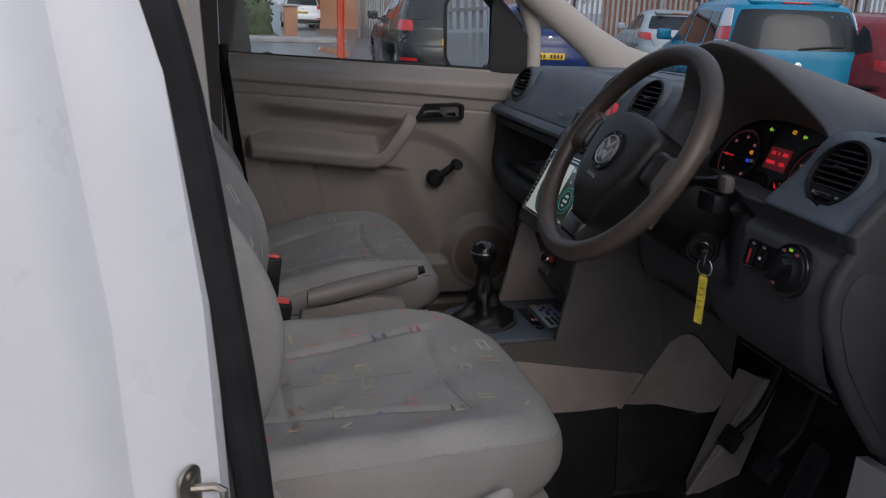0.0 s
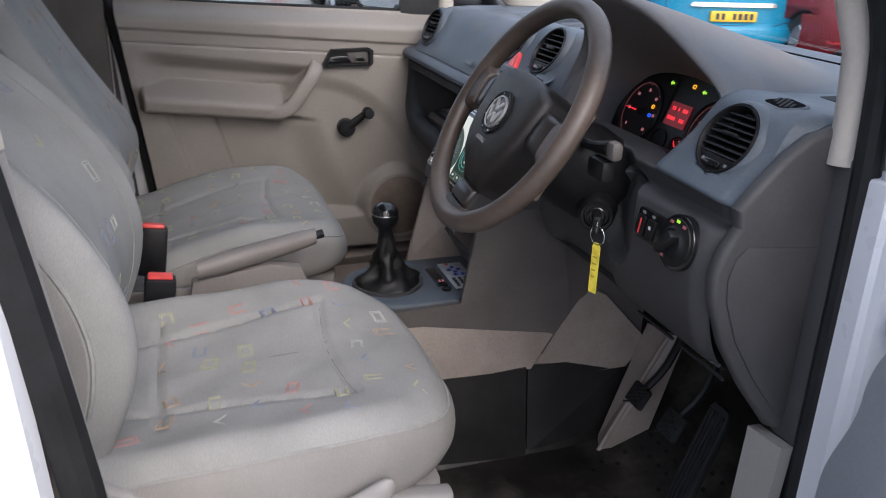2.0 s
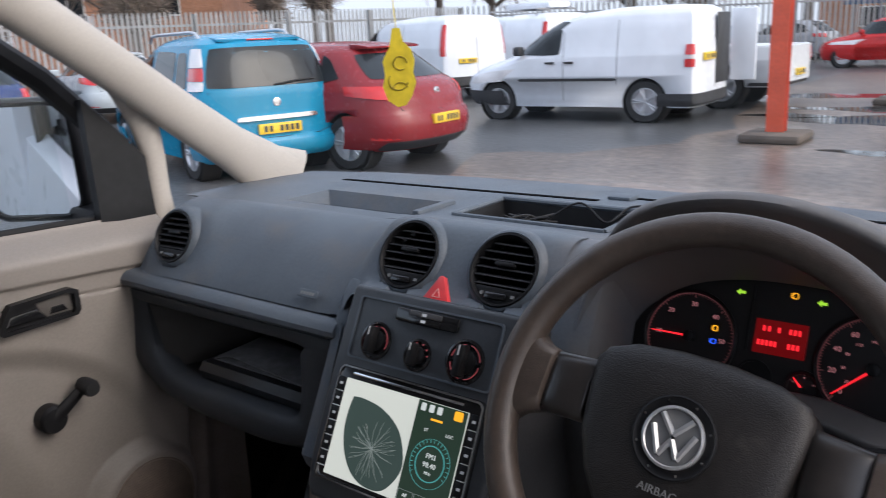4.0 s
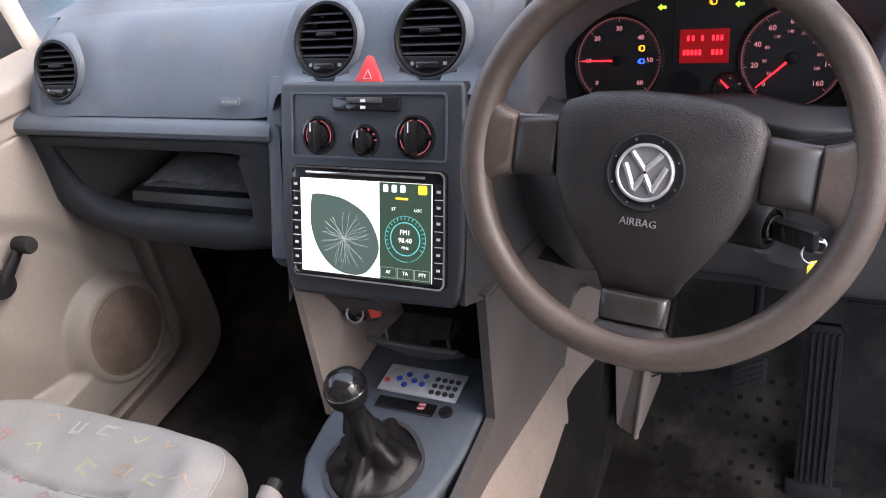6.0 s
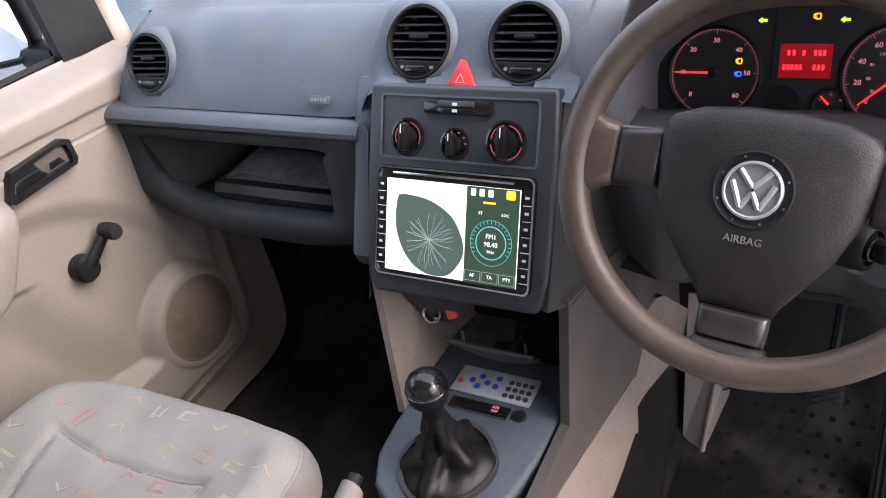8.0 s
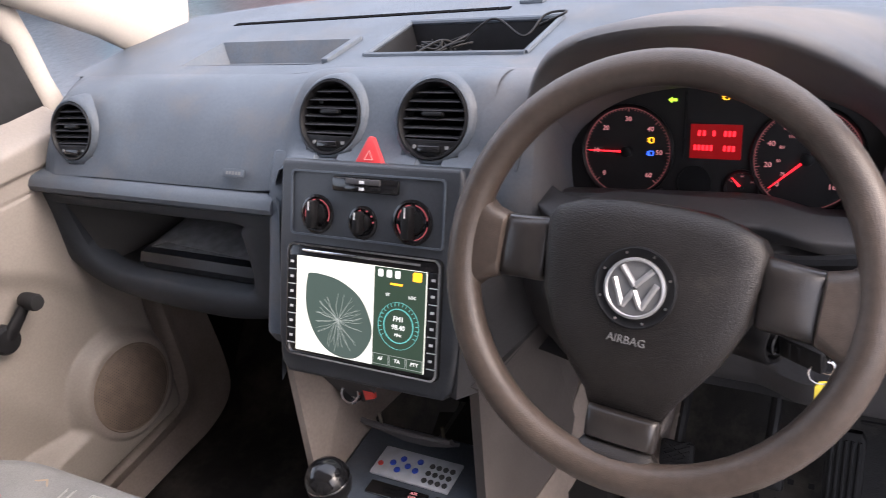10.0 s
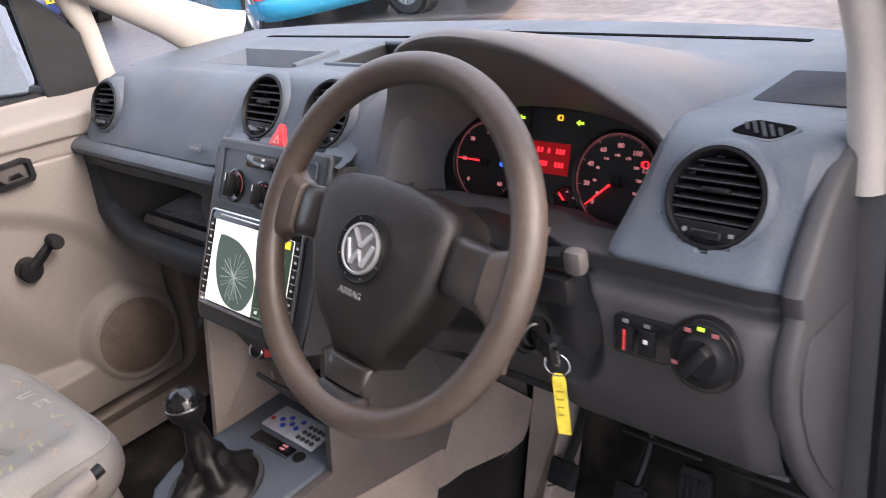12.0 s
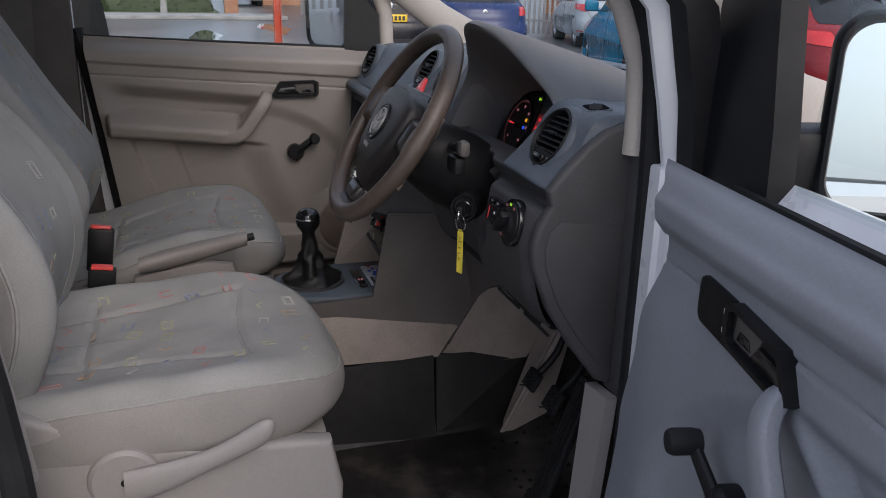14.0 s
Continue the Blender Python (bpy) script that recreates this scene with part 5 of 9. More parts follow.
part("console_skirt", bm, M_BEIGEDIRTY, con)
bm = B()
plate(bm, [(0.136, -0.156, 0.742), (0.144, -0.125, 0.93), (0.172, 0.02, 0.93), (0.172, 0.06, 0.72), (0.164, 0.03, 0.660), (0.156, -0.112, 0.682), (0.150, -0.235, 0.702), (0.146, -0.36, 0.705), (0.138, -0.30, 0.738)], 0.014)
plate(bm, [(0.168, 0.018, 0.93), (0.182, 0.22, 0.93), (0.182, 0.22, 0.60), (0.168, 0.10, 0.60), (0.158, 0.010, 0.62), (0.160, 0.020, 0.70)], 0.012)
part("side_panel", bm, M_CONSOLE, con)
bm = B()
plate(bm, [(-0.086, -0.20, 0.735), (-0.088, -0.05, 0.735), (-0.10, 0.0, 0.92), (-0.118, -0.135, 0.94)], 0.012)
plate(bm, [(-0.090, -0.05, 0.742), (-0.075, 0.03, 0.742), (-0.085, 0.03, 0.92), (-0.104, -0.05, 0.92)], 0.008)
part("cheek_panel", bm, M_BEIGEDIRTY, con)
bm = B()
box(bm, (-0.085, 0.02, 0.74), (0.13, 0.04, 0.94), 0.004)
box(bm, (-0.080, -0.11, 0.90), (0.125, 0.03, 0.915), 0.002)
part("recess_back", bm, M_BLACK, con)
bm = B()
plate(bm, [(-0.098, -0.112, 0.895), (-0.030, -0.108, 0.888), (-0.024, -0.096, 0.862), (-0.040, -0.088, 0.832), (-0.064, -0.082, 0.822), (-0.090, -0.088, 0.832)], 0.008)
part("socket_panel", bm, M_DASHLOW, con)
m = facing((-0.067, -0.103, 0.846), (0.15, -0.85, 0.5))
bm = B()
lathe(bm, [(0.0155, -0.02), (0.0155, 0.002), (0.014, 0.004), (0.0112, 0.003), (0.0112, -0.015), (0.001, -0.016)], m, 24, False)
part("lighter_socket", bm, M_CHROME, con, "chrome lighter socket")
m = facing((-0.036, -0.100, 0.856), (0.1, -0.9, 0.4))
bm = B()
box(bm, (-0.008, -0.012, -0.004), (0.008, 0.012, 0.004), 0.002, m @ Matrix.Rotation(0.3, 4, "Z"))
part("red_reflector", bm, M_REDPL, con, "red plastic tab")
ash = thing("ashtray_drawer", (0.05, -0.14, 0.85), "open dark grey ashtray flap under the stereo", "ashtray")
bm = B()
loft(bm, [[Vector((x, y + dy, z + dz)) for dy, dz in ((0.0, 0.0), (-0.002, -0.004), (0.004, -0.014), (0.016, -0.026 - sag), (0.020, -0.024 - sag), (0.008, -0.010), (0.004, 0.0))] for x, y, z, sag in ((-0.040, -0.128, 0.829, 0.0), (-0.020, -0.129, 0.828, 0.006), (0.010, -0.128, 0.8245, 0.012), (0.045, -0.124, 0.820, 0.012), (0.072, -0.120, 0.817, 0.006), (0.090, -0.117, 0.815, 0.0))])
part("drawer_front", bm, M_DASHLOW, ash)
for x, y, z in ((-0.014, -0.119, 0.826), (0.076, -0.110, 0.817)):
    bm = B()
    tube(bm, [(x, y, z - 0.008), (x, y + 0.002, z + 0.010)], 0.0022, 8)
    part("pin", bm, M_STEEL, ash)
rem = thing("remote_control", (0.024, -0.121, 0.742), "flat silver card remote with blue and black keys", "remote control")
bm = B()
box(bm, (-0.038, -0.146, 0.7425), (0.086, -0.095, 0.7475), 0.002)
body = part("case", bm, M_REMOTE, rem)
rng = random.Random(4)
for i in range(4):
    for j in range(3):
        bm = B()
        lathe(bm, [(0.004, 0.7475), (0.004, 0.749), (0.003, 0.7494)], Matrix.Translation((0.046 + i * 0.0105, -0.137 + j * 0.0125, 0)), 12)
        part("number_key", bm, M_INK, body)
for x, y in ((-0.012, -0.122), (0.0, -0.112), (0.0, -0.132), (0.012, -0.122), (0.026, -0.110), (0.026, -0.126)):
    bm = B()
    lathe(bm, [(0.0046, 0.7475), (0.0046, 0.749), (0.0036, 0.7494)], Matrix.Translation((x, y, 0)), 12)
    part("function_key", bm, M_BLUE, body)
bm = B()
lathe(bm, [(0.004, 0.7475), (0.004, 0.749)], Matrix.Translation((-0.029, -0.128, 0)), 12)
part("power_key", bm, M_REDPL, body)
bm = B()
box(bm, (-0.028, -0.176, 0.741), (0.063, -0.154, 0.7445), 0.002)
sp = part("switch_strip", bm, M_GLOSSBLACK, con)
bm = B()
flat = axes(Vector((0.042, -0.1625, 0.7448)), Vector((1, 0, 0)), Vector((0, 1, 0)), Vector((0, 0, 1)))
words(bm, "ASR", 0.0062, flat @ Matrix.Translation((0, 0.0035, 0)))
words(bm, "OFF", 0.0062, flat @ Matrix.Translation((0, -0.0035, 0)))
part("switch_lettering", bm, G_PINK, sp)
bm = B()
lathe(bm, [(0.010, 0.740), (0.010, 0.745), (0.0085, 0.746), (0.007, 0.7455)], Matrix.Translation((0.079, -0.163, 0)), 20)
part("aux_button", bm, M_BLACK, con)

gear = thing("gear_lever", (0.03, -0.265, 0.742), "gear lever with glossy ball knob and black leather gaiter", "gear lever")
bm = B()
GO = [(0.062 * math.cos(a) * (1 + 0.1 * math.cos(2 * a)), 0.072 * math.sin(a)) for a in [2 * math.pi * i / 40 for i in range(40)]]
frame_ring(bm, GO, [(x * 0.90, y * 0.91) for x, y in GO], 0.0, 0.007, Matrix.Translation((0.022, -0.268, 0.741)))
part("gaiter_ring", bm, M_DASHLOW, gear)
bm = B()
rings = []
for t, s in ((0.0, 0.93), (0.004, 0.90), (0.010, 0.82), (0.016, 0.74), (0.023, 0.64), (0.030, 0.54), (0.038, 0.46), (0.047, 0.39), (0.056, 0.34), (0.066, 0.31), (0.078, 0.28), (0.092, 0.25), (0.104, 0.22), (0.112, 0.20)):
    ring = []
    for i in range(40):
        a = 2 * math.pi * i / 40
        fold = 1 + (0.20 * math.sin(4 * a + t * 60) + 0.14 * math.sin(6 * a - t * 90) + 0.08 * math.sin(2 * a + t * 260)) * min(1, t / 0.02) * (1 - ss(0.07, 0.11, t))
        x, y = GO[i]
        ring.append((0.022 + (0.028 - 0.022) * t / 0.11 + x * s * fold, -0.268 - 0.006 * t / 0.11 + y * s * fold, 0.742 + t))
    rings.append(ring)
loft(bm, rings)
part("gaiter", bm, M_LEATHER, gear, sharp=0.9)
gm = Matrix.Translation((0.029, -0.275, 0.0))
bm = B()
lathe(bm, [(0.0135, 0.848), (0.0145, 0.862), (0.018, 0.868), (0.024, 0.876), (0.0265, 0.886), (0.0262, 0.894)], gm, 32, False)
kn = part("knob", bm, M_BLACK, gear)
bm = B()
lathe(bm, [(0.0262, 0.894), (0.0245, 0.902), (0.020, 0.909), (0.012, 0.914), (0.001, 0.916)], gm, 32, False)
part("knob_cap", bm, M_GLOSSBLACK, kn, "polished black cap")
bm = B()
lathe(bm, [(0.0264, 0.8925), (0.0268, 0.894), (0.0264, 0.8955)], gm, 32, False)
part("knob_band", bm, M_CHROME, kn)

hb = thing("handbrake", (0.02, -0.62, 0.70), "grey plastic handbrake lever between the seats", "handbrake")
bm = B()
rings = []
for t, w, h in ((0.0, 0.016, 0.016), (0.05, 0.019, 0.021), (0.12, 0.019, 0.021), (0.2, 0.017, 0.018), (0.235, 0.015, 0.0155)):
    c = Vector((0.036, -0.63, 0.815)).lerp(Vector((-0.010, -0.405, 0.845)), t / 0.235)
    rings.append([c + Vector((w * math.cos(a), 0, h * math.sin(a))) for a in [2 * math.pi * i / 16 for i in range(16)]])
loft(bm, rings)
part("grip", bm, M_BRAKE, hb, sharp=0.9)
bm = B()
tube(bm, [(-0.010, -0.408, 0.8455), (-0.013, -0.390, 0.848)], 0.0085, 14)
part("release_button", bm, M_BLACK, hb)
bm = B()
prism(bm, [(-0.36, 0.66), (-0.40, 0.70), (-0.44, 0.80), (-0.50, 0.81), (-0.64, 0.79), (-0.66, 0.70), (-0.66, 0.60), (-0.36, 0.60)], "x", 0.005, 0.030, 0.006)
part("gaiter_box", bm, M_BRAKE, hb)
bm = B()
box(bm, (-0.055, -0.86, 0.58), (0.115, -0.46, 0.70), 0.015)
part("housing", bm, M_BRAKE, hb)
bm = B()
for x in (-0.045, 0.10):
    box(bm, (x, -0.83, 0.70), (x + 0.015, -0.56, 0.752), 0.006)
box(bm, (-0.045, -0.83, 0.70), (0.115, -0.56, 0.735), 0.005)
part("tunnel_tray", bm, M_BRAKE, hb)

# ---- seats ----
rngm = random.Random(21)
M_MOTIF = [mat("red motif", (0.38, 0.20, 0.19), 0.9), mat("yellow motif", (0.35, 0.34, 0.23), 0.9), mat("orange motif", (0.36, 0.27, 0.20), 0.9), mat("blue motif", (0.22, 0.24, 0.30), 0.9), mat("pale motif", (0.37, 0.36, 0.33), 0.9)]


def seat(cx, label, lever):
    s = thing("front_seat", (cx, -0.6, 0.42), label, "seat", "front seats")
    A0, Y0, DEPTH, POW = 0.252 if lever else 0.264, -0.50, 0.220 if lever else 0.206, 2.5 if lever else 3.6

    def half(y):
        if y <= Y0:
            return A0
        return A0 * max(0.0, 1 - ((y - Y0) / DEPTH) ** POW) ** (1 / POW)

    def radius(x, y):
        """0 on the cushion's spine, 1 on its outline."""
        q = abs(x - cx) / A0
        return q if y <= Y0 else (q ** POW + ((y - Y0) / DEPTH) ** POW) ** (1 / POW)

    def top(x, y):
        """The cushion's upper face."""
        u, r = min(1.0, abs(x - cx) / A0), min(1.0, radius(x, y))
        base = 0.804 + 0.014 * ss(-0.75, -0.44, y) - 0.022 * max(0, (y + 0.44) / 0.142) ** 2
        if not lever:
            base -= 0.010 + 0.055 * ss(-0.50, -0.84, y)
        dx = abs(x - cx)
        g = 0.0
        if dx < 0.15:
            g = max(g, 1 - abs(y - (-0.455 + 0.6 * dx ** 2)) / 0.010, 1 - abs(y - (-0.70 + 0.2 * dx ** 2)) / 0.010)
        if -0.76 < y < -0.44:
            g = max(g, 1 - abs(dx - 0.145 - 0.17 * (y + 0.442)) / 0.010)
        crumple = 0.0022 * math.sin(21 * x + 13 * y) * math.sin(9 * x - 17 * y + cx) + 0.0010 * math.sin(57 * x + 40 * y)
        return base + 0.030 * u ** 2 - 0.050 * max(0, (r - 0.80) / 0.20) ** 2.3 - 0.004 * (1 - u * u) - 0.0055 * ss(0, 1, g) + crumple

    # the outline from the rear corner round the front, and the spine point each place on it belongs to
    edge = [(-A0, y) for y in span(-0.86, Y0, 60)]
    for k in range(1, 80):
        c_, q_ = math.cos(math.pi * (1 - k / 80)), math.sin(math.pi * (1 - k / 80))
        edge.append((A0 * math.copysign(abs(c_) ** (2 / POW), c_), Y0 + DEPTH * q_ ** (2 / POW)))
    edge += [(A0, y) for y in span(Y0, -0.86, 60)]

    def lip(x, y, k):
        """A place on the cushion at the share k of the way from the spine to the outline."""
        ys = min(y, Y0)
        px, py = cx + x * k, ys + (y - ys) * k
        return Vector((px, py, top(px, py)))

    bm = B()
    loft(bm, [[lip(x, y, k) for x, y in edge] for k in [0.002] + span(0.03, 0.90, 32) + [0.92, 0.94, 0.955, 0.97, 0.985]], False, False)
    part("cushion", bm, M_FABRIC, s, "grey patterned woven seat cushion", sharp=0.8)
    # seams of the cushion
    for k in range(4):
        bm = B()
        if k == 3:
            pts = [(cx + x, -0.70 + 0.2 * abs(x) ** 2, 0) for x in span(-0.12, 0.12, 10)]
        elif k == 0:
            pts = [(cx + x, -0.455 + 0.6 * abs(x) ** 2, 0) for x in span(-0.145, 0.145, 14)]
        else:
            sg = -1 if k == 1 else 1
            pts = [(cx + sg * (0.145 - 0.004 * i), -0.442 - i * 0.024, 0) for i in range(14)]
        tube(bm, [(x, y, top(x, y)) for x, y, _ in pts], 0.0009, 5)
        part("seam", bm, M_SEAM, s)
    bm = B()
    tube(bm, [lip(x, y, 0.968) + Vector((0, 0, 0.0003)) for x, y in edge[4:-4]], 0.0019, 6)
    part("piping", bm, M_PIPING, s)
    bm = B()
    rows = []
    for q, k in ((0.972, 0.0), (0.988, 0.06), (1.0, 0.16), (1.008, 0.32), (1.012, 0.52), (1.008, 0.72), (0.99, 0.88), (0.96, 0.97), (0.90, 1.0)):
        row = []
        for x, y in edge:
            p0 = lip(x, y, 0.972)
            z1 = min(0.706 + 0.006 * ss(-0.42, -0.30, y), p0.z - 0.03)
            ys = min(y, Y0)
            wr = 0.0016 * math.sin(38 * y + 9 * x) * math.sin(17 * y + 1) * math.sin(math.pi * k)
            row.append((cx + x * (q + wr * 4), ys + (y - ys) * (q + wr * 4), p0.z + 0.0006 + (z1 - p0.z) * k))
        rows.append(row)
    loft(bm, rows, False, False)
    part("side_bolster", bm, M_FABRIC2, s, "plain grey-brown bolster")
    # woven motifs
    bms = [B() for _ in M_MOTIF]
    for i in range(8):
        for j in range(9):
            x = cx - 0.21 + i * 0.058 + (0.029 if j % 2 else 0) + rngm.uniform(-0.008, 0.008)
            y = -0.80 + j * 0.056 + rngm.uniform(-0.008, 0.008)
            if radius(x, y) > 0.87 or rngm.random() < 0.30:
                continue
            k = rngm.choice((0, 0, 1, 1, 2, 3, 4))
            motif(bms[k], x, y, lambda px, py: Vector((px, py, top(px, py) - 0.0004)), rngm)
    for b_, m_ in zip(bms, M_MOTIF):
        tagged(part("woven_pattern", b_, m_, s), kind="stuff")
    # backrest
    PROF = {True: ((0.60, -0.85), (0.72, -0.785), (0.80, -0.740), (0.87, -0.706), (0.94, -0.686), (1.0, -0.686), (1.08, -0.716), (1.15, -0.764), (1.20, -0.808), (1.27, -0.89), (1.35, -0.975), (1.50, -1.05)),
            False: ((0.60, -0.86), (0.72, -0.79), (0.80, -0.750), (0.87, -0.717), (0.94, -0.706), (1.0, -0.738), (1.08, -0.79), (1.15, -0.832), (1.25, -0.885), (1.35, -0.935), (1.50, -1.0))}

    def lean(z):
        return sum(lean_at(z + d) for d in (-0.04, -0.02, 0.0, 0.02, 0.04)) / 5

    def lean_at(z):
        prof = PROF[lever]
        for (a, b_), (c_, d_) in zip(prof, prof[1:]):
            if a <= z <= c_:
                return b_ + (d_ - b_) * (z - a) / (c_ - a) - 0.023
        return -0.9

    def bh(z):
        return 0.225 + 0.012 * ss(0.75, 1.0, z) - 0.05 * ss(1.15, 1.45, z)

    def front(x, z):
        u = min(1, abs(x - cx) / bh(z))
        return lean(z) - 0.022 + 0.045 * u ** 2.6 - 0.075 * max(0, (u - 0.80) / 0.20) ** 2.2

    bm = B()
    rings = []
    for z in span(0.70, 1.38, 34) + [1.40, 1.42, 1.435, 1.445, 1.45]:
        a = bh(z) * (1 - 0.12 * ss(1.40, 1.45, z))
        e = 0.05 * ss(1.39, 1.45, z)
        ring = []
        for i in range(49):
            u = -1 + 2 * i / 48
            u = math.copysign(abs(u) ** 0.8, u)
            ring.append((cx + a * u, front(cx + bh(z) * u, z) - e, z))
        yb = lean(z) - 0.13 + e
        ring += [(cx + a * 1.01, (ring[48][1] + yb) / 2, z), (cx + a * 0.97, yb, z), (cx - a * 0.97, yb, z), (cx - a * 1.01, (ring[0][1] + yb) / 2, z)]
        rings.append(ring)
    loft(bm, rings)
    part("backrest", bm, M_FABRIC, s, "grey patterned woven backrest", sharp=0.8)
    # plain side panels; the inner ones carry the seats' shade in their colour
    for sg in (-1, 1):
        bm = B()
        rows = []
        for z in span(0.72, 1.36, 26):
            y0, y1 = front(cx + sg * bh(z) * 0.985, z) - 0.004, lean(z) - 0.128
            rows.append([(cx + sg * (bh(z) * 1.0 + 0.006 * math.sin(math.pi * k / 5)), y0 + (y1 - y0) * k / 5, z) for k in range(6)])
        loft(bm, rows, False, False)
        part("side_panel", bm, M_FABRICSHADE if sg * cx < 0 else M_FABRIC2, s, "plain side panel with shade in its colour" if sg * cx < 0 else "plain light side panel")
    for sg in (-1, 1):
        for q, rr_, mm in ((0.985, 0.003, M_PIPING), (0.63, 0.0006, M_PIPING)):
            bm = B()
            tube(bm, [(cx + sg * q * bh(z), front(cx + sg * q * bh(z), z) + 0.001, z) for z in span(0.76, 1.40, 26)], rr_, 6)
            part("piping" if q > 0.9 else "seam", bm, mm, s)
    bms = [B() for _ in M_MOTIF]
    for i in range(9):
        for j in range(9):
            x = cx - 0.20 + i * 0.050 + (0.025 if j % 2 else 0) + rngm.uniform(-0.008, 0.008)
            z = 0.83 + j * 0.063 + rngm.uniform(-0.008, 0.008)
            if abs(x - cx) > bh(z) * 0.80 or rngm.random() < 0.68:
                continue
            motif(bms[rngm.choice((1, 2, 2, 3, 4))], x, z, lambda px, pz: Vector((px, front(px, pz) - 0.0003, pz)), rngm)
    for b_, m_ in zip(bms, M_MOTIF):
        tagged(part("woven_pattern", b_, m_, s), kind="stuff")
    # base
    bm = B()
    prism(bm, [(-0.86, 0.42), (-0.345, 0.42), (-0.325, 0.55), (-0.335, 0.690), (-0.40, 0.706), (-0.86, 0.706)], "x", cx - 0.205, cx + 0.205, 0.02, seg=3)
    part("seat_box", bm, M_SEATPLASTIC, s)
    if lever:
        bm = B()
        prism(bm, [(-0.88, 0.50), (-0.88, 0.85), (-0.753, 0.808), (-0.66, 0.768), (-0.60, 0.745), (-0.53, 0.724), (-0.40, 0.716), (-0.335, 0.706), (-0.318, 0.62), (-0.325, 0.52), (-0.34, 0.50)], "x", cx + 0.215, cx + 0.253, 0.012, seg=3)
        part("side_cover", bm, M_SEATPLASTIC, s)
        m = facing((cx + 0.253, -0.640, 0.695), (1, 0, 0))
        bm = B()
        lathe(bm, [(0.052, 0.0), (0.050, 0.006), (0.044, 0.010), (0.001, 0.011)], m, 32, False)
        part("pivot_disc", bm, M_SEATPLASTIC, s)
        bm = B()
        rings = []
        for t in span(0, 0.9, 22) + [0.925, 0.95, 0.97, 0.985, 0.995, 1.0]:
            c = Vector((cx + 0.266 + 0.014 * t, -0.64 + 0.215 * t, 0.690 + 0.075 * t ** 1.6))
            e = math.sqrt(max(0.002, 1 - (max(0, t - 0.9) / 0.1) ** 2))
            w = (0.026 - 0.009 * ss(0.1, 0.6, t) + 0.003 * ss(0.6, 0.9, t)) * e
            rings.append([c + Vector((0.010 * e * math.cos(a), 0, w * math.sin(a))) for a in [2 * math.pi * i / 20 for i in range(20)]])
        loft(bm, rings)
        part("height_lever", bm, M_SEATPLASTIC, s, sharp=0.9)
        bm = B()
        lathe(bm, [(0.0055, 0.0105), (0.0055, 0.0125), (0.004, 0.0125), (0.0035, 0.011), (0.0005, 0.011)], m, 16, False)
        part("pivot_pin", bm, M_BLACK, s)
    return s


def motif(bm, x, y, at, r):
    """One small woven mark: a square, a hook or a chevron of thin threads."""
    k = r.choice("qcvv")
    w, h = r.uniform(0.012, 0.017), r.uniform(0.007, 0.011)
    a = r.uniform(-0.3, 0.3) + r.choice((0, 0, 1.57, 3.14))
    pts = {"q": [(-1, -1), (1, -1), (1, 1), (-1, 1), (-1, -1)], "c": [(1, -1), (-1, -1), (-1, 1), (1, 1)], "v": [(-1, 0.7), (0, -0.7), (1, 0.7)]}[k]
    for s in (1.0, 0.72):
        loop = []
        for px, py in pts:
            px, py = px * w * s, py * h * s
            loop.append(at(x + px * math.cos(a) - py * math.sin(a), y + px * math.sin(a) + py * math.cos(a)))
        for p, q in zip(loop, loop[1:]):
            tube(bm, [p, q], 0.0013, 4, caps=False)


seat(0.385, "driver's seat in grey patterned fabric, worn and creased", True)
seat(-0.372, "passenger seat in grey patterned fabric", False)


def buckle(at, tilt, label):
    b = thing("seat_belt_buckle", at, label, "seat belt buckle", "belt buckles")
    m = Matrix.Translation(at) @ Matrix.Rotation(tilt, 4, "Y") @ Matrix.Rotation(radians(-8), 4, "X")
    bm = B()
    box(bm, (-0.014, -0.025, -0.092), (0.014, 0.025, 0.0), 0.005, m)
    part("body", bm, M_BLACK, b)
    bm = B()
    box(bm, (-0.009, -0.021, -0.004), (0.009, 0.019, 0.006), 0.003, m)
    part("release_button", bm, M_REDPL, b, "red release button")
    bm = B()
    box(bm, (-0.006, -0.012, -0.15), (0.006, 0.012, -0.07), 0.003, m)
    part("strap", bm, M_BLACK, b)


buckle((0.128, -0.690, 0.848), radians(4), "black belt buckle with red button beside driver's seat")
buckle((-0.015, -0.698, 0.888), radians(-4), "black belt buckle with red button beside passenger seat")

# ---- doors ----


def belt(u):
    return 1.190 + 0.044 * u


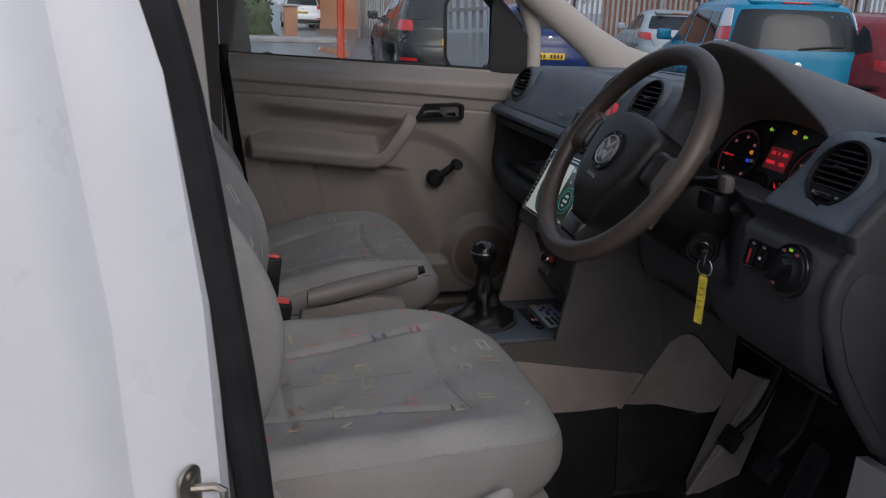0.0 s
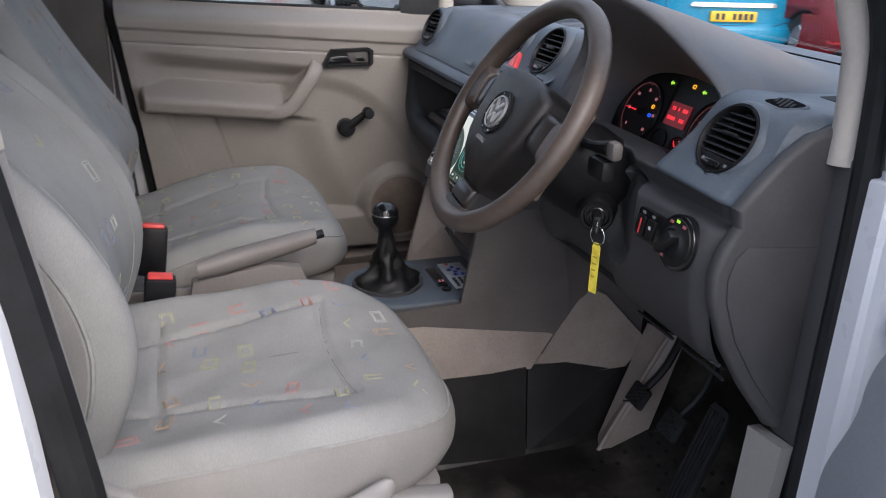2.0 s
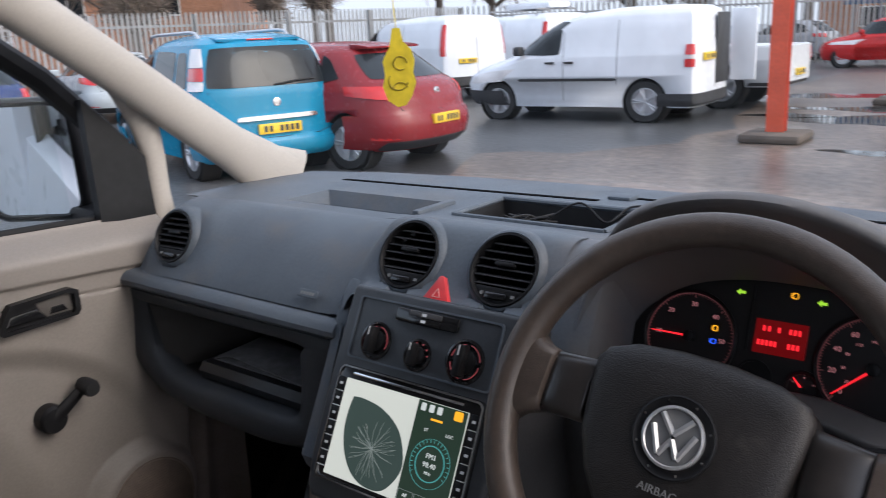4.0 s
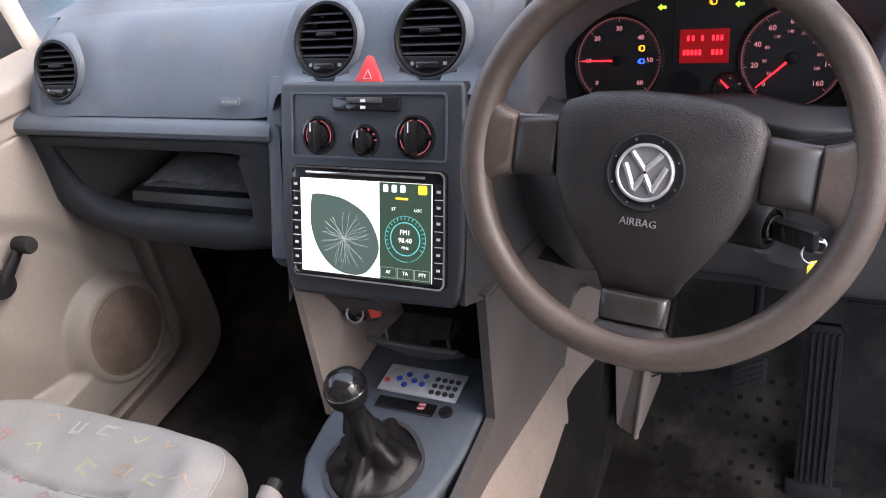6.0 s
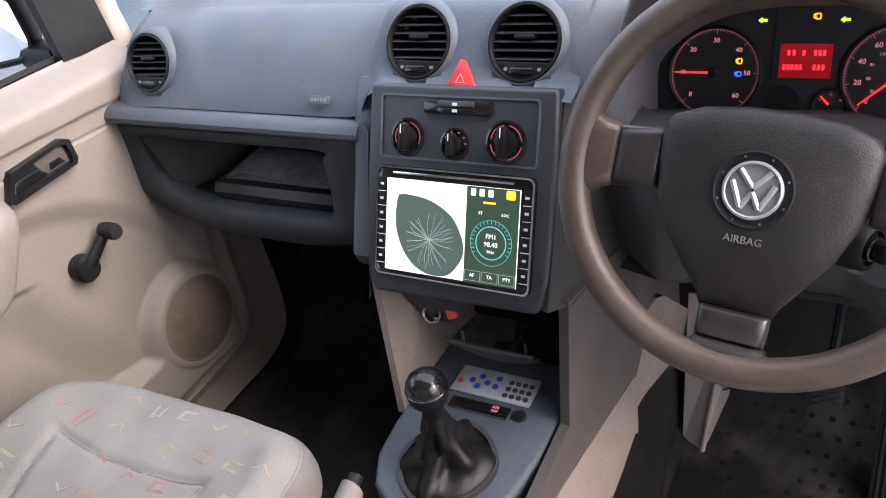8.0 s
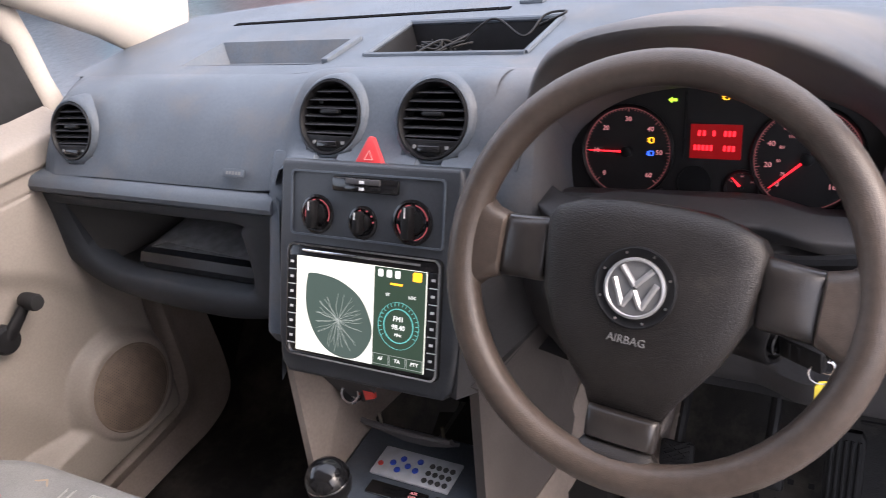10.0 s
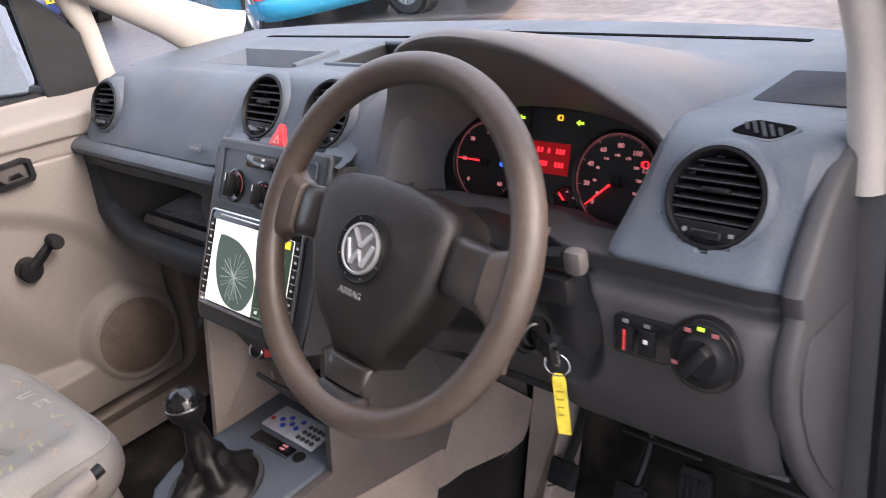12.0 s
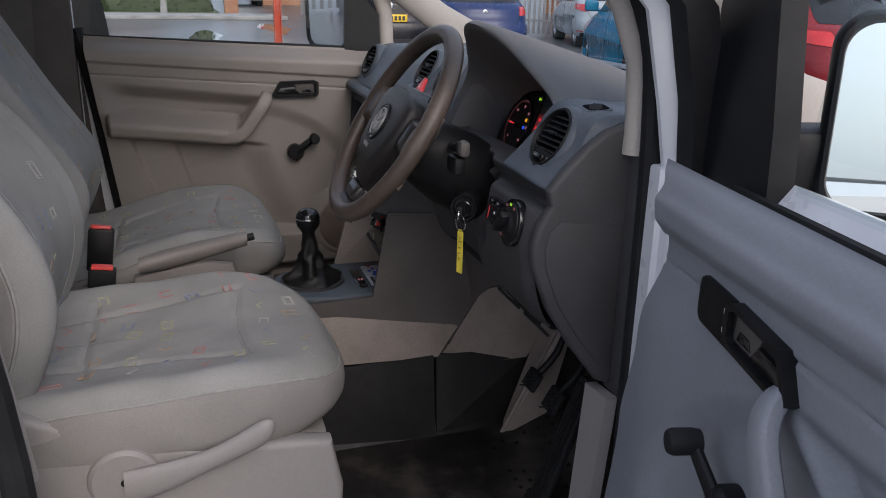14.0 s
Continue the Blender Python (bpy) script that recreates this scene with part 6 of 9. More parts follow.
def door(side, T, label):
    d = thing("door_left" if side < 0 else "door_right", T @ Vector((0, 0, 0.45)), label, "door", "front doors")

    REST = ((0.916, 0.050), (0.930, 0.122), (0.938, 0.130), (0.958, 0.1345), (0.966, 0.1335), (0.974, 0.1270), (0.984, 0.110), (1.000, 0.082), (1.012, 0.068), (1.02, 0.050))

    LEAD = ((0.50, 0.090), (0.535, 0.076), (0.542, 0.060), (0.552, 0.048), (0.570, 0.038), (0.60, 0.033), (0.68, 0.025), (0.76, 0.020), (0.90, 0.004), (1.0, 0.0), (2.0, 0.0))

    def panel(u, z):
        zt = z - 0.11 * (u - 0.5)
        line = 1.118 + 0.045 * (u - 0.17) / 0.65
        zb = belt(u)
        # a round dish with the winder, open towards the rear
        arc = math.hypot(min(0.0, u - 0.41), z - 0.695)
        w = 0.101 - 0.014 * (1 - ss(0.305, 0.352, arc)) * (1 - ss(0.38, 0.45, u) * ss(0.99, 1.03, z))
        edge = 0.40 - 0.45 * max(0.0, 0.9 - z)
        under = 1 - ss(0.925, 0.94, zt)
        w -= 0.030 * ss(edge - 0.05, edge + 0.07, u) * under
        # ribs of the door pocket
        w += (0.012 * ss(-0.006, 0.006, u - (0.622 - 0.27 * (0.906 - z))) + 0.014 * ss(-0.006, 0.008, u - (0.738 - 0.32 * (0.914 - z)))) * under
        # the recess above the armrest
        hand = 0.372 + 0.82 * max(0.0, 1.063 - z)
        rec = (1 - ss(1.036, 1.080, zt)) * ss(0.966, 0.974, zt) * ss(hand + 0.002, hand + 0.022, u) * (1 - ss(0.730, 0.818, u))
        w -= 0.034 * rec * (1 - ss(1.0, 0.972, zt))
        # the armrest and its sloping top
        keep = ss(0.425, 0.462, u) * (1 - ss(0.795, 0.835, u))
        if 0.916 < zt < 1.02:
            w = max(w, tab(REST, zt) * keep)
        # speaker pod and the ledge that runs back from it
        ds = math.hypot(u - 0.142, z - 0.668)
        w = max(w, 0.1185 - 0.036 * ss(0.093, 0.128, ds) if ds < 0.128 else 0)
        w += (max(w, 0.112) - w) * (1 - ss(0.640, 0.668, z + 0.05 * max(0.0, 0.25 - u)))
        # the padded upper roll
        w += 0.007 * ss(line - 0.0015, line + 0.0025, z) - 0.003 * (1 - ss(0.0, 0.0035, abs(z - line + 0.033)))
        w -= 0.052 * ss(zb - 0.050, zb, z) ** 1.6
        if side < 0:
            w -= 0.045 * ss(0.022, 0.0, u - tab(LEAD, z)) + 0.040 * ss(0.556, 0.536, z)
        else:
            w += 0.010 * ss(line, line + 0.02, z) + 0.016 * (1 - ss(0.04, 0.20, u)) * (1 - ss(1.0, 1.1, z)) + 0.026 * ss(zb - 0.035, zb - 0.005, z)
        return T @ Vector((u, w, z))

    def rear(u, z):
        """The panel's rear edge leans; the front keeps its place."""
        if side > 0 or u < 0.5:
            return u
        return 0.5 + (u - 0.5) * (0.345 - 0.12 * (1.2 - z)) / 0.43

    FRONT = [(0.44, -0.06), (0.60, -0.06), (0.82, -0.02), (0.96, 0.018), (1.087, 0.052), (1.165, 0.030), (1.19, -0.010)]

    def start(z):
        if side < 0:
            return tab(LEAD, z)
        for (z0, u0), (z1, u1) in zip(FRONT, FRONT[1:]):
            if z <= z1:
                return u0 + (u1 - u0) * ss(z0, z1, z)
        return FRONT[-1][1]

    us = span(0.0, 0.93, 210)
    bm = B()
    rows = []
    for u in us:
        low = 0.536 if side < 0 else 0.44
        zs = [low + (belt(u) - low) * t for t in span(0, 1, 210)]
        rows.append([panel(rear(u + start(z) * (1 - u / 0.93), z), z) for z in zs])
    rows.append([panel(rear(us[-1], z), z) + T.to_3x3() @ Vector((0.006, -0.05, 0)) for z in zs])
    loft(bm, rows, False, False)
    # same plastic on both doors; the open one is tinted for sky light
    tone = M_BEIGE if side < 0 else M_DOORSKYLIT
    part("inner_panel", bm, tone, d, sharp=1.2)
    bm = B()
    prof = [(-0.07, 0.40), (-0.085, 0.70), (-0.075, 1.0), (-0.045, 1.17), (0.0, 1.185), (0.02, 1.16), (0.02, 0.42)]
    rings = [[T @ Vector((u, w, z + (0.044 * u if z > 1.1 else 0))) for w, z in prof] for u in span(0.0, 0.95, 6)]
    loft(bm, rings)
    part("outer_skin", bm, M_WHITE, d)
    bm = B()
    tube(bm, [T @ Vector((u, 0.03, belt(u) - (0.002 if side < 0 else 0.026))) for u in span(0.06, 0.90, 12)], 0.007, 8)
    part("sill_seal", bm, M_RUBBER, d)
    # armrest grip
    bm = B()
    rings = []
    path = spline([(0.366, 0.085, 1.070), (0.370, 0.112, 1.061), (0.386, 0.126, 1.036), (0.412, 0.128, 1.000), (0.436, 0.128, 0.968), (0.462, 0.127, 0.953), (0.50, 0.122, 0.951), (0.55, 0.112, 0.955)], 26)
    for i, p in enumerate(path):
        q = (path[min(i + 1, 25)] - path[max(i - 1, 0)]).normalized()
        out = Vector((0, 1, 0)) - q * q.y
        out.normalize()
        wide = q.cross(out)
        r = 0.0185 * (0.8 + 0.2 * ss(0, 4, i))
        rings.append([T @ (p + wide * (r * math.copysign(abs(math.cos(a)) ** 0.6, math.cos(a))) + out * (0.010 * math.copysign(abs(math.sin(a)) ** 0.7, math.sin(a)))) for a in [2 * math.pi * j / 16 for j in range(16)]])
    loft(bm, rings)
    part("pull_handle", bm, tone, d)
    # latch handle
    hx = 0.218 if side < 0 else 0.255
    lift = 0.001 if side < 0 else -0.002
    bm = B()
    o = [(0.0, 0.037), (0.012, 0.043), (0.11, 0.040), (0.118, 0.030), (0.135, 0.0), (0.128, -0.006), (0.006, -0.004), (0.0, 0.004)]
    o = [(hx + a, 1.066 + b_) for a, b_ in o]
    ic = (sum(a for a, _ in o) / len(o), sum(b_ for _, b_ in o) / len(o))
    inn = [(ic[0] + (a - ic[0]) * 0.86, ic[1] + (b_ - ic[1]) * 0.76) for a, b_ in o]
    rings = [[T @ Vector((a, h, b_)) for a, b_ in q] for q, h in ((o, 0.080), (o, 0.116 + lift), (inn, 0.116 + lift), (inn, 0.1085 + lift))]
    loft(bm, rings, True, False)
    bm.faces.new([bm.verts.new(T @ Vector((a, 0.1085 + lift, b_))) for a, b_ in inn])
    lt = part("latch_bowl", bm, M_BLACK, d)
    bm = B()
    prism(bm, [(hx + 0.055, 1.072), (hx + 0.122, 1.072), (hx + 0.112, 1.088), (hx + 0.070, 1.090)], "y", 0.096, 0.1135 + lift, 0.003, T)
    part("latch_lever", bm, M_GLOSSBLACK, lt)
    bm = B()
    prism(bm, [(hx + 0.012, 1.071), (hx + 0.058, 1.071), (hx + 0.070, 1.098), (hx + 0.014, 1.101)], "y", 0.1075 + lift, 0.1092 + lift, 0.0006, T)
    part("latch_opening", bm, M_TRIMSHADE, lt)
    bm = B()
    prism(bm, [(hx + 0.020, 1.0745), (hx + 0.050, 1.0745), (hx + 0.046, 1.085), (hx + 0.026, 1.085)], "y", 0.1085 + lift, 0.1105 + lift, 0.0008, T)
    part("latch_pull", bm, M_GLOSSBLACK, lt)
    if side > 0:
        bm = B()
        prism(bm, rrect(0.046, 0.026, 0.012), "z", 0.0, 0.0195, 0.002, T @ Matrix.Translation((hx - 0.036, 0.088, 1.080)) @ Matrix.Rotation(radians(-90), 4, "X"))
        lk = part("lock_plate", bm, M_BLACK, d)
        for dz in (0.008, -0.012):
            bm = B()
            box(bm, (hx - 0.014, 0.107, 1.082 + dz - 0.003), (hx - 0.008, 0.1083, 1.082 + dz + 0.003), 0.0005, T)
            part("lock_mark", bm, M_LABEL, lk)
    # winder
    a, b_ = Vector((0.290, 0.0, 0.896)), Vector((0.236, 0.0, 0.940))
    bm = B()
    lathe(bm, [(0.024, 0.085), (0.024, 0.108), (0.020, 0.114), (0.001, 0.115)], T @ Matrix.Translation(a) @ Matrix.Rotation(radians(-90), 4, "X"), 24)
    cr = part("winder_boss", bm, M_BLACK, d)
    bm = B()
    rings = []
    for t in span(0, 1, 8):
        c = a.lerp(b_, t) + Vector((0, 0.108 + 0.012 * t, 0))
        q = Vector((0.63, 0, 0.77))
        ww = 0.013 - 0.004 * t
        rings.append([T @ (c + q * (ww * math.cos(k)) + Vector((0, 0.007 * math.sin(k), 0))) for k in [2 * math.pi * i / 12 for i in range(12)]])
    loft(bm, rings)
    part("winder_arm", bm, M_BLACK, cr)
    bm = B()
    lathe(bm, [(0.013, 0.112), (0.0145, 0.120), (0.0145, 0.142), (0.012, 0.147), (0.001, 0.148)], T @ Matrix.Translation(b_) @ Matrix.Rotation(radians(-90), 4, "X"), 20)
    part("winder_knob", bm, M_RUBBER, cr)
    # speaker
    sm = T @ Matrix.Translation((0.142, 0.1165, 0.668)) @ Matrix.Rotation(radians(-90), 4, "X")
    bm = B()
    lathe(bm, [(0.0865, -0.006), (0.0865, 0.0015), (0.084, 0.0030), (0.081, 0.0025), (0.080, 0.0032), (0.040, 0.0070), (0.001, 0.0080)], sm, 56, False)
    spk = part("speaker_grille", bm, M_GRILLE, d)
    bm = B()
    for i in range(-16, 17):
        for j in range(-16, 17):
            x, y = i * 0.005 + (0.0025 if j % 2 else 0), j * 0.0048
            if math.hypot(x, y) < 0.077:
                h = 0.0080 - 0.0048 * (math.hypot(x, y) / 0.080) ** 2
                k = [bm.verts.new(sm @ Vector((x + 0.0010 * math.cos(t), y + 0.0010 * math.sin(t), h + 0.0003))) for t in (0.5, 2.07, 3.64, 5.21)]
                bm.faces.new(k)
    part("grille_holes", bm, M_TRIMSHADE, spk)
    # window frame, pane and mirror corner
    def top(u):
        return 1.36 + 0.75 * min(u, 0.34) + 0.10 * max(0, u - 0.34)
    bm = B()
    tube(bm, [T @ Vector((u, 0.01 - 0.10 * (z - 1.2), z)) for u, z in [(0.90, 1.21), (0.905, 1.4), (0.87, 1.62), (0.80, 1.67), (0.55, 1.65), (0.34, 1.58)] + ([(0.16, 1.44), (0.04, 1.31), (0.02, 1.19)] if side < 0 else [(0.16, 1.535), (0.04, 1.470), (-0.060, 1.385), (-0.076, 1.28), (-0.080, 1.16)])], 0.022 if side < 0 else 0.014, 8)
    part("window_frame", bm, M_RUBBER, d)
    bm = B()
    plate(bm, [T @ Vector((u, 0.005 - 0.10 * (z - 1.2), z)) for u, z in [(0.15, 1.17), (0.90, 1.21), (0.905, 1.4), (0.87, 1.62), (0.80, 1.66), (0.55, 1.64), (0.34, 1.57), (0.16, 1.43)]], 0.003)
    pane = part("pane", bm, GLASS, d)
    pane.visible_shadow = False
    bm = B()
    su = 0.128 if side < 0 else 0.125
    if side < 0:
        plate(bm, [T @ Vector(p) for p in ((0.02, 0.040, 1.175), (su, 0.040, 1.19), (su - 0.01, 0.012, 1.40), (0.09, 0.018, 1.37), (0.02, 0.028, 1.29))], 0.02)
    else:
        plate(bm, [T @ Vector(p) for p in ((-0.080, 0.030, 1.150), (0.136, 0.030, 1.165), (0.128, 0.030, 1.25), (0.108, 0.028, 1.33), (0.092, 0.026, 1.40), (0.080, 0.024, 1.47), (0.02, 0.024, 1.45), (-0.060, 0.026, 1.39), (-0.074, 0.028, 1.28))], 0.03)
    part("mirror_corner", bm, M_BLACK, d)
    # mirror
    bm = B()
    mc = T @ (Vector((0.147, -0.128, 1.290)) if side < 0 else Vector((0.140, -0.125, 1.262)))
    q = Vector((0, 1, 0)) if side < 0 else T.to_3x3() @ Vector((-1, 0, 0))
    nrm = (T.to_3x3() @ (Vector((0.81, 0.58, -0.045)) if side < 0 else Vector((0.91, 0.40, 0.12)))).normalized()
    mm = facing(mc, nrm)
    rings = [[mm @ Vector((x * k, y * k, h)) for x, y in rrect(0.088, 0.105, 0.035, 6)] for k, h in ((0.40, -0.10), (0.82, -0.085), (1.04, -0.055), (1.09, -0.025), (1.08, -0.004), (1.03, 0.005), (0.975, 0.006), (0.95, -0.002))]
    loft(bm, rings, True, False)
    bm.faces.new([bm.verts.new(p) for p in rings[0]])
    hs = part("mirror_housing", bm, M_BLACK, d, "black door mirror housing")
    bm = B()
    prism(bm, [(x * 0.955, y * 0.955) for x, y in rrect(0.088, 0.105, 0.035, 6)], "z", -0.006, -0.001, 0, mm)
    part("mirror_glass", bm, M_MIRROR, hs)
    bm = B()
    box(bm, *(((0.05, -0.10, 1.165), (0.11, 0.0, 1.205)) if side < 0 else ((0.030, -0.085, 1.168), (0.105, 0.004, 1.245))), 0.014, T)
    part("mirror_arm", bm, M_BLACK, hs)
    return d


TL = axes(Vector((-0.777, 0.087, 0)), Vector((0, -1, 0)), Vector((1, 0, 0)), Vector((0, 0, 1)))
TR = axes(Vector((0.915, 0.136, 0)), Vector((0.970, -0.243, 0)), Vector((-0.243, -0.970, 0)), Vector((0, 0, 1)))
door(-1, TL, "closed passenger door with beige plastic panel and winder")
right_door = door(1, TR, "open driver's door, plastic panel tinted for cool sky light, and winder")

# ---- pillars, sills, roof ----


def pillar(sx):
    bm = B()
    rings = []
    for y, z, a, b_ in ((0.40, 1.185, 0.085, 0.028), (0.34, 1.225, 0.060, 0.028), (0.25, 1.285, 0.046, 0.028), (0.13, 1.365, 0.042, 0.028), (0.0, 1.455, 0.040, 0.028), (-0.15, 1.555, 0.040, 0.028), (-0.38, 1.68, 0.042, 0.03)):
        c = Vector((sx * (0.725 - 0.30 * max(0, z - 1.25) * 0.6), y, z))
        rings.append([c + Vector((b_ * math.cos(t), a * 0.62 * math.sin(t), a * 0.78 * math.sin(t))) for t in [2 * math.pi * i / 18 for i in range(18)]])
    loft(bm, rings)
    setting("pillar_front", bm, M_TRIM, "light cloth-grained windscreen pillar trim", "pillar")
    bm = B()
    rings = []
    for y, z, w, h in ((0.095, 1.165, 0.020, 0.026), (0.092, 1.22, 0.019, 0.022), (0.088, 1.29, 0.018, 0.022), (0.07, 1.36, 0.018, 0.030), (0.045, 1.42, 0.018, 0.04)):
        c = Vector((sx * (0.741 - 0.10 * max(0, z - 1.25)), y, z))
        rings.append([c + Vector((w * math.cos(t), h * math.sin(t), 0)) for t in [2 * math.pi * i / 18 for i in range(18)]])
    loft(bm, rings)
    setting("pillar_leg", bm, M_TRIM, "light plastic trim of the quarter-window post", "pillar")


pillar(-1)
pillar(1)
bm = B()
box(bm, (0.716, 0.084, 0.786), (0.764, 0.12, 1.178), 0.006)
setting("kick_trim", bm, M_DASHLOW, "dark plastic strip beside the driver's door opening", "trim")
bm = B()
plate(bm, [(0.702, 0.082, 0.785), (0.764, 0.086, 0.788), (0.772, 0.055, 0.45), (0.716, 0.052, 0.43)], 0.02)
setting("kick_panel", bm, M_SEATPLASTIC, "grey plastic kick panel below the dashboard end", "trim")
bm = B()
tube(bm, spline([(0.774, 0.10, 0.40), (0.774, 0.098, 0.80), (0.773, 0.094, 1.18), (0.765, 0.070, 1.36), (0.738, -0.03, 1.50), (0.695, -0.25, 1.63)], 24), 0.0155, 10)
tube(bm, spline([(0.785, -0.755, 0.42), (0.785, -0.745, 0.80), (0.785, -0.795, 1.25), (0.775, -0.84, 1.45), (0.73, -0.87, 1.66)], 20), 0.019, 10)
tube(bm, [(0.785, -0.755, 0.42), (0.79, -0.3, 0.405), (0.785, 0.10, 0.41)], 0.014, 8)
setting("door_seal", bm, M_RUBBER, "black rubber door seal round the opening", "seal")
bm = B()
prism(bm, [(0.783, 0.088), (0.816, 0.084), (0.822, 0.090), (0.834, 0.092), (0.846, 0.13), (0.865, 0.15), (0.865, 0.5), (0.76, 0.5), (0.76, 0.13)], "z", 0.36, 1.16, 0.004)
rings = []
for y, z, w in ((0.12, 1.15, 0.028), (0.10, 1.25, 0.028), (0.07, 1.37, 0.028), (-0.02, 1.48, 0.028), (-0.24, 1.62, 0.036), (-0.5, 1.70, 0.036)):
    c = Vector((0.804 - 0.30 * max(0, z - 1.38), y + 0.005, z))
    rings.append([c + Vector((w * 0.6 * math.cos(t), w * math.sin(t), 0.2 * w * math.sin(t))) for t in [2 * math.pi * i / 14 for i in range(14)]])
loft(bm, rings)
setting("body_post", bm, M_WHITE, "white painted front door post of the van", "pillar")
bm = B()
rings = []
for y, z, w in ((0.13, 1.145, 0.024), (0.12, 1.25, 0.024), (0.09, 1.37, 0.022), (0.0, 1.48, 0.022), (-0.22, 1.62, 0.022)):
    c = Vector((0.842 - 0.30 * max(0, z - 1.38), y, z))
    rings.append([c + Vector((dx, dy, 0)) for dx, dy in ((-0.020, -w), (0.016, -w), (0.020, w), (-0.020, w))])
loft(bm, rings)
setting("trim_quarter", bm, M_RUBBER, "black outer trim strip beside the door post", "trim")
# unseen black wall added to stop light leaking in under the dash
bm = B()
box(bm, (-0.76, 0.475, 0.40), (0.76, 0.50, 1.17))
setting("wall_light_block", bm, M_BLACK, "added unseen dark wall that keeps light out of the footwells", "wall")
# black panel added to close a light gap at the footwell's side
bm = B()
box(bm, (0.765, 0.13, 0.40), (0.79, 0.48, 1.15))
setting("light_block_right", bm, M_BLACK, "added dark panel that blocks light beside the driver's footwell", "wall")
# hinge gear on the post
bm = B()
box(bm, (0.842, 0.096, 0.994), (0.884, 0.135, 1.020), 0.004)
hg = part("hinge", bm, M_WHITE, right_door, "white painted steel hinge")
bm = B()
lathe(bm, [(0.0075, 0.95), (0.0075, 1.14), (0.005, 1.145)], Matrix.Translation((0.876, 0.118, 0)), 16)
part("hinge_pin", bm, M_STEEL, hg)
bm = B()
tube(bm, spline([(0.86, 0.12, 0.80), (0.885, 0.09, 0.85), (0.90, 0.085, 0.90), (0.90, 0.10, 0.93)], 10), 0.016, 10)
part("cable_boot", bm, M_RUBBER, hg)
# rear door post
bm = B()
rings = []
for z, dx, dy in ((0.36, 0, 0), (0.8, 0, 0.004), (1.10, 0, -0.008), (1.30, -0.010, -0.03), (1.50, -0.035, -0.055), (1.70, -0.075, -0.075)):
    rings.append([(x + dx, y + dy, z) for x, y in [(0.795, -0.775), (0.812, -0.782), (0.822, -0.80), (0.838, -0.838), (0.836, -0.856), (0.856, -0.872), (0.868, -0.90), (0.875, -1.0), (0.878, -1.8), (0.74, -1.8), (0.74, -0.80)]])
loft(bm, rings)
setting("wall_right", bm, M_WHITE, "white painted door post and side of the van", "wall")
bm = B()
plate(bm, [(0.772, -0.748, 0.78), (0.745, -0.728, 0.78), (0.745, -0.776, 1.23), (0.770, -0.786, 1.23)], 0.06)
setting("post_trim", bm, M_SEATPLASTIC, "grey plastic lower door post trim", "trim")
bm = B()
plate(bm, [(0.768, -0.786, 1.232), (0.742, -0.776, 1.232), (0.72, -0.80, 1.68), (0.75, -0.81, 1.68)], 0.05)
setting("post_trim_upper", bm, M_TRIM, "light plastic upper door post trim", "trim")
stk = thing("door_striker", (0.83, -0.80, 0.918), "worn zinc door striker loop on the door post", "striker")
m = facing((0.832, -0.812, 0.918), (0.55, 0.83, 0))
bm = B()
prism(bm, rrect(0.016, 0.036, 0.014), "z", 0.0, 0.005, 0.0015, m)
part("base_plate", bm, M_STEEL, stk)
bm = B()
tube(bm, [m @ Vector(p) for p in ((-0.0, 0.013, 0.0), (0.012, 0.013, 0.022), (0.014, 0.010, 0.030), (0.014, -0.010, 0.030), (0.012, -0.013, 0.022), (0.0, -0.013, 0.0))], 0.0042, 8)
part("loop", bm, M_STEEL, stk)
for y in (0.026, -0.026):
    bm = B()
    lathe(bm, [(0.006, 0.004), (0.006, 0.007), (0.003, 0.008)], m @ Matrix.Translation((0, y, 0)), 12)
    part("screw", bm, M_STEEL, stk)
bm = B()
prism(bm, [(0.72, 0.36), (0.865, 0.36), (0.865, 0.40), (0.80, 0.415), (0.72, 0.415)], "y", -0.80, 0.13, 0.005)
setting("sill_right", bm, M_WHITE, "white painted door sill", "sill")
bm = B()
prism(bm, [(-0.84, -0.80), (-0.74, -0.78), (-0.72, -0.80), (-0.72, -1.8), (-0.878, -1.8), (-0.868, -0.90)], "z", 0.36, 1.775, 0.01)
setting("wall_left", bm, M_WHITE, "white side of the van behind the passenger door", "wall")
# lighter trim in truth; its dark colour paints the shade behind the seat
bm = B()
plate(bm, [(-0.735, -0.745, 0.5), (-0.735, -0.80, 1.22), (-0.70, -0.86, 1.68), (-0.66, -0.95, 1.68), (-0.70, -0.93, 0.5)], 0.02)
setting("post_trim_left", bm, M_TRIMSHADE, "passenger side door post trim with shade put into its colour", "trim")
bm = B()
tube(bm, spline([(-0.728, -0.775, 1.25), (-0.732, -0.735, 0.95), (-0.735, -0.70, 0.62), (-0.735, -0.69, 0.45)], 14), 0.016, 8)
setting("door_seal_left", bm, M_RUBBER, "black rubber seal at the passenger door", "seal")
# dark sheet and box added over the white wall to stand for shade
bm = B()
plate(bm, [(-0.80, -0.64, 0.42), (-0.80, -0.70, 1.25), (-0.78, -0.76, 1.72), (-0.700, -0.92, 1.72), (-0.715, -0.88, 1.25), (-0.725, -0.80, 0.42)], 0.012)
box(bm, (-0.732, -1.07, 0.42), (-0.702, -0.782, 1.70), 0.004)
setting("shade_sheet_left", bm, M_TRIMSHADE, "added dark sheet for the shade behind the passenger door panel", "trim")
# unseen rear wall, added as a reflector for the dash front
bm = B()
box(bm, (-0.80, -1.10, 0.40), (0.80, -1.06, 1.75), 0.01)
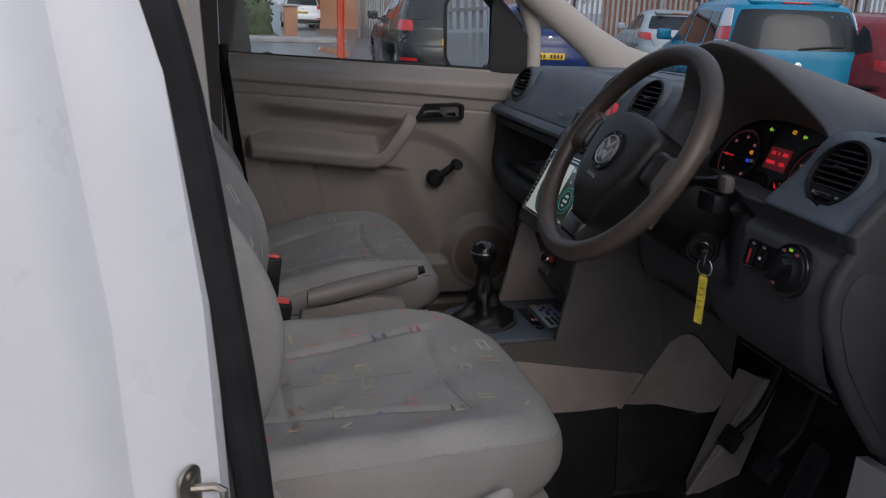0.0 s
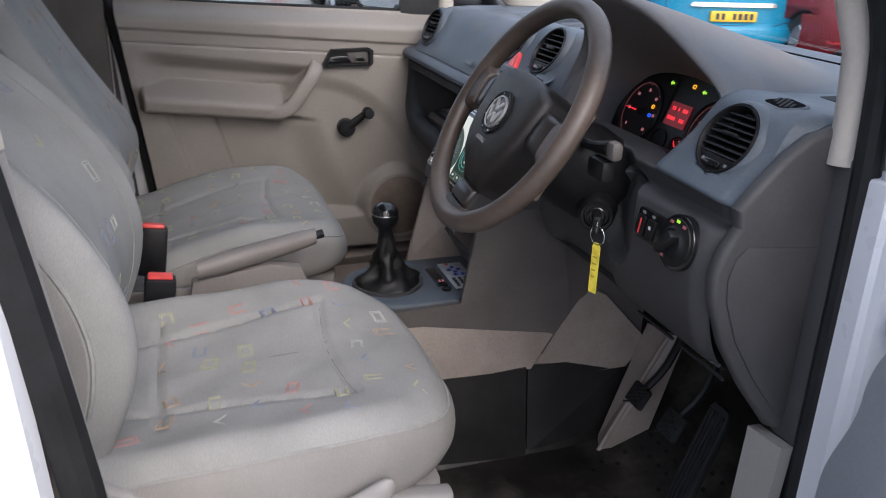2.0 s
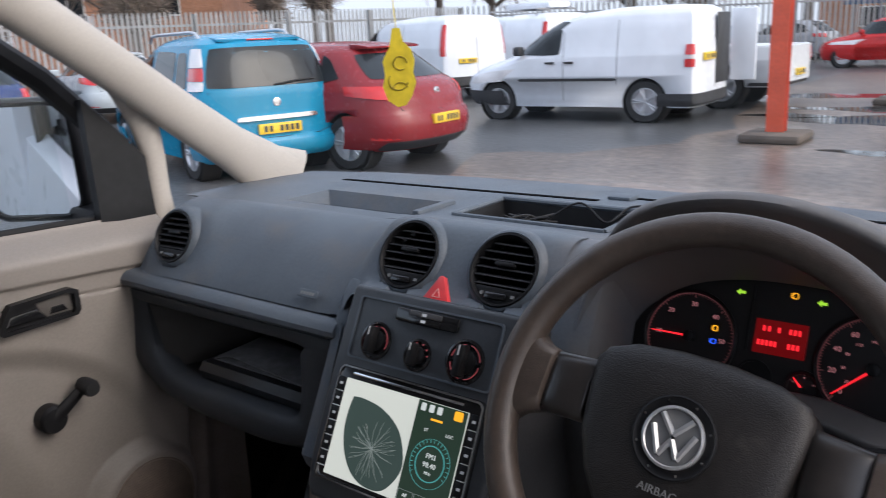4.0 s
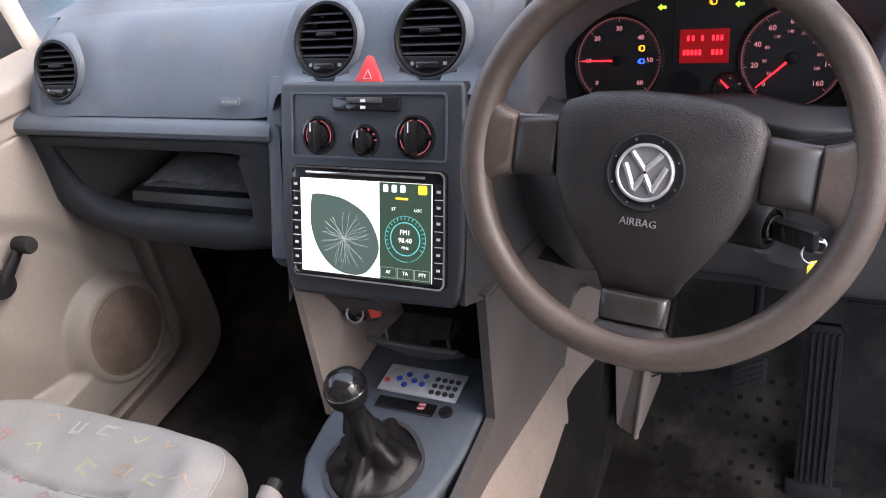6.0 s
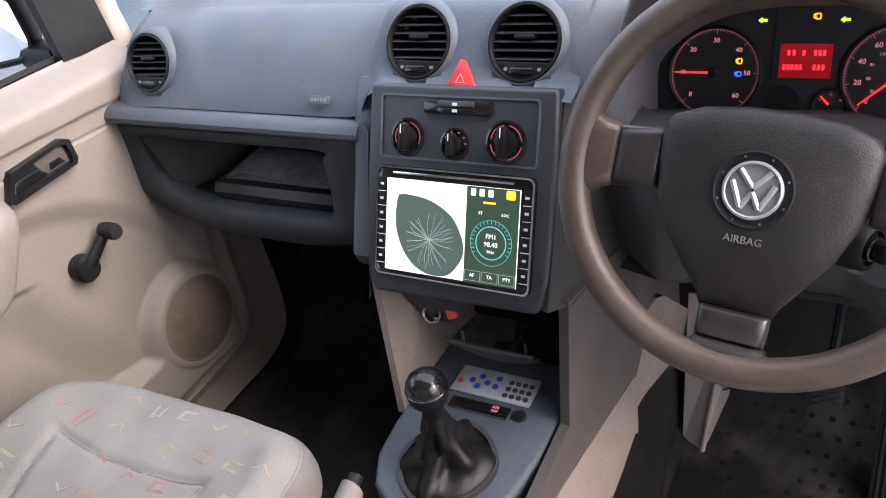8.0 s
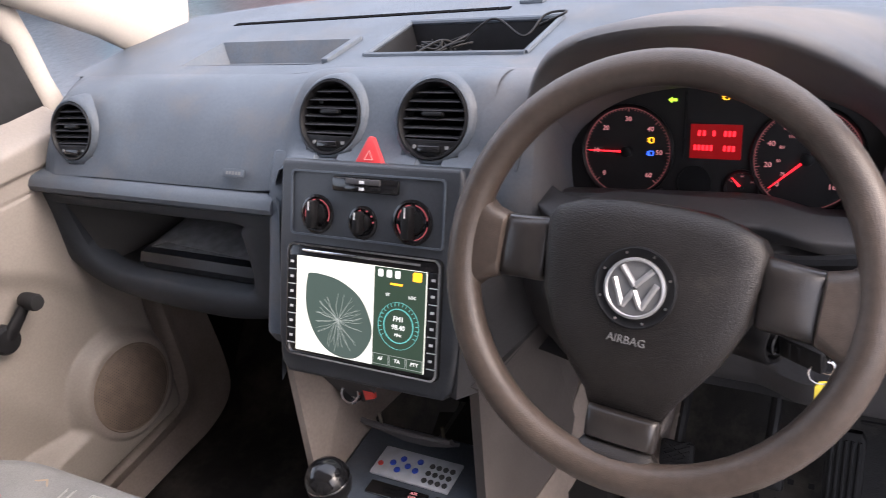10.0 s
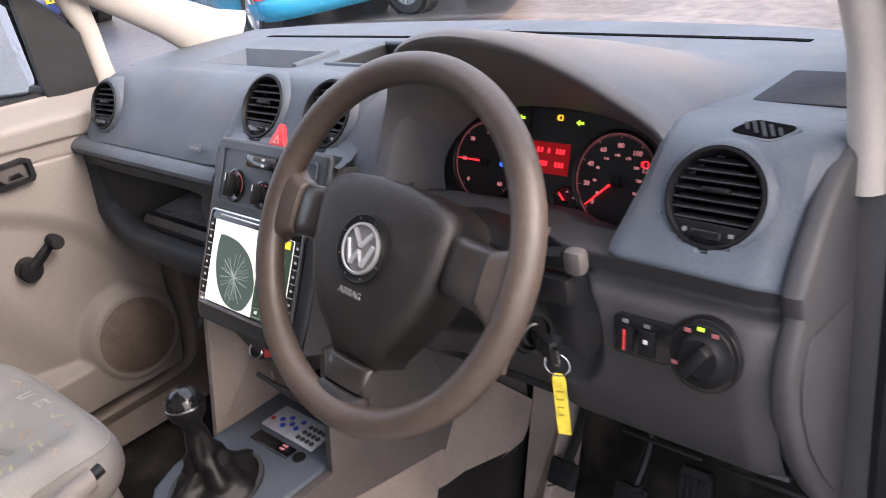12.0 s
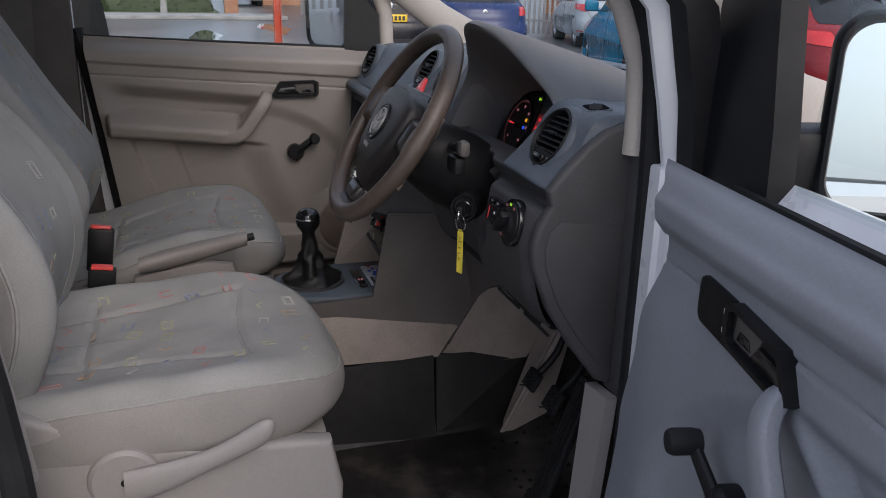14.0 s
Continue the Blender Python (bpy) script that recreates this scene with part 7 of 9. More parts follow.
setting("wall_bounce_rear", bm, M_BOUNCE, "added unseen pale wall behind the seats that bounces light forward", "wall")
bm = B()
rings = [[(x, y, 1.72 + 0.09 * (1 - (x / 0.82) ** 2) - 0.16 * ss(-0.5, -0.1, y)) for x in span(-0.74, 0.74, 12)] for y in (-1.85, -1.0, -0.5, -0.28)]
loft(bm, rings, False, False)
bmesh.ops.solidify(bm, geom=bm.faces[:], thickness=0.014)
setting("ceiling", bm, M_TRIM, "light headlining under the van roof", "ceiling")
bm = B()
rings = [[(x, y, 1.765 + 0.09 * (1 - (x / 0.82) ** 2) - 0.16 * ss(-0.5, -0.1, y)) for x in span(-0.76, 0.76, 12)] for y in (-1.87, -1.0, -0.5, -0.26)]
loft(bm, rings, False, False)
bmesh.ops.solidify(bm, geom=bm.faces[:], thickness=0.015)
setting("roof", bm, M_WHITE, "white painted van roof", "roof")
# unseen strips added so no light leaks in between walls and roof
for sx in (-1, 1):
    bm = B()
    plate(bm, [(sx * 0.70, -1.85, 1.70), (sx * 0.79, -1.85, 1.70), (sx * 0.79, -0.45, 1.70), (sx * 0.70, -0.35, 1.68)][::-1], 0.08)
    setting("roof_rail", bm, M_WHITE, "added unseen roof edge that closes a light gap above the door", "roof")
bm = B()
rings = []
for t in span(0, 1, 8):
    rings.append([(x * (0.735 - 0.09 * t), 0.45 + 0.13 * (1 - x * x) - (0.70 + 0.06 * (1 - x * x)) * t, 1.205 + 0.47 * t ** 0.92) for x in span(-1, 1, 12)])
loft(bm, rings, False, False)
ws = setting("window_windscreen", bm, GLASS, "clear curved windscreen", "window")
ws.visible_shadow = False
bm = B()
rings = []
for y, z in ((0.50, 1.16), (0.75, 1.10), (1.05, 1.0), (1.25, 0.90), (1.33, 0.75), (1.35, 0.35)):
    rings.append([(x, y - 0.25 * (x / 0.85) ** 2 * ss(0.5, 1.3, y), z - 0.05 * (x / 0.85) ** 2) for x in span(-0.85, 0.85, 10)])
loft(bm, rings, False, False)
setting("bonnet", bm, M_WHITE, "white bonnet and nose of the van", "bonnet")
for sx in (-1, 1):
    bm = B()
    plate(bm, [(sx * 0.86, 0.13, 0.36), (sx * 0.86, 1.15, 0.36), (sx * 0.84, 1.10, 0.95), (sx * 0.84, 0.50, 1.12), (sx * 0.86, 0.13, 1.12)], 0.03)
    setting("wing", bm, M_WHITE, "white front wing of the van", "wing")

# ---- outside ----
M_ASPHALT = mat("wet asphalt", (0.060, 0.061, 0.062), 0.33, spec=0.6, bump=(45, 0.5), grain=(25, 0.4), stain=(0.35, 0.55))
M_KERB = mat("concrete kerb", (0.30, 0.29, 0.28), 0.8, bump=(80, 0.4), stain=(2, 0.25))
M_TYRE = mat("tyre rubber", (0.018, 0.018, 0.018), 0.8, bump=(120, 0.3))
M_RIM = mat("alloy rim", (0.55, 0.56, 0.58), 0.35, 0.7, bump=(50, 0.03))
M_CARGLASS = mat("tinted car glass", (0.020, 0.024, 0.027), 0.02, bump=(5, 0.0), grain=(3, 0.2), stain=(1.5, 0.3), spec=0.26)
M_PLASTICOUT = mat("bumper plastic", (0.03, 0.03, 0.032), 0.55, bump=(300, 0.15))
M_REDLAMP = mat("red lamp lens", (0.55, 0.02, 0.02), 0.15, bump=(200, 0.05), coat=0.5)
M_WHITELAMP = mat("clear lamp lens", (0.7, 0.68, 0.68), 0.15, bump=(200, 0.05), coat=0.5)
M_PLATE = mat("yellow number plate", (0.78, 0.52, 0.03), 0.4, bump=(100, 0.02))
M_ORANGE = mat("orange painted steel", (0.62, 0.095, 0.045), 0.45, bump=(60, 0.1), grain=(30, 0.1), stain=(2, 0.15))
M_GALV = mat("galvanised steel", (0.27, 0.275, 0.28), 0.55, 0.4, bump=(60, 0.1), rand=0.12)
M_BRICK = mat("brick", (0.40, 0.19, 0.11), 0.85, bump=(40, 0.4), grain=(14, 0.25), stain=(0.7, 0.15))
M_ROOFTILE = mat("roof tiles", (0.30, 0.14, 0.09), 0.85, bump=(20, 0.5), grain=(9, 0.3), stain=(0.8, 0.2))
M_BARK = mat("bark", (0.10, 0.08, 0.065), 0.9, bump=(30, 0.6), stain=(2, 0.3))
M_LEAF = mat("evergreen leaf", (0.045, 0.075, 0.025), 0.6, bump=(60, 0.2), grain=(6, 0.4), stain=(1.2, 0.35))
M_TWIG = mat("bare twigs", (0.20, 0.155, 0.125), 0.9, bump=(40, 0.3), grain=(5, 0.3), stain=(0.8, 0.3))
M_WALLW = mat("painted render", (0.62, 0.60, 0.56), 0.8, bump=(50, 0.2), stain=(0.6, 0.15))
M_GRASS = mat("grass verge", (0.07, 0.085, 0.035), 0.9, bump=(60, 0.8), grain=(12, 0.4), stain=(1, 0.3))
M_GARAGE = mat("blue garage door", (0.05, 0.10, 0.20), 0.5, bump=(20, 0.2))


def paint(name, c):
    return mat(name, c, 0.25, 0.0, bump=(20, 0.008), grain=(8, 0.03), stain=(1.2, 0.10), coat=0.12, spec=0.35)


bm = B()
bmesh.ops.create_grid(bm, x_segments=1, y_segments=1, size=500)
solo("ground", bm, M_ASPHALT, "wet dark asphalt yard with puddles", "ground", "structure")
M_GRAVEL = mat("wet gravelled asphalt", (0.128, 0.098, 0.078), 0.36, bump=(13, 0.9), grain=(7, 0.45), stain=(0.6, 0.45), dust=(1.4, 0.5, (0.06, 0.048, 0.040), 0.6))
bm = B()
prism(bm, [(-5.4, 7.7), (-4.9, 8.1), (-4.3, 8.1), (-3.8, 8.9), (-3.4, 9.4), (-3.5, 10.2), (-3.2, 11.1), (-3.7, 12.4), (-4.0, 14.5), (-4.6, 19), (-4.5, 24), (4, 28), (14, 20), (14, 2), (2, 2), (-3, 2.5), (-4.6, 6.0), (-5.1, 7.0)], "z", -0.012, 0.0025)
solo("ground_gravel", bm, M_GRAVEL, "wet brown gravelly surface of the yard", "ground", "structure")
M_WATER = mat("puddle water", (0.03, 0.032, 0.035), 0.04, bump=(6, 0.02), grain=(2, 0.1), stain=(0.5, 0.2))
for cx, cy, rx, ry in ((-19, 0.2, 2.4, 0.35), (-15.5, -1.6, 2.2, 0.25), (-22.5, 2.2, 2.5, 0.35), (-1.2, 12.5, 1.6, 0.7), (0.5, 16.5, 2.5, 0.8), (-2.6, 16.8, 1.8, 0.6), (-0.9, 9.3, 0.7, 0.22), (0.4, 11.0, 1.1, 0.4), (-1.6, 14.2, 1.5, 0.5), (-3.0, 13.0, 0.7, 0.3), (-11.5, -0.8, 1.6, 0.35)):
    bm = B()
    prism(bm, [(cx + rx * math.cos(a) * (1 + 0.2 * math.sin(3 * a + cx)), cy + ry * math.sin(a) * (1 + 0.25 * math.sin(4 * a + cy))) for a in [2 * math.pi * i / 36 for i in range(36)]], "z", -0.01, 0.004)
    solo("puddle", bm, M_WATER, "shallow rain puddle on the asphalt", "puddle", "structure")
bm = B()
box(bm, (-29.6, -30, 0.0), (-27.2, 3.2, 0.11), 0.02)
solo("pavement", bm, M_KERB, "grey concrete pavement across the road", "pavement", "structure")
bm = B()
box(bm, (-27.2, -30, 0.0), (-27.05, 3.2, 0.13), 0.02)
solo("kerb", bm, M_KERB, "pale concrete kerb edge", "kerb", "structure")


def road_wheel(parent, m, r, w):
    """A wheel whose axle is the local y axis of m; its outer side is +y."""
    k = m @ Matrix.Rotation(radians(-90), 4, "X")
    bm = B()
    lathe(bm, [(r * 0.66, -w), (r * 0.94, -w), (r, -w * 0.8), (r, w * 0.75), (r * 0.95, w), (r * 0.68, w), (r * 0.64, w * 0.8)], k, 36, False)
    ty = part("wheel", bm, M_TYRE, parent)
    bm = B()
    lathe(bm, [(r * 0.68, w * 0.9), (r * 0.64, w * 0.98), (r * 0.60, w * 0.7), (r * 0.58, w * 0.3), (0.02, w * 0.25)], k, 36, False)
    lathe(bm, [(r * 0.14, w * 0.2), (r * 0.13, w * 0.9), (0.01, w * 0.92)], k, 16, False)
    for i in range(5):
        a = 2 * math.pi * i / 5
        for off in (-0.13, 0.13):
            tube(bm, [k @ Vector((r * 0.10 * math.cos(a), r * 0.10 * math.sin(a), w * 0.85)), k @ Vector((r * 0.63 * math.cos(a + off), r * 0.63 * math.sin(a + off), w * 0.88))], r * 0.045, 6)
    part("rim", bm, M_RIM, ty)
    return ty


class Shell:
    """The skin of a vehicle: at each height a plan outline with rounded ends; rear at x = 0, nose at x = L."""

    def __init__(self, st):
        self.st = st

    def ends(self, z):
        st = self.st
        x0, x1, w = tab(st["back"], z), tab(st["front"], z), tab(st["width"], z)
        h = (x1 - x0) * 0.5
        return x0, x1, w, min(st["rd"], h), min(st["fd"], h)

    def rear(self, s, z, off=0.0):
        """s runs -1 to 1 round the tail, and on along the sides in metres."""
        x0, x1, w, d, f = self.ends(z)
        n = self.st["rn"]
        if abs(s) > 1:
            return Vector((x0 + d + abs(s) - 1, math.copysign(w + off, s), z))
        a = abs(s) * math.pi / 2
        return Vector((x0 + d - (d + off) * math.cos(a) ** (2 / n), math.copysign((w + off) * math.sin(a) ** (2 / n), s), z))

    def nose(self, s, z, off=0.0):
        x0, x1, w, d, f = self.ends(z)
        n = self.st["fn"]
        if abs(s) > 1:
            return Vector((x1 - f - abs(s) + 1, math.copysign(w + off, s), z))
        a = abs(s) * math.pi / 2
        return Vector((x1 - f + (f + off) * math.cos(a) ** (2 / n), math.copysign((w + off) * math.sin(a) ** (2 / n), s), z))

    def side(self, x, z, sg, off=0.0):
        x0, x1, w, d, f = self.ends(z)
        y = w
        if x < x0 + d:
            y = w * max(0.0, 1 - min(1, (x0 + d - x) / d) ** self.st["rn"]) ** (1 / self.st["rn"])
        if x > x1 - f:
            y = w * max(0.0, 1 - min(1, (x - x1 + f) / f) ** self.st["fn"]) ** (1 / self.st["fn"])
        return Vector((x, sg * (y + off), z))

    def patch(self, bm, m, fn, q, off, nu=10, nv=6, soft=0.05, deep=0.02):
        """A curved piece on the skin, between four corners given in the skin's own coordinates, with a rim turned inward."""
        us, vs = span(-1, 1, nu), span(-1, 1, nv)

        def at(u, v, o):
            a, b_ = u * (1 - soft * v ** 4), v * (1 - soft * 1.3 * u ** 4)
            a, b_ = (a + 1) / 2, (b_ + 1) / 2
            p = [q[0][i] * (1 - a) * (1 - b_) + q[1][i] * a * (1 - b_) + q[2][i] * a * b_ + q[3][i] * (1 - a) * b_ for i in (0, 1)]
            return m @ fn(p[0], p[1], o)
        top = [[bm.verts.new(at(u, v, off)) for v in vs] for u in us]
        for i in range(nu - 1):
            for j in range(nv - 1):
                bm.faces.new((top[i][j], top[i + 1][j], top[i + 1][j + 1], top[i][j + 1]))
        loop = [(i, 0) for i in range(nu)] + [(nu - 1, j) for j in range(1, nv)] + [(i, nv - 1) for i in range(nu - 2, -1, -1)] + [(0, j) for j in range(nv - 2, 0, -1)]
        low = [bm.verts.new(at(us[i], vs[j], off - deep)) for i, j in loop]
        k = len(loop)
        for i in range(k):
            (a, b_), (c, d) = loop[i], loop[(i + 1) % k]
            bm.faces.new((top[a][b_], low[i], low[(i + 1) % k], top[c][d]))
        bmesh.ops.recalc_face_normals(bm, faces=bm.faces)


def car(name, at, heading, paintwork, label, cat, st):
    """A parked vehicle from its style: tables of the tail, nose and half width by height, and its fittings."""
    m = Matrix.Translation((at[0], at[1], 0)) @ Matrix.Rotation(radians(heading), 4, "Z")
    c = thing(name, (at[0], at[1], 0), label, cat, "parked vehicles")
    k = Shell(st)
    fa, ra, r = st["front_axle"], st["rear_axle"], st["tyre"]
    keys = sorted({z for t in ("back", "front", "width") for z, _ in st[t]})
    zs = []
    for a, b_ in zip(keys, keys[1:]):
        zs += [a] + ([(a + b_) / 2] if b_ - a > 0.06 else [])
    zs.append(keys[-1])
    rings = []
    for z in zs:
        rings.append([m @ k.rear(s, z) for s in span(1, -1, 17)] + [m @ k.nose(s, z) for s in span(-1, 1, 17)])
    bm = B()
    loft(bm, rings)
    bmesh.ops.recalc_face_normals(bm, faces=bm.faces)
    body = part("body", bm, paintwork, c, sharp=0.45)
    # the wheel housings are cut out of the body
    hw = tab(st["width"], r)
    bm = B()
    for x in (fa, ra):
        for sg in (-1, 1):
            w = m @ Matrix.Translation((x, sg * (hw - 0.02), r)) @ Matrix.Rotation(radians(90), 4, "X")
            bmesh.ops.create_cone(bm, cap_ends=True, segments=28, radius1=r + 0.045, radius2=r + 0.045, depth=0.5, matrix=w)
    bmesh.ops.translate(bm, verts=bm.verts, vec=-ORIGIN[c])
    cut = ob_from("cutter", bm, paintwork)
    cut.parent = c
    mod = body.modifiers.new("housings", "BOOLEAN")
    mod.operation, mod.object, mod.solver = "DIFFERENCE", cut, "EXACT"
    bpy.context.view_layer.update()
    done = bpy.data.meshes.new_from_object(body.evaluated_get(bpy.context.evaluated_depsgraph_get()))
    body.modifiers.clear()
    body.data = done
    bpy.data.objects.remove(cut)
    for x, sg in ((fa, -1), (fa, 1), (ra, -1), (ra, 1)):
        bm = B()
        w = m @ Matrix.Translation((x, sg * (hw - 0.13), r)) @ Matrix.Rotation(radians(-90 * sg), 4, "X")
        lathe(bm, [(0.02, -0.13), (r + 0.040, -0.13), (r + 0.040, 0.10), (r + 0.034, 0.10), (r + 0.034, -0.12), (0.02, -0.12)], w, 28, False)
        part("arch_liner", bm, M_TYRE, c)
        road_wheel(c, m @ Matrix.Translation((x, sg * (hw - 0.13), r)) @ Matrix.Rotation(0 if sg > 0 else math.pi, 4, "Z"), r, 0.105)

    def skin(nm, fn, q, off, material, parent=None, **kw):
        bm = B()
        k.patch(bm, m, fn, q, off, **kw)
        return part(nm, bm, material, parent or c)

    def seam(fn, pts, nm="panel_gap"):
        bm = B()
        tube(bm, [m @ fn(p[0], p[1], 0.0005) for p in pts], 0.005, 5)
        part(nm, bm, M_TYRE, c)

    for sg in (-1, 1):
        def flank(x, z, o, sg=sg):
            return k.side(x, z, sg, o)
        for q in st["side"]:
            skin("side_window", flank, q, 0.006, M_CARGLASS)
        for x, z0, z1 in st.get("doors", ()):
            seam(flank, [(x, z) for z in span(z0, z1, 8)], "door_gap")
        for x, z in st.get("handles", ()):
            skin("door_handle", flank, ((x, z - 0.02), (x + 0.17, z - 0.015), (x + 0.17, z + 0.015), (x, z + 0.02)), 0.028, st.get("handle_mat", paintwork), nu=5, nv=3, deep=0.03)
        if st.get("strip"):
            z = st["strip"]
            skin("rub_strip", flank, ((ra + 0.45, z), (fa - 0.42, z), (fa - 0.42, z + 0.045), (ra + 0.45, z + 0.045)), 0.014, M_PLASTICOUT, nv=3)
        for q, mm in st["lamp"]:
            skin("tail_lamp", k.rear, [(sg * a, z) for a, z in q], 0.012, mm, soft=0.03)
        if "head" in st:
            skin("headlamp", k.nose, [(sg * a, z) for a, z in st["head"]], 0.008, M_WHITELAMP)
        mx, mz = st["mirror"]
        p = k.side(mx, mz, sg)
        bm = B()
        box(bm, (mx - 0.05, p.y + sg * 0.03, mz - 0.01), (mx + 0.09, p.y + sg * 0.22, mz + 0.14), 0.035, m, 3)
        tube(bm, [m @ p, m @ (p + Vector((0.02, sg * 0.08, 0.03)))], 0.025, 8)
        part("door_mirror", bm, paintwork if st.get("mirror_paint", True) else M_PLASTICOUT, c)
        if "rails" in st:
            xa, xb, zr, yr = st["rails"]
            bm = B()
            tube(bm, [m @ Vector(v) for v in ((xa, sg * yr, zr - 0.03), (xa + 0.12, sg * yr, zr + 0.045), (xa + 0.3, sg * yr, zr + 0.06), (xb - 0.3, sg * yr, zr + 0.06), (xb - 0.1, sg * yr, zr + 0.045), (xb, sg * yr, zr - 0.03))], 0.02, 8)
            part("roof_rail", bm, M_RIM, c)
    if "rear_glass" in st:
        skin("rear_window", k.rear, st["rear_glass"], 0.006, M_CARGLASS, nu=16)
    if "screen" in st:
        skin("windscreen", k.nose, st["screen"], 0.006, M_CARGLASS, nu=16)
    zl = st["width"][0][0]
    bw, bz = st["bumper"]
    skin("rear_bumper", k.rear, ((-bw, zl + 0.02), (bw, zl + 0.02), (bw, bz), (-bw, bz)), 0.016, st.get("bumper_mat", paintwork), nu=24, soft=0.02)
    if "skirt" in st:
        skin("bumper_skirt", k.rear, ((-0.8, zl + 0.01), (0.8, zl + 0.01), (0.72, st["skirt"]), (-0.72, st["skirt"])), 0.022, M_PLASTICOUT, nu=16)
    skin("front_bumper", k.nose, ((-1.05, zl + 0.02), (1.05, zl + 0.02), (1.05, bz + 0.05), (-1.05, bz + 0.05)), 0.016, st.get("bumper_mat", paintwork), nu=24, soft=0.02)
    for pts in st.get("tailgate", ()):
        seam(k.rear, pts)
    py, pz = st["plate"]
    px = k.rear(0, pz + 0.05, 0.02).x
    px = min(px, k.rear(0.15, pz + 0.05, 0.02).x) - 0.004
    bm = B()
    box(bm, (px - 0.012, py - 0.26, pz), (px + 0.03, py + 0.26, pz + 0.112), 0.005, m)
    pt = part("number_plate", bm, M_PLATE, c)
    for i in range(7):
        if i != 4:
            bm = B()
            box(bm, (px - 0.015, py - 0.22 + i * 0.064, pz + 0.022), (px - 0.010, py - 0.18 + i * 0.064, pz + 0.088), 0, m)
            part("plate_bar", bm, M_INK, pt)
    if "badge" in st:
        z = st["badge"]
        p = k.rear(0, z)
        bm = B()
        lathe(bm, [(0.05, 0.0), (0.048, 0.012), (0.034, 0.016), (0.030, 0.008), (0.014, 0.010)], m @ Matrix.Translation((p.x + 0.004, 0, z)) @ Matrix.Rotation(radians(-90), 4, "Y"), 20)
        part("badge", bm, M_CHROME, c)
    if "bar" in st:
        z = st["bar"]
        skin("boot_handle", k.rear, ((-0.28, z), (0.28, z), (0.26, z + 0.05), (-0.26, z + 0.05)), 0.03, M_CHROME, deep=0.04)
    if "spoiler" in st:
        z, x = st["spoiler"]
        bm = B()
        prism(bm, [(x - 0.045, z - 0.012), (x - 0.05, z + 0.010), (x + 0.05, z + 0.030), (x + 0.24, z + 0.048), (x + 0.24, z - 0.02)], "y", -0.50, 0.50, 0.010, m, 2)
        part("spoiler", bm, paintwork, c)
        bm = B()
        box(bm, (x - 0.058, -0.16, z - 0.008), (x - 0.03, 0.16, z + 0.010), 0.004, m)
        part("brake_lamp", bm, M_REDLAMP, c)
    if "wiper" in st:
        z = st["wiper"]
        bm = B()
        tube(bm, [m @ k.rear(0.0, z, 0.02), m @ k.rear(-0.12, z + 0.03, 0.025), m @ k.rear(-0.33, z + 0.04, 0.022)], 0.010, 6)
        part("wiper", bm, M_TYRE, c)
    return c, m


MPV = dict(front_axle=3.25, rear_axle=0.72, tyre=0.31, rd=0.34, rn=2.9, fd=0.9, fn=2.5,
           back=[(0.22, 0.10), (0.29, 0.02), (0.40, 0.0), (0.445, 0.02), (0.49, 0.055), (0.95, 0.085), (1.05, 0.11), (1.40, 0.24), (1.50, 0.31), (1.56, 0.46), (1.60, 0.7), (1.62, 1.1)],
           front=[(0.22, 3.98), (0.35, 4.05), (0.6, 4.08), (0.8, 3.98), (0.92, 3.62), (1.0, 3.3), (1.05, 3.15), (1.4, 2.7), (1.55, 2.3), (1.62, 1.7)],
           width=[(0.22, 0.80), (0.35, 0.855), (0.6, 0.865), (0.80, 0.862), (0.95, 0.845), (1.05, 0.815), (1.4, 0.72), (1.5, 0.68), (1.56, 0.60), (1.60, 0.48), (1.62, 0.3)],
           side=[((0.62, 1.03), (1.0, 1.03), (1.02, 1.42), (0.74, 1.42)), ((1.06, 1.03), (1.82, 1.03), (1.78, 1.45), (1.08, 1.43)), ((1.90, 1.03), (2.80, 1.03), (2.42, 1.42), (1.86, 1.45))],
           doors=((1.03, 0.55, 1.05), (1.86, 0.3, 1.05)), handles=((1.15, 0.92), (2.05, 0.92)),
           lamp=[(((0.72, 1.01), (1.10, 1.01), (1.10, 1.11), (0.71, 1.11)), M_WHITELAMP), (((0.71, 1.115), (1.10, 1.115), (1.08, 1.255), (0.72, 1.255)), M_REDLAMP), (((0.72, 1.26), (1.08, 1.26), (1.02, 1.46), (0.76, 1.46)), M_WHITELAMP), (((0.74, 0.47), (1.0, 0.47), (1.0, 0.58), (0.76, 0.58)), M_REDLAMP), (((0.66, 0.48), (0.73, 0.48), (0.75, 0.57), (0.68, 0.57)), M_WHITELAMP)],
           head=((0.45, 0.70), (1.0, 0.74), (1.02, 0.92), (0.5, 0.85)), mirror=(2.75, 1.03), rails=(0.75, 2.5, 1.58, 0.55), rear_glass=((-0.68, 1.03), (0.68, 1.03), (0.62, 1.46), (-0.62, 1.46)),
           screen=((-0.75, 1.06), (0.75, 1.06), (0.68, 1.48), (-0.68, 1.48)), bumper=(1.25, 0.425), tailgate=([(-0.62, 1.0), (-0.60, 0.8), (-0.57, 0.52), (-0.3, 0.47), (0, 0.465), (0.3, 0.47), (0.57, 0.52), (0.60, 0.8), (0.62, 1.0)],), plate=(0, 0.51), badge=0.85, bar=0.665, spoiler=(1.535, 0.42), wiper=1.04)
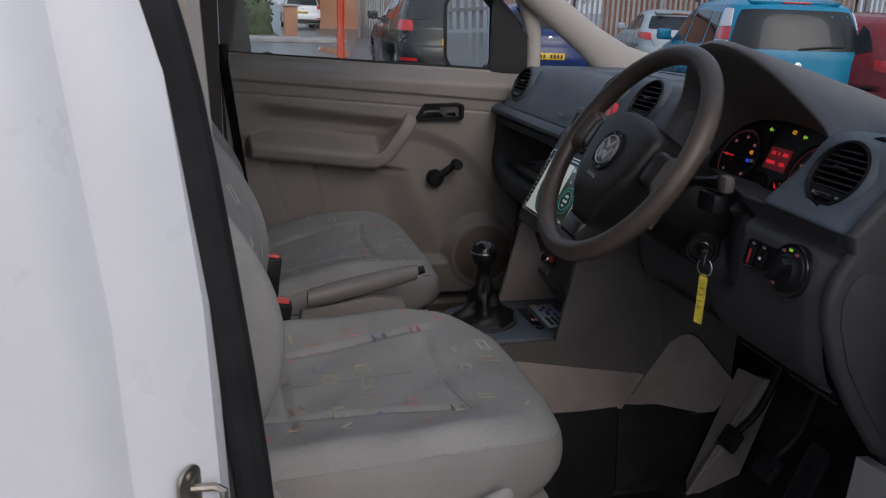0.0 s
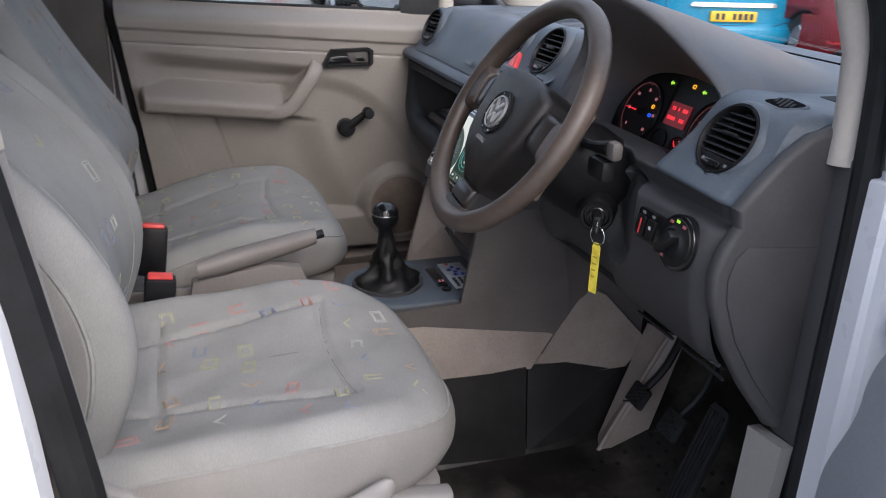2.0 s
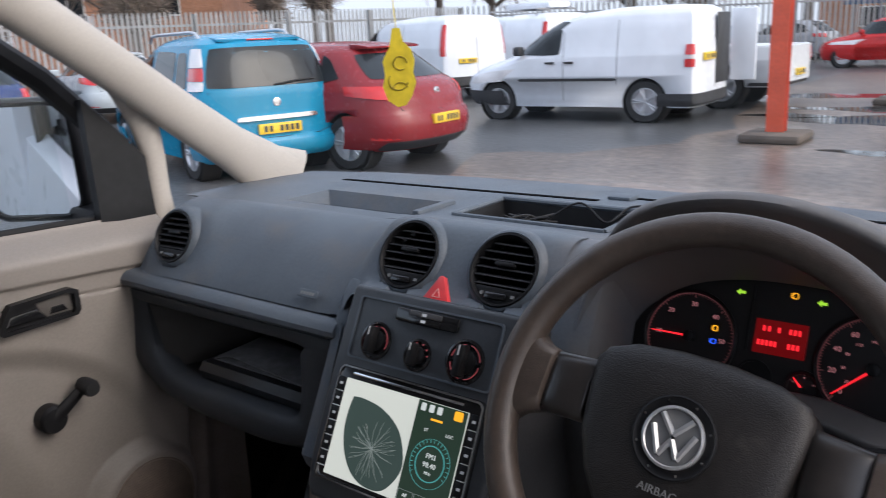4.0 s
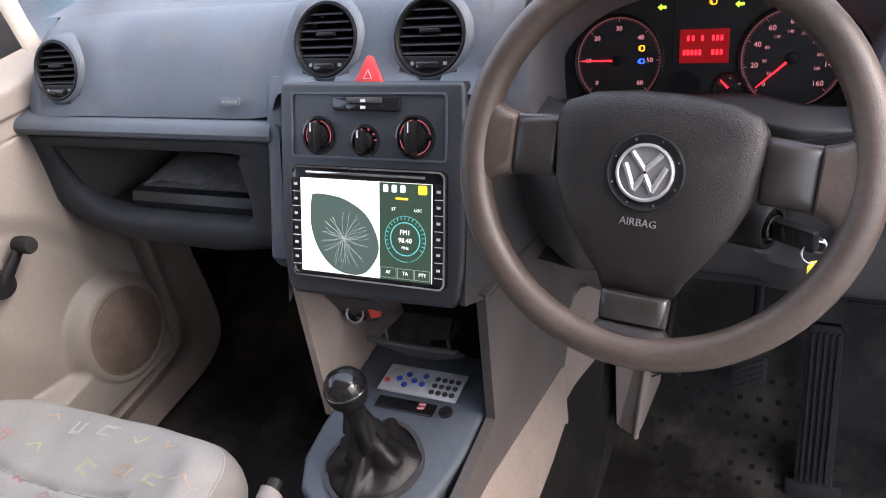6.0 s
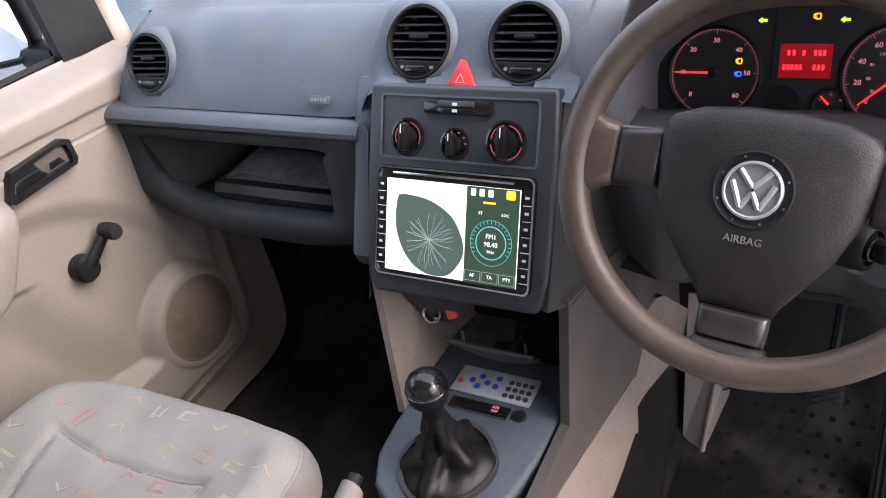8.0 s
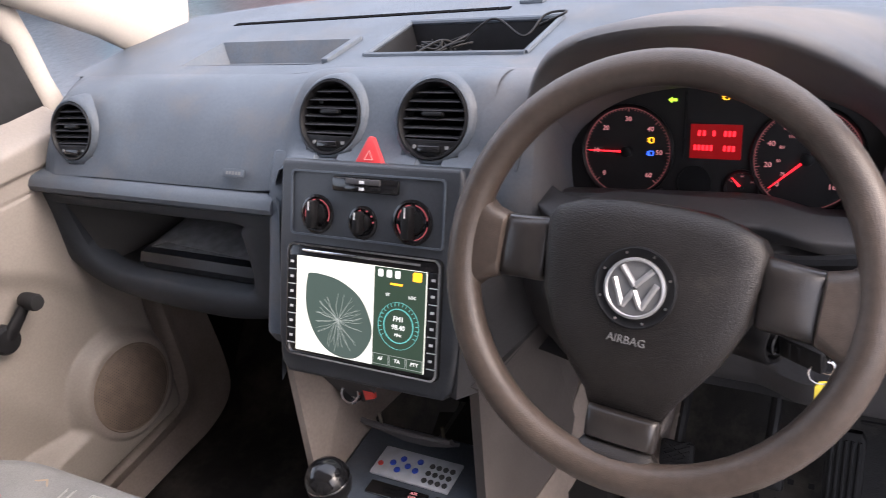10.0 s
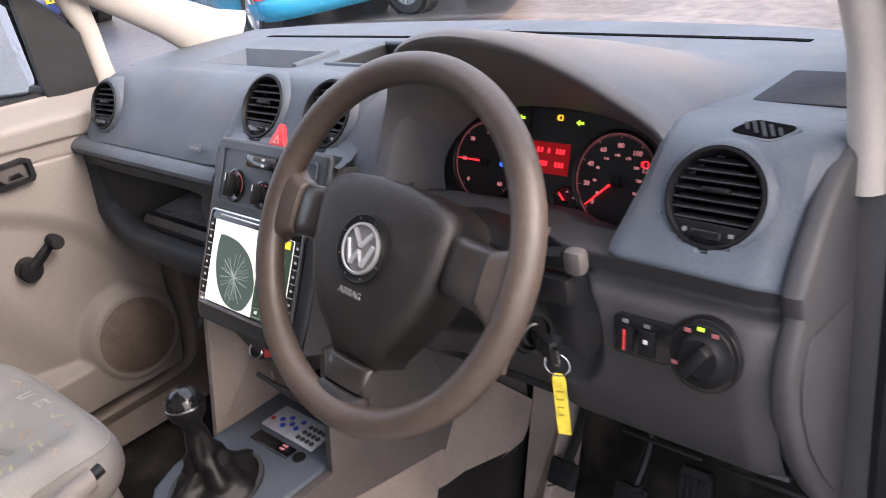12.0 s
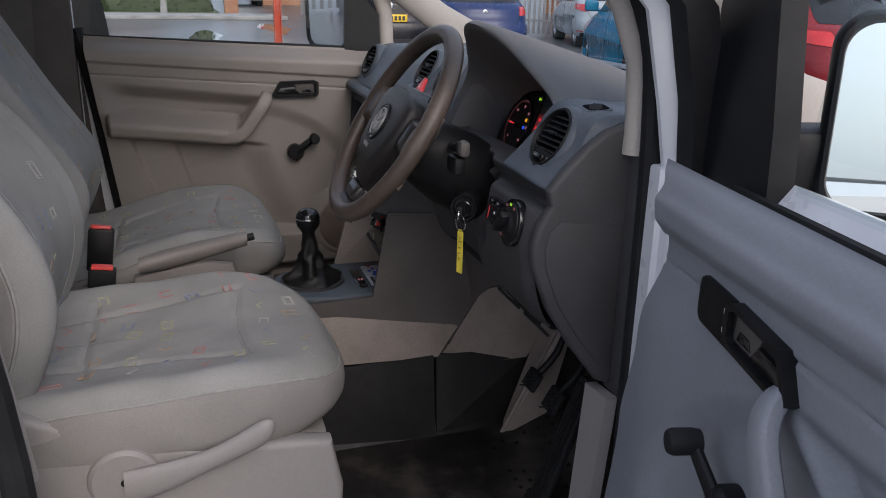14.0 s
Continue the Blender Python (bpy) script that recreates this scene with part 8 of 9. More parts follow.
HATCH = dict(front_axle=3.42, rear_axle=0.84, tyre=0.315, rd=0.52, rn=2.5, fd=1.0, fn=2.4,
             back=[(0.22, 0.16), (0.32, 0.04), (0.46, 0.0), (0.60, 0.02), (0.66, 0.06), (0.80, 0.09), (0.92, 0.15), (0.98, 0.22), (1.04, 0.34), (1.34, 0.74), (1.41, 0.86), (1.45, 1.15), (1.47, 1.6)],
             front=[(0.22, 4.15), (0.35, 4.24), (0.55, 4.28), (0.75, 4.15), (0.88, 3.75), (0.96, 3.35), (1.02, 3.15), (1.35, 2.6), (1.43, 2.3), (1.47, 1.9)],
             width=[(0.22, 0.80), (0.35, 0.87), (0.6, 0.885), (0.72, 0.88), (0.90, 0.865), (1.0, 0.83), (1.34, 0.66), (1.41, 0.58), (1.45, 0.45), (1.47, 0.25)],
             side=[((0.92, 1.05), (1.22, 1.00), (1.26, 1.33), (1.12, 1.26)), ((1.28, 1.00), (1.98, 0.98), (1.92, 1.37), (1.32, 1.34)), ((2.06, 0.98), (2.95, 0.98), (2.42, 1.34), (2.00, 1.37))],
             doors=((1.25, 0.60, 1.0), (2.02, 0.3, 1.0)), handles=((2.15, 0.88),),
             lamp=[(((0.52, 0.80), (1.16, 0.86), (1.12, 0.97), (0.56, 0.96)), M_REDLAMP), (((0.42, 0.36), (0.92, 0.36), (0.92, 0.42), (0.44, 0.42)), M_REDLAMP)],
             head=((0.45, 0.62), (1.0, 0.68), (1.02, 0.84), (0.5, 0.76)), mirror=(2.85, 0.98), rear_glass=((-0.66, 1.03), (0.66, 1.03), (0.62, 1.32), (-0.62, 1.32)),
             screen=((-0.75, 1.04), (0.75, 1.04), (0.68, 1.38), (-0.68, 1.38)), bumper=(1.3, 0.64), skirt=0.34, tailgate=([(-0.55, 1.0), (-0.52, 0.80), (-0.44, 0.68), (0, 0.66), (0.44, 0.68), (0.52, 0.80), (0.55, 1.0)],), plate=(0, 0.50), badge=0.86, spoiler=(1.385, 0.76))
SUV = dict(front_axle=3.50, rear_axle=0.90, tyre=0.36, rd=0.42, rn=2.8, fd=0.9, fn=2.6,
           back=[(0.27, 0.14), (0.40, 0.03), (0.60, 0.0), (0.72, 0.02), (0.78, 0.06), (1.02, 0.10), (1.12, 0.16), (1.48, 0.44), (1.58, 0.54), (1.64, 0.75), (1.67, 1.2)],
           front=[(0.27, 4.30), (0.45, 4.40), (0.75, 4.43), (0.95, 4.30), (1.04, 3.85), (1.12, 3.4), (1.18, 3.25), (1.52, 2.7), (1.62, 2.3), (1.67, 1.8)],
           width=[(0.27, 0.84), (0.42, 0.895), (0.75, 0.905), (1.0, 0.89), (1.12, 0.86), (1.48, 0.71), (1.58, 0.64), (1.64, 0.52), (1.67, 0.3)],
           side=[((0.80, 1.14), (1.20, 1.12), (1.24, 1.50), (0.98, 1.46)), ((1.28, 1.12), (2.02, 1.11), (1.96, 1.53), (1.30, 1.51)), ((2.10, 1.11), (3.02, 1.11), (2.50, 1.50), (2.04, 1.53))],
           doors=((1.25, 0.62, 1.12), (2.06, 0.4, 1.12)), handles=((1.38, 1.0), (2.22, 1.0)), handle_mat=M_CHROME,
           lamp=[(((0.50, 0.98), (1.10, 0.98), (1.06, 1.14), (0.54, 1.14)), M_REDLAMP), (((0.42, 0.52), (0.86, 0.52), (0.86, 0.57), (0.44, 0.57)), M_REDLAMP)],
           head=((0.45, 0.80), (1.0, 0.84), (1.02, 1.0), (0.5, 0.95)), mirror=(2.92, 1.10), rails=(0.85, 2.6, 1.63, 0.56), rear_glass=((-0.72, 1.15), (0.72, 1.15), (0.66, 1.48), (-0.66, 1.48)),
           screen=((-0.75, 1.2), (0.75, 1.2), (0.68, 1.55), (-0.68, 1.55)), bumper=(1.22, 0.50), bumper_mat=M_PLASTICOUT, tailgate=([(-0.58, 1.1), (-0.56, 0.9), (-0.5, 0.72), (0, 0.70), (0.5, 0.72), (0.56, 0.9), (0.58, 1.1)],), plate=(0, 0.76), badge=1.0, spoiler=(1.60, 0.62), wiper=1.16)
VAN = dict(front_axle=3.52, rear_axle=0.84, tyre=0.33, rd=0.14, rn=3.2, fd=0.95, fn=2.6,
           back=[(0.24, 0.06), (0.30, 0.0), (0.5, 0.0), (1.1, 0.01), (1.6, 0.05), (1.72, 0.09), (1.78, 0.2), (1.80, 0.45)],
           front=[(0.24, 4.26), (0.35, 4.37), (0.6, 4.41), (0.75, 4.34), (0.88, 4.12), (0.98, 3.80), (1.06, 3.5), (1.12, 3.35), (1.45, 2.88), (1.64, 2.5), (1.74, 2.1), (1.80, 1.5)],
           width=[(0.24, 0.84), (0.35, 0.88), (0.6, 0.895), (1.05, 0.89), (1.15, 0.87), (1.5, 0.81), (1.66, 0.76), (1.74, 0.70), (1.78, 0.60), (1.80, 0.4)],
           side=[((2.30, 1.08), (3.12, 1.10), (2.62, 1.53), (2.28, 1.56)), ((3.16, 1.10), (3.34, 1.10), (3.20, 1.22), (3.10, 1.22))], doors=((2.24, 0.35, 1.62), (1.30, 0.6, 1.60)), handles=((2.05, 0.96), (2.40, 0.96)), handle_mat=M_PLASTICOUT,
           lamp=[(((0.72, 0.86), (1.06, 0.86), (1.06, 0.98), (0.72, 0.98)), M_REDLAMP), (((0.72, 0.985), (1.06, 0.985), (1.06, 1.04), (0.72, 1.04)), M_WHITELAMP), (((0.72, 1.045), (1.06, 1.045), (1.04, 1.20), (0.74, 1.20)), M_REDLAMP)],
           head=((0.55, 0.62), (1.02, 0.66), (1.04, 0.88), (0.62, 0.80)), mirror=(3.05, 1.10), mirror_paint=False, screen=((-0.78, 1.14), (0.78, 1.14), (0.70, 1.62), (-0.70, 1.62)), bumper=(1.5, 0.46), bumper_mat=M_PLASTICOUT, strip=0.66,
           tailgate=([(0, 0.5), (0, 0.9), (0, 1.3), (0, 1.7)],), plate=(0.35, 0.95))
BIGVAN = dict(front_axle=4.0, rear_axle=1.0, tyre=0.34, rd=0.14, rn=3.2, fd=0.95, fn=2.6,
              back=[(0.28, 0.06), (0.34, 0.0), (0.5, 0.0), (1.1, 0.01), (1.7, 0.04), (1.84, 0.09), (1.91, 0.2), (1.94, 0.45)],
              front=[(0.28, 4.75), (0.4, 4.87), (0.75, 4.9), (1.0, 4.75), (1.14, 4.3), (1.24, 4.0), (1.6, 3.5), (1.8, 3.1), (1.88, 2.6), (1.94, 1.9)],
              width=[(0.28, 0.88), (0.4, 0.93), (0.7, 0.95), (1.2, 0.94), (1.6, 0.87), (1.8, 0.80), (1.88, 0.72), (1.92, 0.6), (1.94, 0.4)],
              side=[((2.85, 1.20), (3.78, 1.22), (3.25, 1.68), (2.85, 1.70))], doors=((2.78, 0.4, 1.75), (1.7, 0.7, 1.75)), handles=((2.55, 1.05),), handle_mat=M_PLASTICOUT,
              lamp=[(((0.72, 1.02), (1.05, 1.02), (1.05, 1.72), (0.74, 1.72)), M_REDLAMP)], head=((0.55, 0.75), (1.02, 0.8), (1.04, 1.05), (0.62, 0.95)), mirror=(3.7, 1.2), mirror_paint=False,
              screen=((-0.78, 1.27), (0.78, 1.27), (0.70, 1.75), (-0.70, 1.75)), bumper=(1.4, 0.55), bumper_mat=M_PLASTICOUT, tailgate=([(0, 0.6), (0, 1.0), (0, 1.4), (0, 1.8)],), plate=(0.3, 0.85))


def longer(st, k):
    """The same style with its length scaled."""
    out = dict(st)
    for t in ("back", "front"):
        out[t] = [(z, x * k) for z, x in st[t]]
    for t in ("front_axle", "rear_axle"):
        out[t] = st[t] * k
    out["side"] = [tuple((x * k, z) for x, z in q) for q in st["side"]]
    out["doors"] = tuple((x * k, a, b_) for x, a, b_ in st["doors"])
    out["handles"] = tuple((x * k, z) for x, z in st["handles"])
    out["mirror"] = (st["mirror"][0] * k, st["mirror"][1])
    return out


# the row across the yard
car("blue_car", (-6.39, 5.37), 164, paint("blue paint", (0.010, 0.215, 0.37)), "bright blue compact people carrier with roof rails", "car", MPV)
car("red_car", (-5.27, 6.93), 183, paint("dark red paint", (0.22, 0.016, 0.020)), "dark red hatchback with a yellow rear number plate", "car", HATCH)
car("black_car", (-11.1, 2.75), 178, paint("black paint", (0.012, 0.013, 0.017)), "black off-road car with red tail lamps and roof rails", "car", SUV)
car("navy_car", (-12.6, 4.9), 172, paint("navy paint", (0.012, 0.03, 0.12)), "dark blue hatchback standing among the parked cars", "car", longer(HATCH, 0.92))
WHITE = paint("white van paint", (0.74, 0.76, 0.80))
wv, wvm = car("white_van", (-3.98, 12.36), 183, WHITE, "white panel van with its rear door standing open", "van", VAN)
bm = B()
box(bm, (-0.40, -0.93, 0.55), (0.02, -0.87, 1.72), 0.03, wvm)
rd = part("rear_door", bm, WHITE, wv, "open white rear door")
bm = B()
box(bm, (-0.34, -0.945, 1.06), (-0.06, -0.925, 1.64), 0.03, wvm)
part("rear_window", bm, M_CARGLASS, rd)
bm = B()
box(bm, (-0.006, -0.74, 0.56), (0.004, -0.02, 1.66), 0.002, wvm)
part("load_opening", bm, M_PLASTICOUT, wv)
car("white_van", (-10.5, 15.1), 165, WHITE, "white panel van with tall red tail lamps", "van", BIGVAN)
v3, v3m = car("white_van", (-9.8, 18.4), 165, WHITE, "white panel van with a roof rack beside the fence", "van", BIGVAN)
for x in (0.6, 1.5, 2.4):
    bm = B()
    tube(bm, [v3m @ Vector((x, -0.72, 1.86)), v3m @ Vector((x, -0.70, 2.04)), v3m @ Vector((x, 0.70, 2.04)), v3m @ Vector((x, 0.72, 1.86))], 0.022, 6)
    part("rack_bar", bm, M_GALV, v3)
bm = B()
box(bm, (0.5, -0.45, 2.06), (2.2, 0.35, 2.22), 0.06, v3m)
part("roof_box", bm, WHITE, v3)
car("silver_car", (-15.0, 9.0), 165, paint("pale silver paint", (0.40, 0.45, 0.48)), "pale silver car standing along the fence", "car", HATCH)
car("white_car", (-40.5, 2.9), 180, paint("white car paint", (0.75, 0.76, 0.78)), "white car standing on a house driveway", "car", SUV)
PICKUP = dict(longer(VAN, 1.16), rear_axle=1.1, tyre=0.38, rd=0.10,
              back=[(0.38, 0.06), (0.46, 0.0), (1.06, 0.0), (1.08, 0.05), (1.085, 1.9), (1.5, 2.05), (1.66, 2.15), (1.72, 2.3), (1.75, 2.5)],
              front=[(0.38, 4.95), (0.5, 5.06), (0.75, 5.1), (0.95, 5.0), (1.04, 4.5), (1.10, 4.1), (1.5, 3.5), (1.66, 3.2), (1.72, 3.0), (1.75, 2.8)],
              width=[(0.38, 0.84), (0.5, 0.88), (0.75, 0.895), (1.05, 0.885), (1.12, 0.86), (1.5, 0.72), (1.66, 0.66), (1.72, 0.6), (1.75, 0.45)],
              side=[((2.1, 1.12), (2.8, 1.12), (2.75, 1.56), (2.25, 1.56)), ((2.88, 1.12), (3.8, 1.12), (3.35, 1.55), (2.84, 1.58))], strip=None, doors=((2.85, 0.5, 1.1),), handles=((2.6, 0.98),), mirror=(3.7, 1.12),
              lamp=[(((0.7, 0.78), (1.16, 0.78), (1.12, 1.02), (0.72, 1.02)), M_REDLAMP)], plate=(0, 0.55), tailgate=([(-0.6, 0.55), (0, 0.54), (0.6, 0.55)],), screen=((-0.75, 1.14), (0.75, 1.14), (0.68, 1.6), (-0.68, 1.6)))
car("pickup_truck", (-3.3, 14.7), 180, paint("white pickup paint", (0.72, 0.74, 0.76)), "white pick-up truck with a red tail lamp", "truck", PICKUP)
car("red_car", (-2.3, 27.9), 187, paint("bright red paint", (0.50, 0.02, 0.02)), "small bright red car far across the yard", "car", longer(HATCH, 0.86))
car("grey_car", (-6.5, 33.0), 175, paint("grey paint", (0.35, 0.37, 0.40)), "grey car far across the yard", "car", HATCH)


def post(x, y, h, base, label, material):
    p = thing("canopy_post", (x, y, 0), label, "post", "steel posts")
    bm = B()
    box(bm, (x - 0.11, y - 0.075, 0.10 if base else 0), (x + 0.11, y - 0.06, h))
    box(bm, (x - 0.11, y + 0.06, 0.10 if base else 0), (x + 0.11, y + 0.075, h))
    box(bm, (x - 0.012, y - 0.06, 0.10 if base else 0), (x + 0.012, y + 0.06, h))
    part("column", bm, material, p)
    if base:
        bm = B()
        box(bm, (x - 0.38, y - 0.38, 0), (x + 0.38, y + 0.38, 0.12), 0.05)
        part("footing", bm, M_BARK, p, "mossy concrete footing")


post(-2.35, 10.0, 5.0, True, "orange-red painted steel post on a concrete footing", M_ORANGE)
post(-16.6, 1.62, 5.0, False, "orange-red painted steel post at the yard edge", M_ORANGE)
post(-1.75, 15.2, 5.0, True, "dark rusty steel post on a concrete footing", mat("rusty steel", (0.11, 0.055, 0.04), 0.7, bump=(40, 0.4), stain=(3, 0.4)))


def fence(x0, y0, x1, y1, h, n, label):
    f = thing("palisade_fence", (x0, y0, 0), label, "fence")
    d = Vector((x1 - x0, y1 - y0, 0))
    a = math.atan2(d.y, d.x)
    bm = B()
    prism(bm, [(-0.034, 0.05), (0.034, 0.05), (0.034, h - 0.1), (0.012, h), (-0.012, h), (-0.034, h - 0.1)], "y", -0.012, 0.012)
    pale = ob_from("pale", bm, M_GALV)
    pale.parent = f
    for i in range(n):
        o = pale if i == 0 else pale.copy()
        if i:
            scene.collection.objects.link(o)
        o.location = d * ((i + 0.5) / n)
        o.rotation_euler = (0, 0, a)
    for z in (0.4, h - 0.35):
        bm = B()
        m = Matrix.Translation((x0, y0, z)) @ Matrix.Rotation(a, 4, "Z")
        box(bm, (0, 0.015, -0.03), (d.length, 0.06, 0.03), 0, m)
        part("rail", bm, M_GALV, f)
    for i in range(int(d.length / 2.75) + 1):
        p = Vector((x0, y0, 0)) + d.normalized() * (i * 2.75)
        bm = B()
        box(bm, (p.x - 0.05, p.y - 0.05, 0), (p.x + 0.05, p.y + 0.05, h - 0.05))
        part("post", bm, M_GALV, f)


fence(-13.0, -9.0, 1.0, -14.0, 2.2, 100, "grey galvanised palisade fence beside the yard entrance")
fence(-32.0, 4.4, -20.0, 8.0, 2.4, 84, "grey galvanised palisade fence along the yard")
fence(-20.0, 8.0, -16.0, 22.0, 2.4, 104, "grey galvanised palisade fence behind the parked cars")
fence(-16.0, 22.0, 4.0, 36.0, 2.4, 136, "grey galvanised palisade fence at the back of the yard")


def house(x, y, heading, w, d, h, rh, label, wall, doors=(), windows=()):
    m = Matrix.Translation((x, y, 0)) @ Matrix.Rotation(radians(heading), 4, "Z")
    c = thing("house", (x, y, 0), label, "house")
    bm = B()
    prism(bm, [(-w / 2, 0), (w / 2, 0), (w / 2, h), (0, h + rh), (-w / 2, h)], "y", -d / 2, d / 2, 0, m)
    part("wall", bm, wall, c)
    for s in (-1, 1):
        bm = B()
        q = [(s * (w / 2 + 0.3), -d / 2 - 0.25, h - 0.3 * rh / (w / 2)), (s * (w / 2 + 0.3), d / 2 + 0.25, h - 0.3 * rh / (w / 2)), (0, d / 2 + 0.25, h + rh + 0.02), (0, -d / 2 - 0.25, h + rh + 0.02)]
        plate(bm, [m @ Vector((a, b_, z + 0.08)) for a, b_, z in q], 0.12)
        part("roof", bm, M_ROOFTILE, c)
    for fx, z0, ww, hh in windows:
        bm = B()
        box(bm, (fx - ww / 2, -d / 2 - 0.03, z0), (fx + ww / 2, -d / 2 + 0.1, z0 + hh), 0, m)
        wn_ = part("window", bm, M_WALLW, c)
        bm = B()
        box(bm, (fx - ww / 2 + 0.07, -d / 2 - 0.045, z0 + 0.07), (fx - 0.03, -d / 2, z0 + hh - 0.07), 0, m)
        box(bm, (fx + 0.03, -d / 2 - 0.045, z0 + 0.07), (fx + ww / 2 - 0.07, -d / 2, z0 + hh - 0.07), 0, m)
        part("pane", bm, M_CARGLASS, wn_)
    for fx, ww, hh, mm in doors:
        bm = B()
        box(bm, (fx - ww / 2, -d / 2 - 0.04, 0), (fx + ww / 2, -d / 2 + 0.1, hh), 0.01, m)
        part("door", bm, mm, c)
    return c


house(-47, 9.5, 90, 11, 8, 5.0, 2.6, "brick house with tiled roof and blue garage door", M_BRICK, [(2.2, 2.4, 2.1, M_GARAGE), (-2.6, 1.0, 2.1, M_WALLW)], [(-0.6, 0.9, 1.8, 1.3), (2.5, 3.0, 1.6, 1.2), (-2.8, 3.0, 1.6, 1.2)])
house(-46, -6.5, 90, 11, 8, 5.0, 2.6, "brick house behind a clipped hedge", M_BRICK, [(-3.0, 1.0, 2.1, M_WALLW)], [(0.5, 0.9, 1.8, 1.3), (2.5, 3.0, 1.6, 1.2), (-2.5, 3.0, 1.6, 1.2)])
house(-36, 24, 40, 9, 12, 4.6, 3.0, "brick house with an orange tiled gable", M_BRICK, (), [(-2, 2.8, 1.4, 1.2), (2, 2.8, 1.4, 1.2)])
house(-7, 62, 5, 12, 14, 3.2, 3.2, "low brown-roofed brick building far beyond the yard", M_BRICK, (), [(-3, 0.9, 1.6, 1.2), (3, 0.9, 1.6, 1.2)])
house(14, 60, 0, 22, 10, 3.0, 2.5, "long low brick building beyond the yard", M_BRICK, (), [(-6, 0.9, 1.6, 1.2), (0, 0.9, 1.6, 1.2), (6, 0.9, 1.6, 1.2)])

# hedge, garden pillar and verge across the road
bm = B()
rngh = random.Random(8)
for i in range(5200):
    x, y, z = -32.2 + rngh.uniform(-0.6, 0.6), rngh.uniform(-14, 1.0), rngh.uniform(0.05, 1.5)
    s = rngh.uniform(0.05, 0.10)
    p = Vector((x, y, z))
    u = Vector((rngh.uniform(-1, 1), rngh.uniform(-1, 1), rngh.uniform(-1, 1))).normalized()
    v = u.orthogonal()
    bm.faces.new([bm.verts.new(p + u * s), bm.verts.new(p + v * s * 0.6), bm.verts.new(p - u * s), bm.verts.new(p - v * s * 0.6)])
hd = thing("hedge", (-32.2, -6.5, 0), "clipped dark green garden hedge across the road", "hedge")
part("foliage", bm, M_LEAF, hd)
bm = B()
box(bm, (-32.6, -14, 0), (-31.8, 0.9, 1.35), 0.15)
part("core", bm, M_LEAF, hd)
gp = thing("garden_pillar", (-31.0, 1.6, 0), "low red brick garden wall pillar with cap", "pillar")
bm = B()
box(bm, (-31.25, 1.35, 0), (-30.75, 1.85, 1.15), 0.01)
part("shaft", bm, M_BRICK, gp)
bm = B()
box(bm, (-31.32, 1.28, 1.15), (-30.68, 1.92, 1.24), 0.02)
part("cap", bm, M_KERB, gp)
lp = thing("lamp_post", (-29.2, -0.8, 0), "pale concrete lamp post on the pavement", "lamp post")
bm = B()
lathe(bm, [(0.13, 0.0), (0.10, 0.6), (0.085, 5.0), (0.06, 8.0)], Matrix.Translation((-29.2, -0.8, 0)), 14)
part("column", bm, M_KERB, lp)
bm = B()
box(bm, (-34.5, -15, 0.0), (-29.7, 1.2, 0.06), 0.02)
solo("verge", bm, M_GRASS, "grass verge in front of the hedge", "verge", "structure")


